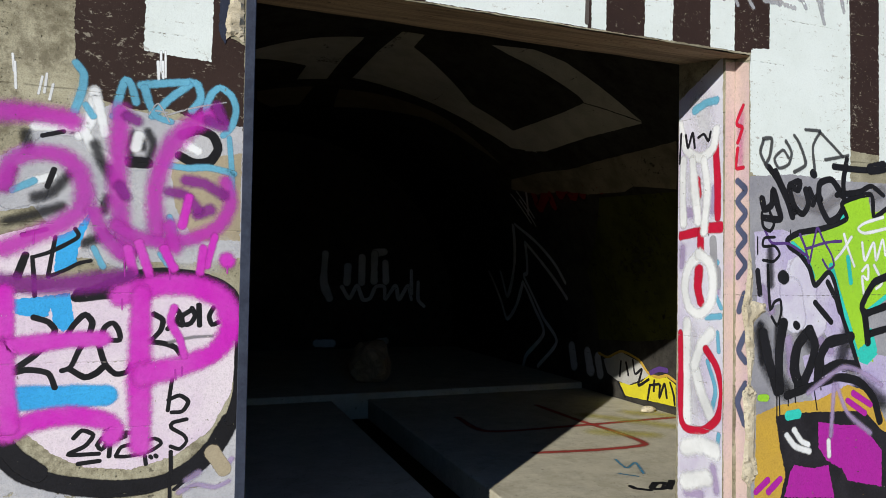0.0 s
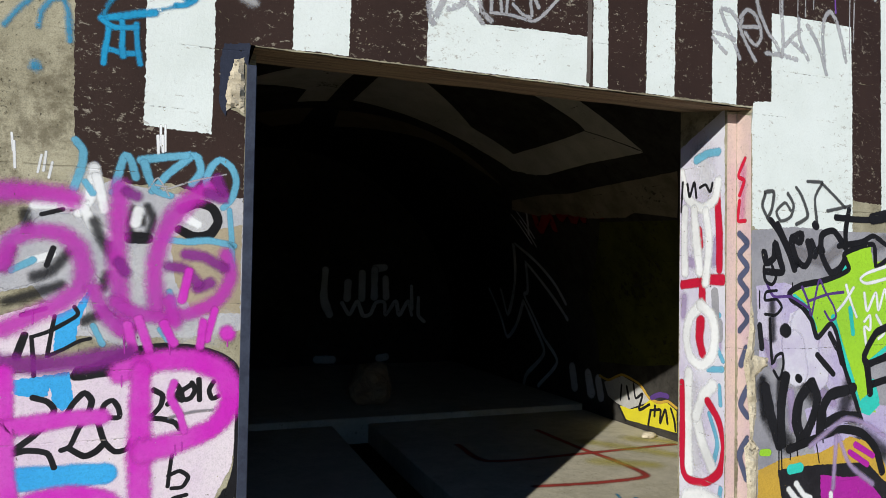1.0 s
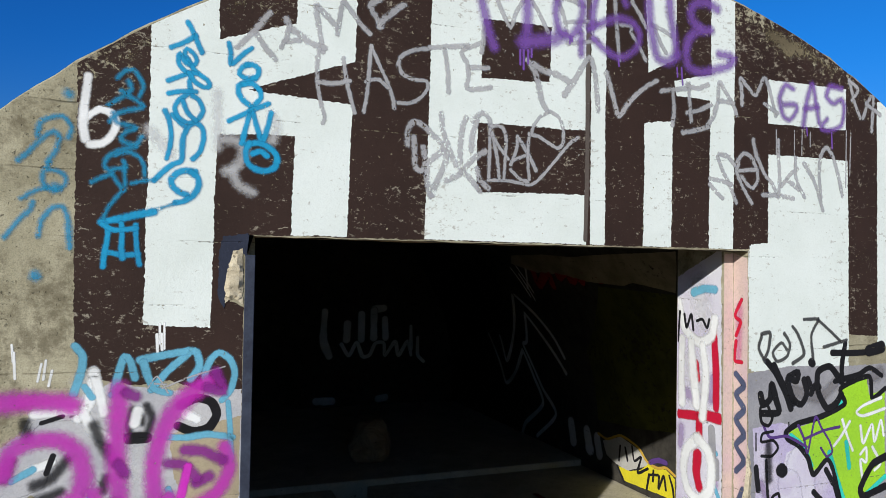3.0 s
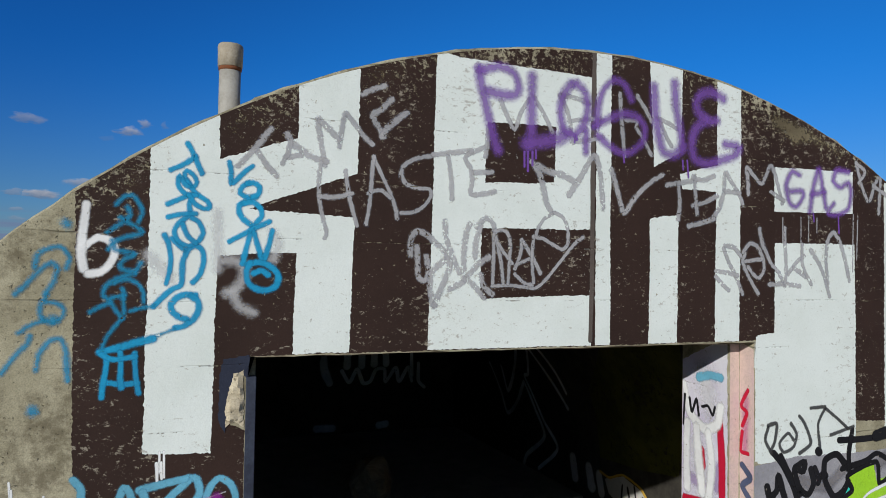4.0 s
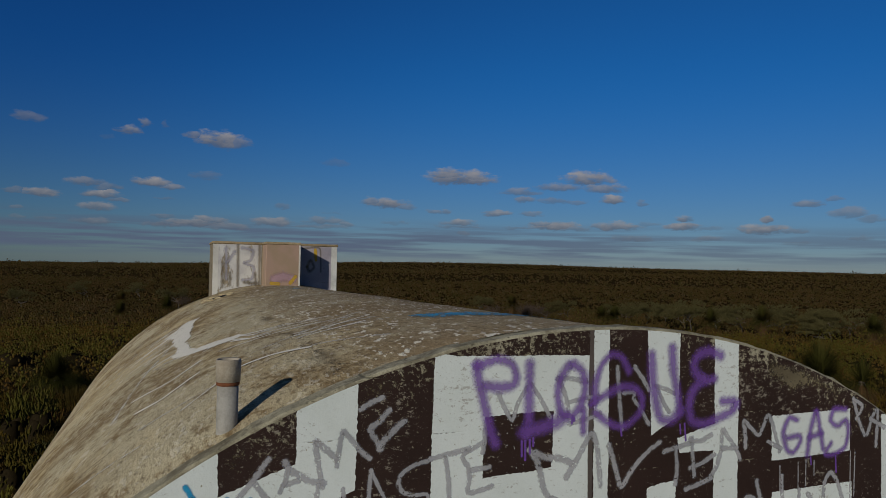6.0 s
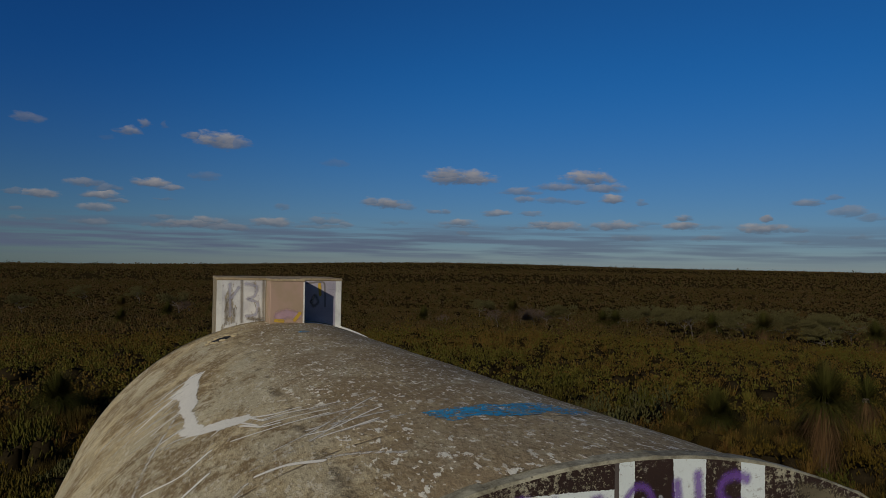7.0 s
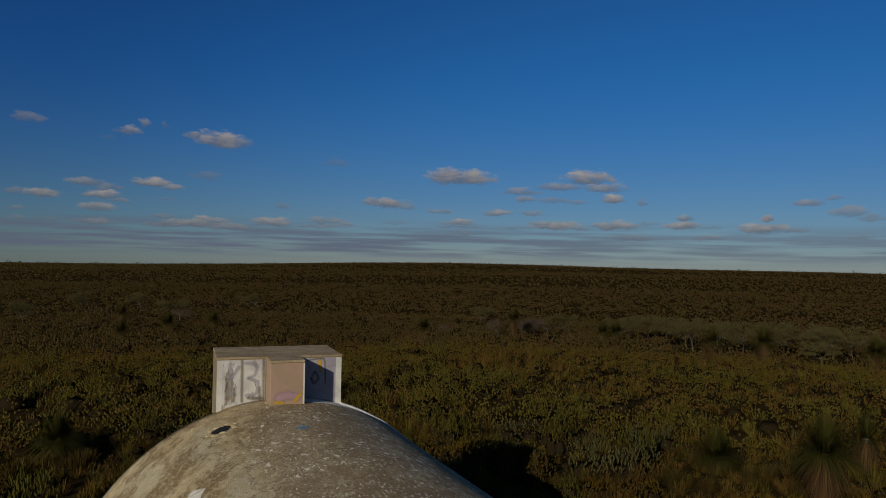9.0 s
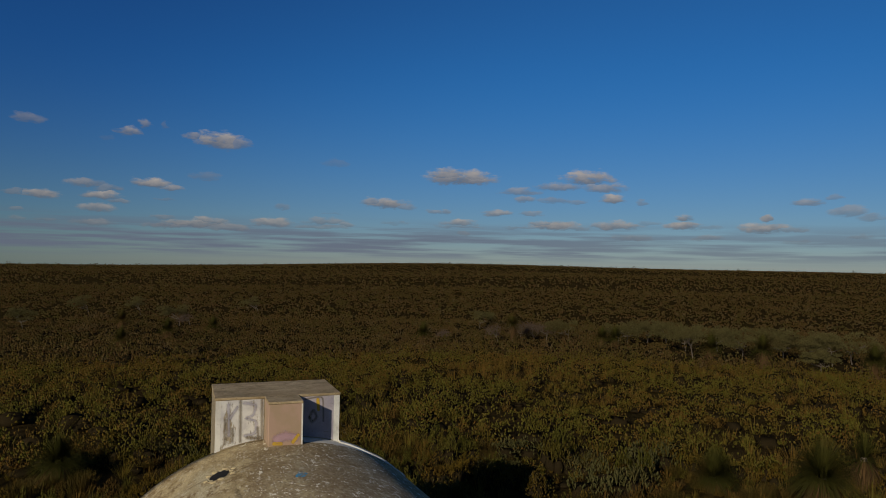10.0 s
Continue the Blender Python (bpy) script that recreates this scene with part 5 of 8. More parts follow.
paint("F", "s", "silver", 0.032, "silver sprayed word",
      "3.200,4.342 3.237,4.262 3.305,4.157 3.352,4.058 | 3.213,4.357 3.281,4.349 3.336,4.298 | 3.139,4.201 3.237,4.190 3.310,4.172 | 3.140,4.165 3.193,4.118 3.243,4.080 | 3.372,4.314 3.354,4.260 3.387,4.189 3.443,4.108 3.481,4.062 | 3.354,4.321 3.409,4.377 3.469,4.359 3.516,4.288 3.526,4.216 3.489,4.160 3.443,4.180 3.396,4.229 | 3.373,4.264 3.512,4.281")
paint("F", "s", "silver", 0.034, "silver sprayed word",
      "3.487,4.473 3.511,4.383 3.583,4.258 3.655,4.188 3.698,4.112 | 3.700,4.485 3.701,4.374 3.712,4.227 3.703,4.131 | 3.569,4.119 3.703,4.123 3.830,4.109 | 3.848,4.382 3.849,4.270 3.879,4.196 3.929,4.123 | 3.727,4.187 3.799,4.264 3.863,4.308 | 3.775,4.229 3.879,4.174 | 3.923,4.348 3.999,4.257 4.050,4.164 4.092,4.044 | 4.076,4.127 4.060,4.279 4.074,4.412 4.125,4.469 4.183,4.414 4.235,4.286 4.273,4.149")
paint("F", "s", "purple", 0.069, "purple sprayed word",
      "1.524,5.267 1.546,5.161 1.582,5.026 1.611,4.920 1.647,4.836 | 1.534,5.265 1.653,5.295 1.740,5.266 1.766,5.191 1.742,5.150 1.655,5.144 1.587,5.154")
paint("F", "s", "purple", 0.074, "purple sprayed word",
      "1.849,5.266 1.848,5.106 1.847,4.946 1.834,4.881 | 2.667,5.296 2.677,5.143 2.704,5.008 2.738,4.909 2.817,4.896 2.880,4.951 | 2.817,5.333 2.827,5.195 2.858,5.060 2.880,4.940")
paint("F", "s", "purple", 0.096, "purple sprayed word",
      "1.820,4.886 1.923,4.907 2.031,4.935 2.064,4.958")
paint("F", "s", "purple", 0.060, "purple sprayed word",
      "2.101,5.253 2.046,5.180 2.029,5.080 2.056,4.986 2.124,4.961 2.179,5.016 2.208,5.119 2.187,5.215 2.127,5.256 | 2.198,4.986 2.200,4.868 | 2.506,5.203 2.457,5.285 2.386,5.305 2.317,5.246 2.280,5.144 2.274,5.027 | 2.255,5.022 2.331,5.064 2.448,5.111 2.548,5.100 2.601,5.045 2.590,4.962 2.510,4.892 2.431,4.884 2.353,4.916 2.282,4.969")
paint("F", "s", "purple", 0.071, "purple sprayed word",
      "3.191,5.276 3.093,5.307 3.014,5.282 2.980,5.229 2.998,5.174 3.059,5.132 | 3.139,5.134 3.033,5.115 2.969,5.055 2.948,4.965 2.975,4.880 3.075,4.861 3.186,4.893 3.284,4.927 3.320,4.982 3.207,4.992")
paint("F", "s", "purple", 0.049, "purple sprayed word",
      "3.825,4.838 3.756,4.854 3.708,4.764 3.738,4.655 3.797,4.629 3.856,4.697 3.846,4.734 3.747,4.726 | 3.916,4.604 3.945,4.765 3.995,4.890 4.026,4.771 4.057,4.636 | 3.935,4.718 4.047,4.738 | 4.264,4.883 4.159,4.890 4.123,4.817 4.191,4.777 4.264,4.813 4.286,4.745 4.260,4.635 4.150,4.589 4.073,4.599 4.129,4.664")
paint("F", "s", "purplethin", 0.017, "purple paint drips",
      "1.806,4.840 1.808,4.758 | 1.828,4.842 1.829,4.735 | 1.856,4.845 1.857,4.769 | 1.877,4.854 1.878,4.809 | 2.124,4.958 2.124,4.919 | 2.135,4.959 2.139,4.933 | 2.915,4.870 2.925,4.767 | 2.881,4.867 2.886,4.812 | 2.455,4.873 2.460,4.827 | 3.946,4.591 3.952,4.538 | 4.171,4.575 4.177,4.468")
paint("F", "s", "whitespray", 0.038, "white painted letter",
      "-0.349,4.446 -0.356,4.369 -0.363,4.293 -0.363,4.217 -0.353,4.162 | -0.351,4.263 -0.300,4.302 -0.254,4.290 -0.229,4.250 -0.244,4.193 -0.284,4.150 -0.334,4.140")
paint("F", "s", "whitemist", 0.059, "faint white sprayed letter",
      "0.243,4.211 0.313,4.201 0.333,4.142 0.290,4.075 0.252,4.058 | 0.277,4.059 0.310,3.995 0.373,3.964 | 0.463,4.223 0.483,4.293 0.455,4.352 | 0.202,4.432 0.208,4.169 | -0.095,4.232 -0.000,4.119")
paint("F", "s", "azure", 0.029, "blue sprayed word",
      "0.063,4.749 0.084,4.714 0.110,4.655 0.129,4.614 | 0.099,4.689 0.043,4.648 -0.008,4.622 | 0.082,4.556 0.052,4.596 0.061,4.623 0.091,4.605 0.107,4.574 0.090,4.543 0.053,4.561 0.029,4.599 0.028,4.551 0.056,4.516 0.104,4.510 | 0.062,4.573 0.103,4.521 0.155,4.485 0.168,4.459 0.143,4.449 0.102,4.470 0.074,4.510 | -0.016,4.465 0.037,4.491 0.084,4.511 0.077,4.465 0.083,4.418")
paint("F", "s", "azure", 0.029, "blue sprayed word",
      "-0.012,4.405 0.041,4.420 0.106,4.425 | 0.083,4.420 0.037,4.382 0.014,4.341 0.034,4.295 0.075,4.274 0.119,4.295 0.140,4.339 0.119,4.388 0.091,4.402 | 0.050,4.373 0.073,4.321 0.109,4.289 | -0.027,4.323 -0.009,4.284 0.002,4.222 -0.001,4.156 -0.014,4.101 | 0.005,4.306 0.035,4.277 0.060,4.257 | 0.099,4.105 0.128,4.138 0.146,4.203 0.137,4.259 0.104,4.276 0.073,4.252 0.054,4.198 0.053,4.130 0.049,4.093 0.011,4.073 -0.032,4.034 -0.065,3.994")
paint("F", "s", "azure", 0.034, "blue sprayed numeral",
      "0.113,4.045 0.070,4.049 0.031,4.034 0.008,4.002 0.016,3.971 0.048,3.945 0.078,3.935 | 0.095,4.042 0.126,4.016 0.129,3.979 0.110,3.939 0.069,3.906 0.030,3.897")
paint("F", "s", "azurethin", 0.021, "thin blue sprayed trail",
      "0.025,3.892 -0.028,3.870 -0.085,3.849")
paint("F", "s", "azure", 0.036, "blue sprayed bar",
      "-0.061,3.849 -0.137,3.832 -0.206,3.811 -0.280,3.795")
paint("F", "s", "azure", 0.028, "blue sprayed letters",
      "-0.261,3.785 -0.251,3.750 -0.256,3.699 -0.264,3.648 -0.267,3.593 | -0.197,3.791 -0.193,3.735 -0.194,3.676 -0.188,3.632 | -0.136,3.786 -0.134,3.724 -0.128,3.663 -0.117,3.606 | -0.275,3.785 -0.224,3.760 -0.135,3.771 | -0.248,3.658 -0.188,3.648 -0.123,3.652")
paint("F", "s", "azure", 0.030, "blue sprayed word",
      "0.250,4.675 0.259,4.627 0.260,4.572 0.290,4.600 0.321,4.635 0.355,4.663 | 0.343,4.583 0.310,4.563 0.302,4.530 0.337,4.514 0.384,4.529 0.389,4.567 0.359,4.584 0.333,4.579 | 0.376,4.517 0.335,4.497 0.299,4.472 0.302,4.432 0.324,4.403 0.350,4.386 | 0.314,4.482 0.361,4.491 0.396,4.464 0.403,4.425 0.379,4.394 | 0.259,4.301 0.323,4.338 0.388,4.375 0.441,4.401 | 0.364,4.382 0.349,4.326 0.332,4.257 0.321,4.196 | 0.370,4.346 0.390,4.279 0.415,4.217 0.440,4.288 0.455,4.357")
paint("F", "s", "azure", 0.033, "blue sprayed letter",
      "0.342,4.192 0.394,4.205 0.448,4.186 0.487,4.146 0.480,4.094 0.435,4.070 0.381,4.079 0.346,4.110 0.340,4.164 0.355,4.201 | 0.372,4.152 0.409,4.165 0.441,4.144")
paint("F", "s", "azurethin", 0.028, "blue sprayed scribble",
      "-0.230,4.453 -0.201,4.486 -0.166,4.497 -0.139,4.468 -0.121,4.423 -0.137,4.375 | -0.185,4.444 -0.171,4.411 -0.198,4.376 -0.232,4.350 -0.264,4.325 | -0.212,4.395 -0.162,4.363 -0.116,4.332 -0.154,4.317 -0.196,4.304 -0.237,4.280 -0.257,4.251 | -0.242,4.290 -0.227,4.250 -0.180,4.240 -0.145,4.232 -0.184,4.212 -0.209,4.185 -0.194,4.160 -0.145,4.154 -0.122,4.192 | -0.145,4.144 -0.187,4.134 -0.237,4.109 -0.266,4.080 -0.272,4.044 -0.244,4.022")
paint("F", "s", "azurethin", 0.026, "blue sprayed scribble",
      "-0.228,4.102 -0.177,4.119 -0.132,4.098 -0.109,4.060 -0.106,4.016 | -0.197,4.077 -0.184,4.045 -0.222,4.041 -0.244,4.027 -0.222,3.982 -0.191,3.942 | -0.192,4.052 -0.185,3.965 | -0.323,3.971 -0.289,3.993 -0.244,4.012 | -0.159,3.976 -0.108,3.990 -0.065,3.999 | -0.194,3.944 -0.232,3.892 -0.258,3.851 -0.271,3.813")
paint("F", "s", "azurethin", 0.030, "faded blue scribble",
      "-0.612,4.051 -0.579,4.084 -0.529,4.146 -0.480,4.188 -0.455,4.162 -0.471,4.099 -0.500,4.050 | -0.542,4.167 -0.533,4.220 -0.497,4.247 -0.444,4.257 -0.410,4.212 -0.420,4.164 | -0.491,4.046 -0.512,4.010 -0.517,3.971 -0.499,3.937 -0.466,3.930 -0.432,3.951 -0.426,3.988 -0.458,4.012 -0.491,4.016 | -0.594,3.885 -0.553,3.916 -0.510,3.936 | -0.653,3.715 -0.604,3.788 -0.563,3.834 -0.551,3.871 | -0.526,3.724 -0.513,3.798 -0.475,3.848 -0.438,3.856 -0.415,3.814 -0.408,3.739 -0.402,3.674")
paint("F", "s", "azurethin", 0.055, "blue sprayed dot",
      "-0.534,3.553 -0.530,3.548 | -0.427,4.361 -0.423,4.357 | -0.469,3.942 -0.464,3.937")
paint("F", "s", "silver", 0.011, "thin pale paint runs",
      "3.681,4.551 3.682,4.392 | 3.837,4.561 3.839,4.277 | 3.906,4.573 3.902,4.403 | 4.308,4.599 4.304,4.212 | 4.350,4.587 4.341,4.291 | 3.977,4.562 3.977,4.464")
paint("F", "p", "greypaint", 0.000, "grey paint patch",
      "3.456,2.973 3.807,3.008 4.314,2.992 5.214,3.002 5.455,0.697 3.491,0.889 3.473,1.975")
paint("F", "p", "lavender", 0.000, "lavender sprayed fill",
      "3.500,2.621 3.737,2.647 4.007,2.561 4.316,2.454 4.424,1.954 4.215,1.808 4.010,2.112 3.812,2.188 3.528,2.117")
paint("F", "p", "lavender", 0.000, "lavender sprayed fill",
      "3.912,1.817 4.214,1.883 4.685,1.792 5.456,1.726 5.456,1.354 4.642,1.482 4.013,1.498")
paint("F", "s", "blackmist", 0.150, "thin black mist",
      "3.552,1.973 3.624,1.755 3.768,1.603 | 3.911,2.002 4.011,1.889 | 4.267,1.806 4.318,1.957 | 4.425,1.609 4.642,1.482")
paint("F", "p", "palelav", 0.000, "pale lavender sprayed fill",
      "3.786,2.445 4.008,2.505 4.110,2.337 4.010,2.168 3.812,2.151 3.739,2.298")
paint("F", "s", "lavspray", 0.078, "lavender sprayed strokes",
      "3.573,2.261 3.645,2.116 | 3.790,1.931 3.815,1.711 | 4.061,1.925 4.163,1.847")
paint("F", "p", "gold", 0.000, "golden yellow sprayed fill",
      "3.524,1.455 3.720,1.511 4.063,1.529 4.319,1.614 4.560,1.545 4.697,1.323 5.455,1.149 5.455,0.677 3.510,0.887 3.517,1.188")
paint("F", "s", "palelav", 0.222, "pale lavender sprayed fill",
      "3.911,2.376 3.937,2.153 4.013,2.041 | 3.814,2.227 3.840,2.080")
paint("F", "s", "greyspray", 0.100, "grey sprayed haze",
      "3.810,2.856 4.059,2.793 4.212,2.876 | 4.531,2.893 4.641,2.938 | 4.427,1.920 4.349,1.693")
paint("F", "p", "lime", 0.000, "lime green sprayed arrow",
      "3.797,2.578 4.009,2.633 4.187,2.684 4.302,2.746 4.265,2.833 4.504,2.903 4.532,2.783 4.686,2.821 4.687,2.229 4.453,2.093 4.481,1.919 4.562,1.762 4.428,1.766 4.374,1.883 4.268,2.152 4.138,2.379 4.011,2.303 3.971,2.396 3.871,2.487")
paint("F", "s", "cyan", 0.038, "turquoise sprayed edge",
      "3.822,2.552 3.930,2.470 4.001,2.340 | 4.163,2.418 4.236,2.228 4.321,2.037 4.401,1.836 4.492,1.780 | 4.286,2.765 4.162,2.691 | 4.319,2.474 4.346,2.305 | 4.687,2.210 4.502,2.105 | 4.534,1.972 4.578,1.839")
paint("F", "p", "cyan", 0.000, "turquoise sprayed patch",
      "4.417,1.851 4.535,1.918 4.600,1.808 4.503,1.741 4.428,1.766")
paint("F", "s", "blackpaint", 0.038, "black sprayed outline",
      "4.686,2.821 4.564,2.761 4.531,2.912 4.265,2.841 4.302,2.735 4.085,2.662 3.885,2.629 3.778,2.577 3.802,2.530 3.886,2.487 3.971,2.396 4.022,2.284 4.138,2.372 4.195,2.304 4.268,2.076 4.348,1.903 4.428,1.709")
paint("F", "s", "violet", 0.019, "violet sprayed tag",
      "3.885,2.617 3.935,2.526 3.966,2.429 4.000,2.546 4.039,2.664 4.091,2.586 4.163,2.493 4.189,2.418 4.138,2.394 4.086,2.454 | 3.935,2.522 4.111,2.568 4.255,2.583 | 3.572,2.662 3.644,2.555 3.788,2.552 3.960,2.470")
paint("F", "s", "whitespray", 0.023, "white sprayed scribble",
      "4.281,2.630 4.318,2.535 4.377,2.417 | 4.350,2.613 4.266,2.515 4.204,2.460 | 4.652,2.761 4.478,2.714 4.413,2.673 4.478,2.644 4.686,2.683 | 4.451,2.577 4.479,2.458 4.560,2.580 4.587,2.460 4.647,2.603 4.675,2.497 | 4.452,2.384 4.506,2.423 4.506,2.326 4.452,2.345 4.480,2.167 | 4.566,2.424 4.643,2.308 4.588,2.264")
paint("F", "s", "blackpaint", 0.055, "black sprayed strokes",
      "4.687,2.347 4.560,2.299 4.453,2.151 4.480,2.074 4.508,1.895 | 4.480,2.089 4.687,2.143 | 4.508,1.950 4.688,1.985")
paint("F", "s", "blackpaint", 0.045, "black sprayed word",
      "3.616,3.043 3.688,2.967 3.761,2.853 3.820,2.730 | 3.561,2.836 3.585,2.768 3.646,2.807 3.655,2.899 3.694,2.791 3.714,2.711 3.572,2.713 | 3.673,3.018 3.742,2.904 3.840,2.761 | 3.799,2.940 3.878,2.967 3.868,2.907 3.790,2.925 3.835,2.798 3.909,2.752 3.958,2.822 3.933,2.914 | 3.967,2.916 3.998,2.858 | 3.998,2.820 4.038,2.882 4.069,2.861 | 4.264,2.894 4.165,2.992 4.058,2.959 4.059,2.831 4.136,2.717 4.218,2.739 4.270,2.802")
paint("F", "s", "blackpaint", 0.056, "black sprayed dots",
      "3.997,3.027 4.007,3.020 | 3.855,2.024 3.864,2.017")
paint("F", "s", "blackpaint", 0.088, "black sprayed dot",
      "3.741,2.337 3.751,2.330")
paint("F", "s", "blackpaint", 0.039, "black sprayed strokes",
      "4.185,3.085 4.369,3.078 4.530,3.081 | 4.305,3.143 4.274,2.995 4.280,2.872 | 4.212,2.892 4.423,2.926 4.536,2.971 4.652,2.915")
paint("F", "s", "blackpaint", 0.079, "black sprayed stroke",
      "4.530,3.089 4.651,3.112")
paint("F", "s", "greyblack", 0.026, "thin grey sprayed tag",
      "3.568,3.208 3.545,3.133 3.597,3.042 | 3.567,3.222 3.638,3.228 3.625,3.121 3.592,3.060 | 3.759,3.223 3.808,3.153 3.784,3.073 3.702,3.042 3.663,3.101 3.735,3.162 3.784,3.114 | 3.831,3.266 3.881,3.210 3.931,3.083 3.833,3.024 | 4.056,3.304 3.996,3.204 4.012,3.051 | 4.061,3.304 4.159,3.236 4.268,3.156 | 4.108,3.125 4.316,3.167 | 3.930,3.312 4.056,3.315")
paint("F", "s", "blackpaint", 0.022, "black sprayed numerals",
      "3.618,2.787 3.562,2.748 3.572,2.658 3.629,2.631 3.662,2.680 3.628,2.751 | 3.667,2.592 3.582,2.582 3.573,2.531 3.668,2.534 3.711,2.483 3.659,2.435 3.574,2.441 | 3.647,2.133 3.670,2.173 3.718,2.187 3.728,2.114 3.695,2.023 3.647,2.078 | 3.612,2.409 3.623,2.227 3.633,2.125")
paint("F", "s", "blackmist", 0.065, "thin black mist",
      "3.630,2.511 3.636,2.282 | 3.554,2.029 3.570,1.794 | 3.695,2.008 3.697,1.863")
paint("F", "s", "blackpaint", 0.041, "black sprayed strokes",
      "4.133,2.304 4.195,2.213 | 4.022,2.168 4.104,2.093 4.165,2.039 | 4.205,2.213 4.247,2.107 | 3.528,2.371 3.547,2.227")
paint("F", "s", "blackpaint", 0.071, "heavy black sprayed word",
      "3.578,1.974 3.626,1.792 3.703,1.601 | 3.748,2.037 3.711,1.844 3.718,1.608 | 3.973,1.986 3.870,1.888 3.842,1.741 3.897,1.629 3.975,1.737 4.024,1.884 3.973,1.986 | 4.279,1.923 4.145,1.904 4.070,1.808 4.045,1.659 | 4.348,1.937 4.166,1.903 | 4.375,1.738 4.218,1.751 4.065,1.703")
paint("F", "s", "blackpaint", 0.057, "black sprayed arch",
      "3.780,1.568 3.916,1.598 4.066,1.636 4.244,1.666 4.428,1.628 4.563,1.510 4.624,1.352")
paint("F", "s", "blackpaint", 0.011, "black paint drips",
      "3.713,1.608 3.724,1.353 | 3.694,1.609 3.695,1.446 | 3.794,1.604 3.790,1.502 | 3.843,1.639 3.853,1.521 | 4.065,1.722 4.076,1.591 | 4.016,1.594 4.042,1.462 | 4.100,1.777 4.106,1.657 | 3.802,2.641 3.802,2.578 | 3.526,2.588 3.527,2.479")
paint("F", "p", "blackfill", 0.000, "black sprayed field",
      "3.683,1.445 3.817,1.447 4.014,1.450 4.479,1.429 4.642,1.288 5.455,0.984 5.455,0.677 3.715,0.865 3.771,1.058 3.722,1.243")
paint("F", "p", "magfill", 0.000, "magenta sprayed fill",
      "4.054,1.381 4.268,1.344 4.453,1.339 4.642,1.152 4.643,0.900 4.322,0.969 4.270,1.057 4.126,1.118 4.055,1.217")
paint("F", "p", "magfill", 0.000, "magenta sprayed fill",
      "3.763,0.914 3.810,1.073 3.848,1.117 4.016,1.080 4.146,1.090 4.198,0.869")
paint("F", "s", "magfill", 0.045, "magenta sprayed strokes",
      "3.527,0.974 3.620,1.036 | 3.630,0.964 3.724,1.034 | 4.320,1.507 4.479,1.414 | 4.372,1.554 4.533,1.469")
paint("F", "s", "whitespray", 0.040, "white sprayed highlights",
      "3.779,1.311 3.857,1.233 3.975,1.194 | 3.842,1.343 3.906,1.266 3.965,1.239 | 4.146,1.247 4.151,1.154")
paint("F", "s", "lavspray", 0.042, "lavender sprayed strokes",
      "4.195,1.620 4.166,1.283 | 4.216,1.619 4.320,1.424 4.533,1.276 | 3.963,1.575 4.267,1.730 4.478,1.683 4.641,1.599")
paint("F", "s", "cyan", 0.063, "turquoise sprayed patch",
      "3.793,1.438 3.875,1.444")
paint("F", "s", "lime", 0.047, "lime sprayed spot",
      "3.555,1.564 3.607,1.561")
paint("F", "b", "broken", 0.000, "pale broken concrete along the edge",
      "3.455,2.548 3.494,2.333 3.485,2.182 3.602,2.160 3.584,2.109 3.496,2.046 3.507,1.831 3.476,1.653 3.522,1.601 3.511,1.260 3.540,1.087 3.472,1.001 3.408,1.071 3.437,1.336 3.408,1.604 3.458,1.654 3.428,1.976 3.399,2.126 3.443,2.332")
# flat patch: dark paint plus the shade of the chipped corner's recess
paint("F", "p", "navyshade", 0.000, "dark blue patch for paint and shaded recess round broken corner",
      "0.246,3.747 0.357,3.764 0.382,3.706 0.387,3.625 0.339,3.666 0.276,3.586 0.257,3.400 0.228,3.454 0.230,3.667")
paint("F", "b", "broken", 0.000, "pale broken concrete corner",
      "0.292,3.677 0.338,3.693 0.344,3.423 0.297,3.452 0.262,3.426 0.255,3.501 0.273,3.613")
paint("X338", "p", "palelav", 0.000, "pale lavender and white paint",
      "0.591,3.567 0.152,3.773 0.123,0.860 0.553,0.715")
paint("X338", "s", "whitemist", 0.232, "white sprayed haze",
      "0.358,3.484 0.302,3.280 | 0.436,2.989 0.350,2.748 | 0.439,1.896 0.411,1.437")
paint("X338", "s", "lavspray", 0.084, "lavender sprayed patches",
      "0.496,2.773 0.361,2.749 | 0.213,2.908 0.232,2.771 | 0.528,2.521 0.538,2.402 | 0.197,2.366 0.195,2.218 | 0.213,1.070 0.181,0.941 | 0.465,0.845 0.327,0.869")
paint("X338", "s", "skyblue", 0.037, "light blue sprayed lines",
      "0.287,2.055 0.153,2.073 | 0.182,1.960 0.171,1.843 | 0.273,1.763 0.198,1.589 0.238,1.426 | 0.165,1.303 0.184,1.181 | 0.249,2.403 0.187,2.422 | 0.210,2.217 0.153,2.128")
paint("X338", "s", "skyblue", 0.058, "light blue sprayed smear",
      "0.414,3.472 0.304,3.500 0.209,3.498")
paint("X338", "s", "greypaint", 0.060, "dark brownish sprayed smears",
      "0.230,2.572 0.218,2.403 | 0.186,2.367 0.185,2.274")
paint("X338", "s", "red", 0.065, "red sprayed strokes",
      "0.216,3.221 0.193,2.962 0.190,2.723 | 0.553,2.609 0.316,2.639 | 0.284,2.653 0.149,2.654 | 0.348,2.633 0.347,2.502 | 0.386,2.983 0.373,2.885")
paint("X338", "s", "whitespray", 0.074, "white sprayed letter",
      "0.564,3.398 0.502,3.219 0.354,3.135 0.237,3.186 0.207,3.302")
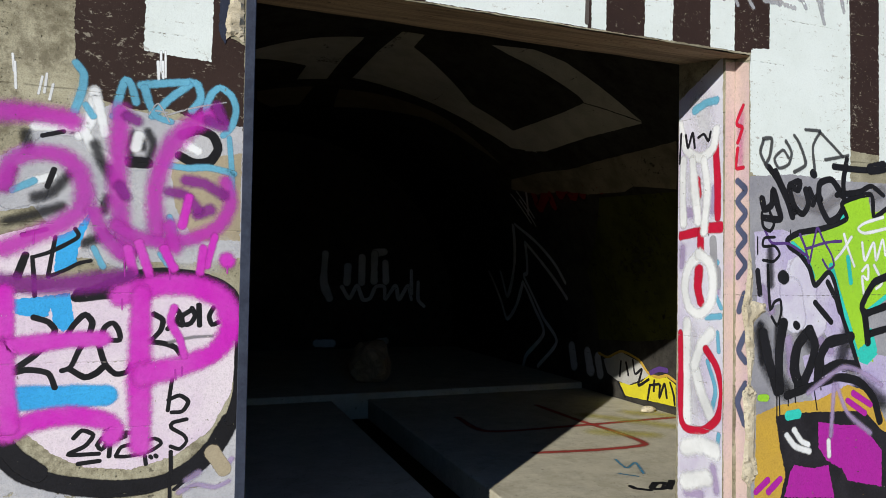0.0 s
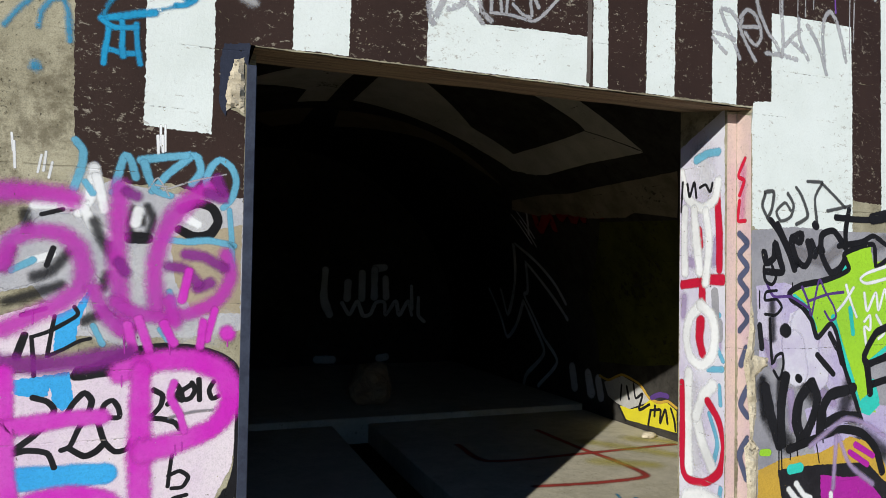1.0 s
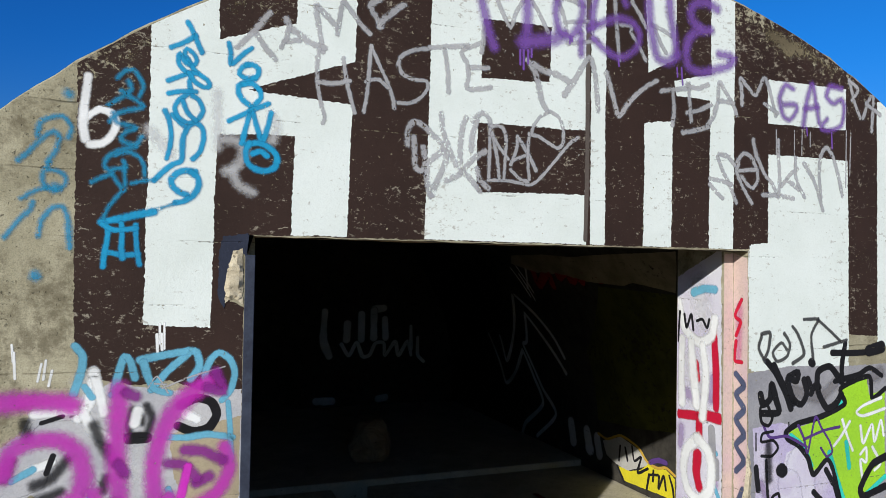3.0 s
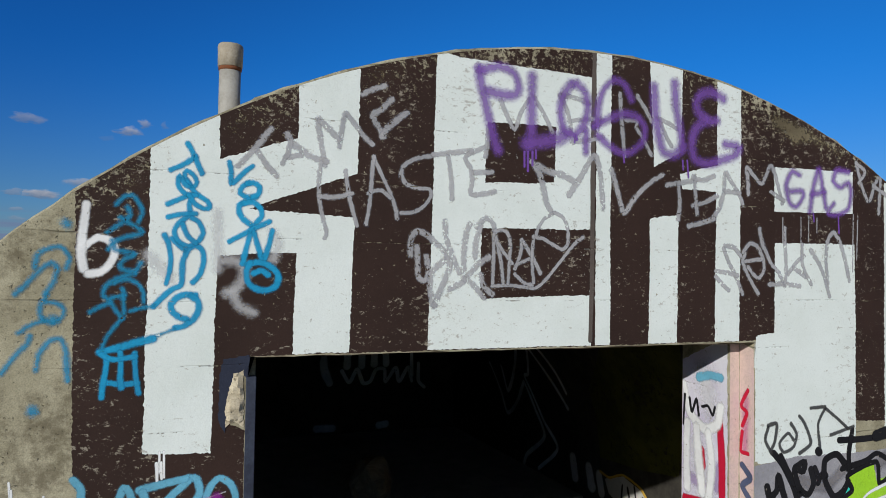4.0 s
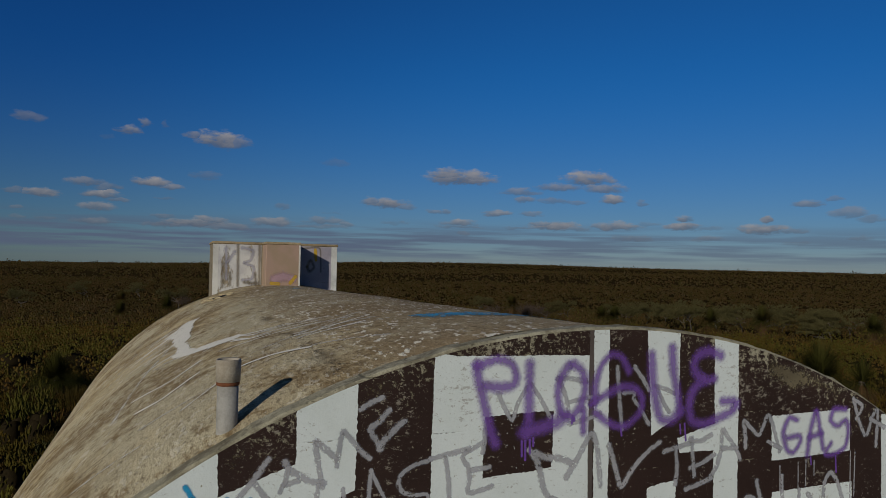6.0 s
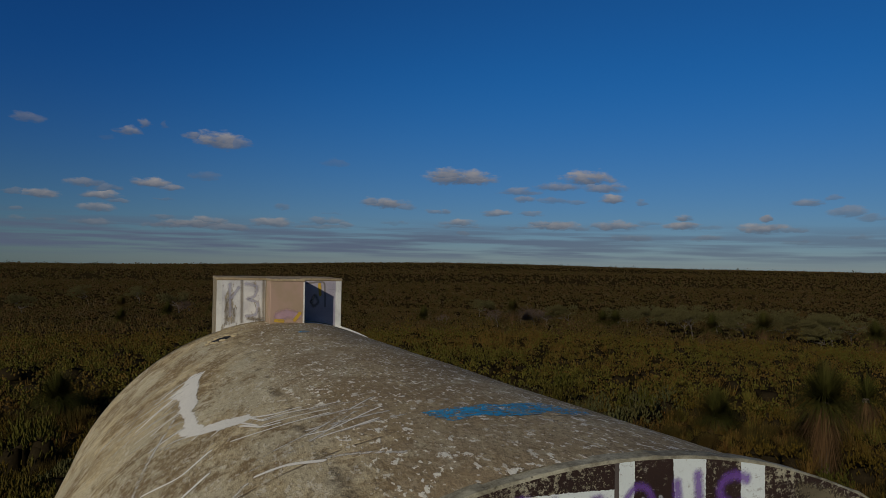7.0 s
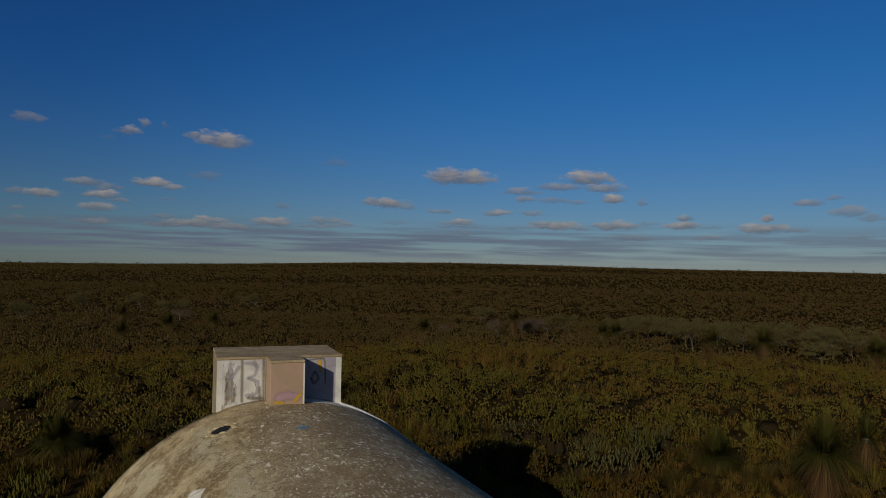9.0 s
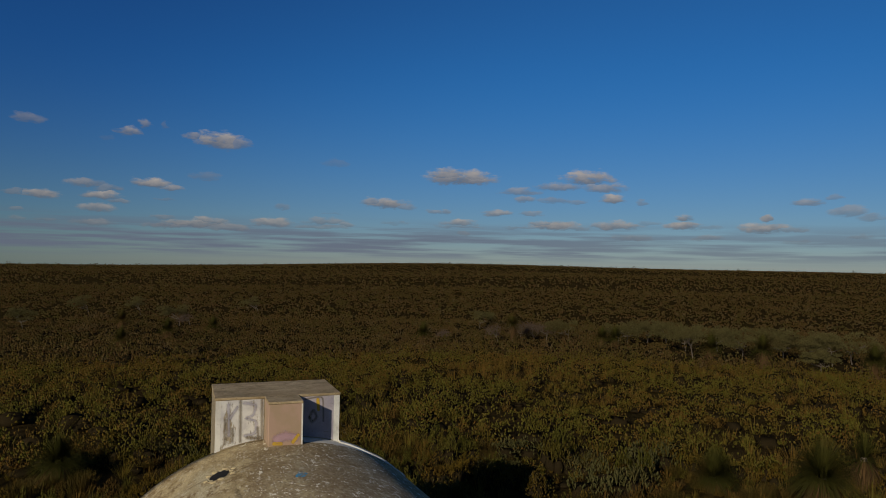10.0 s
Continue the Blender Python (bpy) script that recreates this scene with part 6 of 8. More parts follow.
paint("X338", "s", "whitespray", 0.074, "white sprayed letter",
      "0.525,3.138 0.533,2.920 0.519,2.695 | 0.432,3.126 0.407,2.908 0.371,2.703 | 0.321,3.111 0.287,2.915 0.316,2.632")
paint("X338", "s", "red", 0.077, "red sprayed fill",
      "0.361,2.372 0.371,2.249 0.342,2.158")
paint("X338", "s", "whitespray", 0.081, "white sprayed letter",
      "0.363,2.479 0.468,2.382 0.501,2.244 0.453,2.109 0.341,2.074 0.246,2.160 0.227,2.310 0.265,2.422 0.363,2.479")
paint("X338", "s", "whitespray", 0.092, "white sprayed letter",
      "0.475,2.002 0.483,1.735 0.466,1.333 | 0.244,1.954 0.333,1.862 0.398,1.723 | 0.392,1.709 0.335,1.558 0.243,1.410")
paint("X338", "s", "red", 0.053, "red sprayed loop",
      "0.290,1.844 0.190,1.738 0.137,1.578 0.176,1.410 0.305,1.303 0.471,1.277 0.530,1.351 0.534,1.681 0.543,1.925")
paint("X338", "s", "whitespray", 0.121, "white sprayed patch",
      "0.486,1.142 0.331,1.196 0.184,1.188 | 0.483,0.909 0.275,0.993")
paint("X338", "s", "blackpaint", 0.020, "black sprayed tag",
      "0.551,3.331 0.566,3.124 | 0.504,3.315 0.479,3.223 0.435,3.319 0.411,3.213 | 0.378,3.278 0.323,3.292 0.280,3.238 0.259,3.296")
paint("Y013", "p", "pinkbeige", 0.000, "pinkish beige paint",
      "3.365,3.728 3.459,3.739 3.493,0.845 3.391,0.856")
paint("X346", "p", "pinkbeige", 0.000, "pinkish beige paint",
      "0.131,3.740 0.010,3.707 -0.041,0.906 0.095,0.861")
paint("X346", "s", "hotpink", 0.068, "pink sprayed haze",
      "0.074,3.392 0.081,3.062")
paint("X346", "s", "red", 0.024, "red sprayed letters",
      "0.056,3.440 0.113,3.333 0.064,3.295 0.102,3.205 | 0.102,3.168 0.115,3.044 0.052,3.037")
paint("X346", "s", "slate", 0.043, "slate blue zigzag",
      "0.100,2.954 0.032,2.889 0.098,2.821 0.030,2.737 0.097,2.660 0.029,2.577 0.096,2.495 0.028,2.411 0.094,2.330")
paint("X346", "s", "slate", 0.047, "slate blue strokes",
      "0.035,2.223 0.082,2.112 | 0.024,1.972 0.080,1.858 0.022,1.793 | 0.021,1.651 0.087,1.530 0.028,1.399")
paint("G", "s", "redfloor", 0.108, "red sprayed lines",
      "3.59,3.03 4.31,2.94 4.94,2.99 4.96,3.57 4.86,4.27 4.80,5.24 | 3.43,4.82 3.51,4.03 4.74,3.99 6.17,4.03")
paint("G", "s", "yellowmist", 0.360, "yellow sprayed dust",
      "5.14,4.47 5.52,4.01 5.81,3.61 | 4.76,3.63 5.27,3.34 | 5.83,4.44 6.24,4.14")
paint("G", "s", "blackpaint", 0.060, "black sprayed letters",
      "3.89,1.79 3.89,1.73 3.98,1.65 | 4.16,1.80 4.03,1.68 4.13,1.65 4.25,1.77 4.16,1.80 | 4.35,1.81 4.18,1.63")
paint("G", "s", "azurethin", 0.048, "faint blue scribble",
      "4.26,2.56 4.19,2.28 4.39,2.41 4.24,2.08 | 4.01,2.15 4.13,2.02")
paint("C", "p", "dimwhite", 0.000, "white painted band, toned down for the dim vault",
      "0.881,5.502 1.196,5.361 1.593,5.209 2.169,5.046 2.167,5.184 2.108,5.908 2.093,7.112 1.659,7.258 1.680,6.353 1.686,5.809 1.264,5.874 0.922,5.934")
paint("C", "p", "dimwhite", 0.000, "white painted band, toned down for the dim vault",
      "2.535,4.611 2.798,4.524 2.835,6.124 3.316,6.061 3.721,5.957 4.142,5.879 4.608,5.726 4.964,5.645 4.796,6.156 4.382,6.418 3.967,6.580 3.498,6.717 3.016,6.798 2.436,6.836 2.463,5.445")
paint("C", "p", "dimwhite", 0.000, "white painted band, toned down for the dim vault",
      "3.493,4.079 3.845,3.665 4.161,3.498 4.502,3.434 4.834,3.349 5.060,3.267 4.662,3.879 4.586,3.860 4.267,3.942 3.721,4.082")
paint("C", "p", "dimwhite", 0.000, "white painted band, toned down for the dim vault",
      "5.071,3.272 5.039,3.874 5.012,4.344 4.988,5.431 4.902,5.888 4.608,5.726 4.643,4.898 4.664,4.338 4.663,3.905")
paint("C", "p", "dimtan", 0.000, "tan painted band, toned down for the dim vault",
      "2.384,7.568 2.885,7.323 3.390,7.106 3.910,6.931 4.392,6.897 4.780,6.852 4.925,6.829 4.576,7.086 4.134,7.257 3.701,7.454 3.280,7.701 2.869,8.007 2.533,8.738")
paint("C", "p", "dimtan", 0.000, "tan painted band, toned down for the dim vault",
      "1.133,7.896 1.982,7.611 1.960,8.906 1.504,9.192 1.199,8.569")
paint("X64", "p", "dimband", 0.000, "tan painted band, toned down for the dim vault",
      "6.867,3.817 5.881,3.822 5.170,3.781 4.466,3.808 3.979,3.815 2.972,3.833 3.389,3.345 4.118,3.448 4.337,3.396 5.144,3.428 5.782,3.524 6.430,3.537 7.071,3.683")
paint("X64", "p", "dimyellow", 0.000, "yellow-green painted wall, toned down for the dim vault",
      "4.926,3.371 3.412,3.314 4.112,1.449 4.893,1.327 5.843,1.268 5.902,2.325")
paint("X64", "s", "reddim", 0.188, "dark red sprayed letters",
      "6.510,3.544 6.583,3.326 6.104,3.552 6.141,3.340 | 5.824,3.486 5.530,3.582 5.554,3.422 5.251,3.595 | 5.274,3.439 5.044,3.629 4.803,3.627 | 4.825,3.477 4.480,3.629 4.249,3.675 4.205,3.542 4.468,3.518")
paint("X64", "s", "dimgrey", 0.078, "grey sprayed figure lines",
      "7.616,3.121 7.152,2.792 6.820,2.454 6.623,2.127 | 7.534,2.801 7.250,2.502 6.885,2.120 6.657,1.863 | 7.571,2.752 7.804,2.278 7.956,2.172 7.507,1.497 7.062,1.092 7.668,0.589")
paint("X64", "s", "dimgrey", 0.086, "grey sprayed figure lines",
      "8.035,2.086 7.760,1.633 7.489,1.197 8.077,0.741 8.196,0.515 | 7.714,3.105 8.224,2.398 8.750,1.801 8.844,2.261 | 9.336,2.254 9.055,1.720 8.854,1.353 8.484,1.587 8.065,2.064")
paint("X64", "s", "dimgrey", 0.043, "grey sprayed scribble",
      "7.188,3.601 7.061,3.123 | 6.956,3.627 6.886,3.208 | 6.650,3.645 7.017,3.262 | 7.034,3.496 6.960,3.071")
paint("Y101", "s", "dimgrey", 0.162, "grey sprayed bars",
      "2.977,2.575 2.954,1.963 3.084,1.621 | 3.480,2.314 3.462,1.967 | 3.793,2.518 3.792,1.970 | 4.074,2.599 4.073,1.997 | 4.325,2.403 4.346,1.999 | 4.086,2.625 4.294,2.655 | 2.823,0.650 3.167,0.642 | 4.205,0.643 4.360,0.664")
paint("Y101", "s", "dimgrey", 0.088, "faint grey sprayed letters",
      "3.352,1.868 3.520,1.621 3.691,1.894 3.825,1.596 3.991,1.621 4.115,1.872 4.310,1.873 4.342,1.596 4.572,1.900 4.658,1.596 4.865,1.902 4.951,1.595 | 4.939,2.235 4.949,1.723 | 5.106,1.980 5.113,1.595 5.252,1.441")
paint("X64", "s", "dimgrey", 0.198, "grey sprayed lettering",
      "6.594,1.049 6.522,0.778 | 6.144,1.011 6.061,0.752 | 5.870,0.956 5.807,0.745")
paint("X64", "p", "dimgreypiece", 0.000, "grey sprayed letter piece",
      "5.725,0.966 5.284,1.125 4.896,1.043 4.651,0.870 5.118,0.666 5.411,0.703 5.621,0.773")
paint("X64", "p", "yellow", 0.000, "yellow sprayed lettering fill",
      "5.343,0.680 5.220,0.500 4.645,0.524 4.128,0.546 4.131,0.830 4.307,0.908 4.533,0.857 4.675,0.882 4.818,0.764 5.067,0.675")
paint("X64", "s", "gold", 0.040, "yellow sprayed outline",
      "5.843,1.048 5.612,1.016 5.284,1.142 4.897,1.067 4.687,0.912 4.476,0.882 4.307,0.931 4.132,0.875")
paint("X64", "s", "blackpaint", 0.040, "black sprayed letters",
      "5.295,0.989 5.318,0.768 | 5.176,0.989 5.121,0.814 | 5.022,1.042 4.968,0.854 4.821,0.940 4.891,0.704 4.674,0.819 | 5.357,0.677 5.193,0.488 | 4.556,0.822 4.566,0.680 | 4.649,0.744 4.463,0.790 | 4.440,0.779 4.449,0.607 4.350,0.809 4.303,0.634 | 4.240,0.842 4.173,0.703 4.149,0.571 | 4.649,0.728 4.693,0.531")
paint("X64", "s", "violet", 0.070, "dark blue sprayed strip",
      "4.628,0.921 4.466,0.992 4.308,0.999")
paint("T", "p", "roofwhite", 0.000, "spilt white paint",
      "0.28,7.06 0.23,6.87 0.17,6.36 0.17,5.95 0.13,5.67 0.14,5.08 0.08,4.84 0.12,4.13 0.17,3.83 0.35,3.69 0.54,3.47 0.61,3.23 0.47,3.23 0.29,3.40 0.03,3.73 -0.05,4.08 -0.00,4.47 -0.07,5.49 -0.05,5.85 -0.19,6.45 -0.03,6.76 0.10,7.23")
paint("T", "s", "rooffaint", 0.049, "thin white paint runs",
      "0.25,7.06 -0.03,7.01 -0.35,6.91 | -0.05,5.85 -0.23,5.65 -0.40,5.43 | -0.02,4.21 -0.15,4.22 -0.28,4.17 | 0.64,2.97 0.99,2.74 1.35,2.59 | 0.77,2.55 1.07,2.40 1.39,2.33 | 0.88,2.12 1.17,2.04 1.49,2.02 | 1.07,1.81 1.38,1.82 1.56,1.80 | 0.00,3.82 -0.10,3.91 -0.20,3.94")
paint("T", "s", "roofwhite", 0.049, "white paint streaks",
      "-0.08,6.25 -0.23,6.11 -0.41,5.87 | 0.08,7.04 -0.12,6.91 -0.34,6.68 | -0.12,6.18 -0.32,5.93 -0.52,5.74")
paint("T", "s", "roofwhite", 0.033, "white paint streaks",
      "-0.04,5.15 -0.18,5.04 -0.33,4.86 | -0.03,4.18 -0.18,4.18 -0.32,4.14 | 0.57,3.26 0.74,3.04 0.93,2.95 | 0.46,3.16 0.61,2.77 0.74,2.66")
paint("T", "s", "roofwhite", 0.022, "white paint splashes",
      "-0.04,6.66 -0.16,6.63 | -0.09,6.55 -0.24,6.43 | -0.06,5.97 -0.21,5.92 | -0.02,5.09 -0.11,5.05 | -0.04,4.25 -0.12,4.21 | 0.16,7.22 0.04,7.17 | 0.16,3.69 0.06,3.56 | 0.30,3.41 0.22,3.32 | 0.47,3.26 0.58,2.89 | 0.55,3.27 0.64,2.97")
paint("T", "s", "roofwhite", 0.040, "white paint streaks",
      "-0.33,2.83 -0.05,2.63 0.19,2.84")
paint("T", "s", "rooffaint", 0.036, "thin white paint runs",
      "0.43,1.74 0.73,1.75 1.01,1.94 1.37,2.35 | 0.50,1.91 0.94,2.06 1.53,2.61 | 0.31,1.38 0.07,1.35 -0.20,1.39")
paint("T", "p", "roofblue", 0.000, "worn blue sprayed patch",
      "1.69,1.76 1.73,1.52 1.78,1.38 1.94,1.38 2.07,1.46 2.17,1.33 2.43,1.34 2.70,1.48 2.80,1.39 3.05,1.51 3.16,1.71 2.96,1.82 2.79,1.94 2.56,1.86 2.36,1.77 2.27,1.86 2.11,1.77 1.98,1.80")
paint("T", "s", "roofwhite", 0.047, "white paint streaks",
      "-0.269,2.152 -0.090,2.032 0.153,2.225 | 0.449,1.578 0.639,1.502 0.846,1.292")
paint("T", "s", "rooffaint", 0.042, "thin white paint runs",
      "-0.593,0.999 -0.366,0.938 -0.182,0.870 | 0.883,1.326 1.082,1.164 1.289,0.925 | -0.107,4.903 -0.332,3.697 -0.464,2.443 | 0.377,1.521 0.224,1.343 0.051,1.157")
paint("T", "p", "roofblue", 0.000, "small blue sprayed mark",
      "1.80,8.70 1.95,8.62 2.04,8.86 1.93,9.02")
paint("T", "s", "rooffaint", 0.047, "thin white paint runs",
      "0.035,6.659 -0.314,6.713 -0.658,6.803 -0.973,6.620 | -0.037,6.344 -0.374,6.435 -0.710,6.562 -1.019,6.560 | -0.104,5.844 -0.426,6.033 -0.738,6.034 | -0.115,5.388 -0.467,5.527 -0.730,5.431 | -0.045,4.594 -0.321,4.667 -0.518,4.721 | 0.024,3.647 -0.168,3.822 | -0.030,7.794 -0.263,7.807 -0.557,7.939 | -0.092,6.931 -0.460,6.954 -0.775,7.040")
paint("T", "s", "roofwhite", 0.026, "white paint streaks",
      "0.597,3.040 0.823,2.908 0.998,2.787 1.255,2.708 | 0.618,2.810 0.882,2.672 1.129,2.559 | 0.358,2.782 0.596,2.621 0.855,2.506 1.103,2.436 | 0.856,1.995 1.015,1.936 1.214,2.034 1.494,2.210 | 0.923,1.818 1.163,1.827 1.377,1.869 | 0.032,6.413 -0.268,6.455 -0.523,6.507 | -0.012,6.059 -0.298,6.018 -0.550,6.004 | -0.067,5.004 -0.322,5.082 -0.504,5.080")

# ---- things on the roof ----


def columns(bm, x0, x1, y0, y1, top, n=12, sink=0.02):
    """A block whose underside follows the curve of the roof."""
    xs = [x0 + (x1 - x0) * i / n for i in range(n + 1)]
    rows = []
    for x in xs:
        lo = min(roof_z(x, min(y, BACK)) for y in (y0, y1)) - sink
        rows.append([bm.verts.new(p) for p in ((x, y0, lo), (x, y1, lo), (x, y1, top), (x, y0, top))])
    for a, b in zip(rows, rows[1:]):
        for j in range(4):
            k = (j + 1) % 4
            bm.faces.new((a[j], b[j], b[k], a[k]))
    bm.faces.new(rows[0])
    bm.faces.new(rows[-1][::-1])
    bmesh.ops.recalc_face_normals(bm, faces=bm.faces)


def vent_box():
    """The rear ventilator: a concrete shaft with a block standing out of its front, under one roof slab."""
    top = 6.205
    x0, x1, y0, y1 = 0.60, 3.205, 11.64, 13.40
    m0, m1, my = 1.60, 2.29, 10.95
    box = new("ventilator_box")
    box.location = (1.9, 12.4, GROUND)
    tagged(box, "square concrete ventilator with faded white paint on the roof", "ventilator")
    inv = Matrix.Translation(-box.location)

    def piece(name, bm, mat, label=""):
        bmesh.ops.transform(bm, matrix=inv, verts=bm.verts)
        return part(name, bm, mat, box, label)

    bm = bmesh.new()
    columns(bm, x0, x1, y0, BACK + 0.01, top - 0.055, sink=0.25)
    block(bm, x0, x1, BACK + 0.01, y1, -0.3, top - 0.055)
    piece("body", bm, M_BOX)
    bm = bmesh.new()
    columns(bm, m0, m1, my, y0 - 0.004, top - 0.055)
    bmesh.ops.bevel(bm, geom=[e for e in bm.edges if e.calc_length() > 0.4], offset=0.012, segments=1, affect="EDGES")
    piece("projecting_block", bm, M_TANPINK, "tan and pink painted block")
    bm = bmesh.new()
    xs = [x0 - 0.015 + (x1 - x0 + 0.03) * i / 24 for i in range(25)]
    block(bm, x0 - 0.015, x1 + 0.015, y0 - 0.012, y1 + 0.02, top - 0.052, top)
    block(bm, m0 - 0.012, m1 + 0.012, my - 0.012, y0 - 0.014, top - 0.052, top)
    bmesh.ops.bevel(bm, geom=bm.edges[:], offset=0.01, segments=1, affect="EDGES")
    bmesh.ops.subdivide_edges(bm, edges=[e for e in bm.edges if e.calc_length() > 0.5], cuts=14, use_grid_fill=True)
    rough_up(bm, 0.006, 7)
    piece("top_slab", bm, M_SLAB, "lichen-stained slab")
    # right panel darkened for the block's shadow; right edge strip is its sunlit end
    for a0, a1, z0, mat, label in ((x0 + 0.10, m0 - 0.02, 0.02, "rubbed", "worn white and lilac paint"), (x0 + 0.004, x0 + 0.11, 0.0, "litwhite", "white edge strip, the right one for the wall's sunlit end"), (x1 - 0.13, x1 - 0.004, 0.0, "litwhite", "white edge strip, the right one for the wall's sunlit end"), (m1 + 0.02, x1 - 0.12, 0.03, "rubbed_shaded", "lilac and white paint darkened for the block's shade")):
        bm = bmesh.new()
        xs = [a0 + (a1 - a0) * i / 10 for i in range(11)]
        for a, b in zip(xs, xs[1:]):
            q = [(x, y0 - 0.0012 * (2 + (mat == "litwhite")), z) for x, z in ((a, roof_z(a, y0) + z0), (b, roof_z(b, y0) + z0), (b, top - 0.058), (a, top - 0.058))]
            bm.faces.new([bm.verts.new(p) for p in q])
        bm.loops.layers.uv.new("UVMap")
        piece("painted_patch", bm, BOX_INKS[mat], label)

    def scrawl(lines, width, ink, label, y):
        for line in lines.split("|"):
            ob = paint("box", "s", ink, width, label, line)
            for v in ob.data.vertices:
                v.co = Vector((v.co.x, y + v.co.y, v.co.z)) - box.location
            ob.parent = box

    scrawl("1.18,6.08 1.40,6.02 1.36,5.82 1.22,5.76 1.42,5.68 1.40,5.44 1.20,5.40 | 0.86,6.06 0.88,5.42 | 0.90,5.78 1.04,6.0", 0.085, "lilac", "lilac sprayed letters", y0 - 0.004)
    scrawl("1.10,6.14 1.11,5.28 | 1.54,6.14 1.55,5.26 | 0.80,5.75 0.80,5.25 | 1.46,5.55 1.48,5.27 | 0.95,5.55 0.95,5.3 | 1.24,5.35 1.5,5.33", 0.075, "stain", "brown rain stains", y0 - 0.006)
    scrawl("2.45,6.10 2.80,6.12 2.84,5.9 2.85,5.6", 0.045, "stain", "brown sprayed outline", y0 - 0.004)
    scrawl("2.72,6.08 2.74,5.85", 0.06, "gold", "yellow sprayed stroke", y0 - 0.005)
    scrawl("2.55,5.7 2.62,5.85 2.70,5.7 2.6,5.6 2.55,5.7", 0.07, "stain", "faint sprayed ring", y0 - 0.005)
    scrawl("1.78,5.44 1.95,5.50 2.14,5.46", 0.20, "pinkblot", "pink sprayed patch", my - 0.001)
    scrawl("1.72,5.36 1.86,5.35 | 2.10,5.37 2.20,5.50", 0.075, "gold", "yellow sprayed edge", my - 0.002)
    bm = bmesh.new()
    block(bm, m1 - 0.028, m1 + 0.004, my - 0.004, my - 0.001, roof_z(m1, my), top - 0.06)
    piece("painted_edge", bm, M_WHITEEDGE, "white painted corner")
    return box


def on_box(u, v, off):
    return Vector((u, -off, v))


SURFACES["box"] = (on_box, None)
INKS["lilac"] = coat("lilac_spray", (0.46, 0.45, 0.53), soft=0.0, end=0.95, thin=0.62, chips=0.03, grain=0.14, lines=0)
INKS["stain"] = coat("brown_stain", (0.26, 0.22, 0.16), soft=0.0, end=0.98, thin=0.6, chips=0.02, grain=0.2, lines=0)
INKS["pinkblot"] = coat("pink_spray", (0.60, 0.40, 0.46), soft=0.2, end=0.95, thin=0.8)
M_SLAB = concrete("slab_concrete", (0.50, 0.40, 0.25), (0.32, 0.24, 0.14), moss=(0.22, 0.17, 0.09))
k = Nodes("tan_pink_paint")
blot = k.noise(3.0, 3, 0.5)
M_TANPINK = k.done(k.mix(k.ramp(k.noise(2.0, 3), 0.4, 0.6), (0.36, 0.265, 0.185), (0.40, 0.28, 0.215)), 0.85, 0.2)
M_WHITEEDGE = plain("white_edge_paint", (0.74, 0.73, 0.68), (0.55, 0.53, 0.47), 12)
BOX_INKS = {
    "rubbed": coat("rubbed_lilac_white", (0.66, 0.66, 0.64), chips=0.19, second=(0.46, 0.45, 0.47), streak=(1.8, 1.0, 0.5), fine=6.0, lines=0),
    # lilac lowered in tone to carry the projecting block's shade
    "rubbed_shaded": coat("shaded_lilac_paint", (0.42, 0.39, 0.44), chips=0.12, second=(0.30, 0.28, 0.33), streak=(2.0, 1.0, 0.5)),
    "litwhite": coat("white_edge_lit_paint", (0.72, 0.72, 0.68), chips=0.05),
}
vent_box()


def ring_tube(bm, radii, n=40):
    """A tube from rows of (height, radius), closed in the order given."""
    rows = [[bm.verts.new((r * math.cos(2 * math.pi * j / n), r * math.sin(2 * math.pi * j / n), z)) for j in range(n)] for z, r in radii]
    for a, b in zip(rows, rows[1:]):
        for j in range(n):
            k = (j + 1) % n
            f = bm.faces.new((a[j], a[k], b[k], b[j]))
            f.smooth = True


def vent_pipe():
    base = Vector((0.256, 0.25, 0))
    base.z = roof_z(base.x, base.y) - 0.06
    pipe = new("vent_pipe")
    pipe.location = base
    tagged(pipe, "grey cement vent pipe with a collar, standing behind the wall's rim", "pipe")
    h = 5.305 - base.z
    bm = bmesh.new()
    ring_tube(bm, [(0.0, 0.053), (h - 0.13, 0.053), (h - 0.13, 0.044), (0.02, 0.044)])
    part("shaft", bm, M_PIPE, pipe)
    bm = bmesh.new()
    ring_tube(bm, [(h - 0.115, 0.054), (h - 0.112, 0.061), (h - 0.012, 0.063), (h, 0.059), (h - 0.002, 0.050), (h - 0.12, 0.047)])
    rough_up(bm, 0.002, 30)
    part("collar", bm, M_PIPE_CAP, pipe, "pale chipped collar")
    bm = bmesh.new()
    ring_tube(bm, [(h - 0.133, 0.053), (h - 0.130, 0.0575), (h - 0.116, 0.0575), (h - 0.113, 0.053)])
    part("band", bm, M_RUST, pipe, "rusty ring under the collar")
    # a near-black disc closes the pipe and paints the shade within
    bm = bmesh.new()
    bmesh.ops.create_circle(bm, cap_ends=True, radius=0.046, segments=32)
    for v in bm.verts:
        v.co.z = h - 0.10
    part("bore", bm, M_DARK, pipe, "near-black disc standing in for the pipe's unlit bore")
    return pipe


vent_pipe()


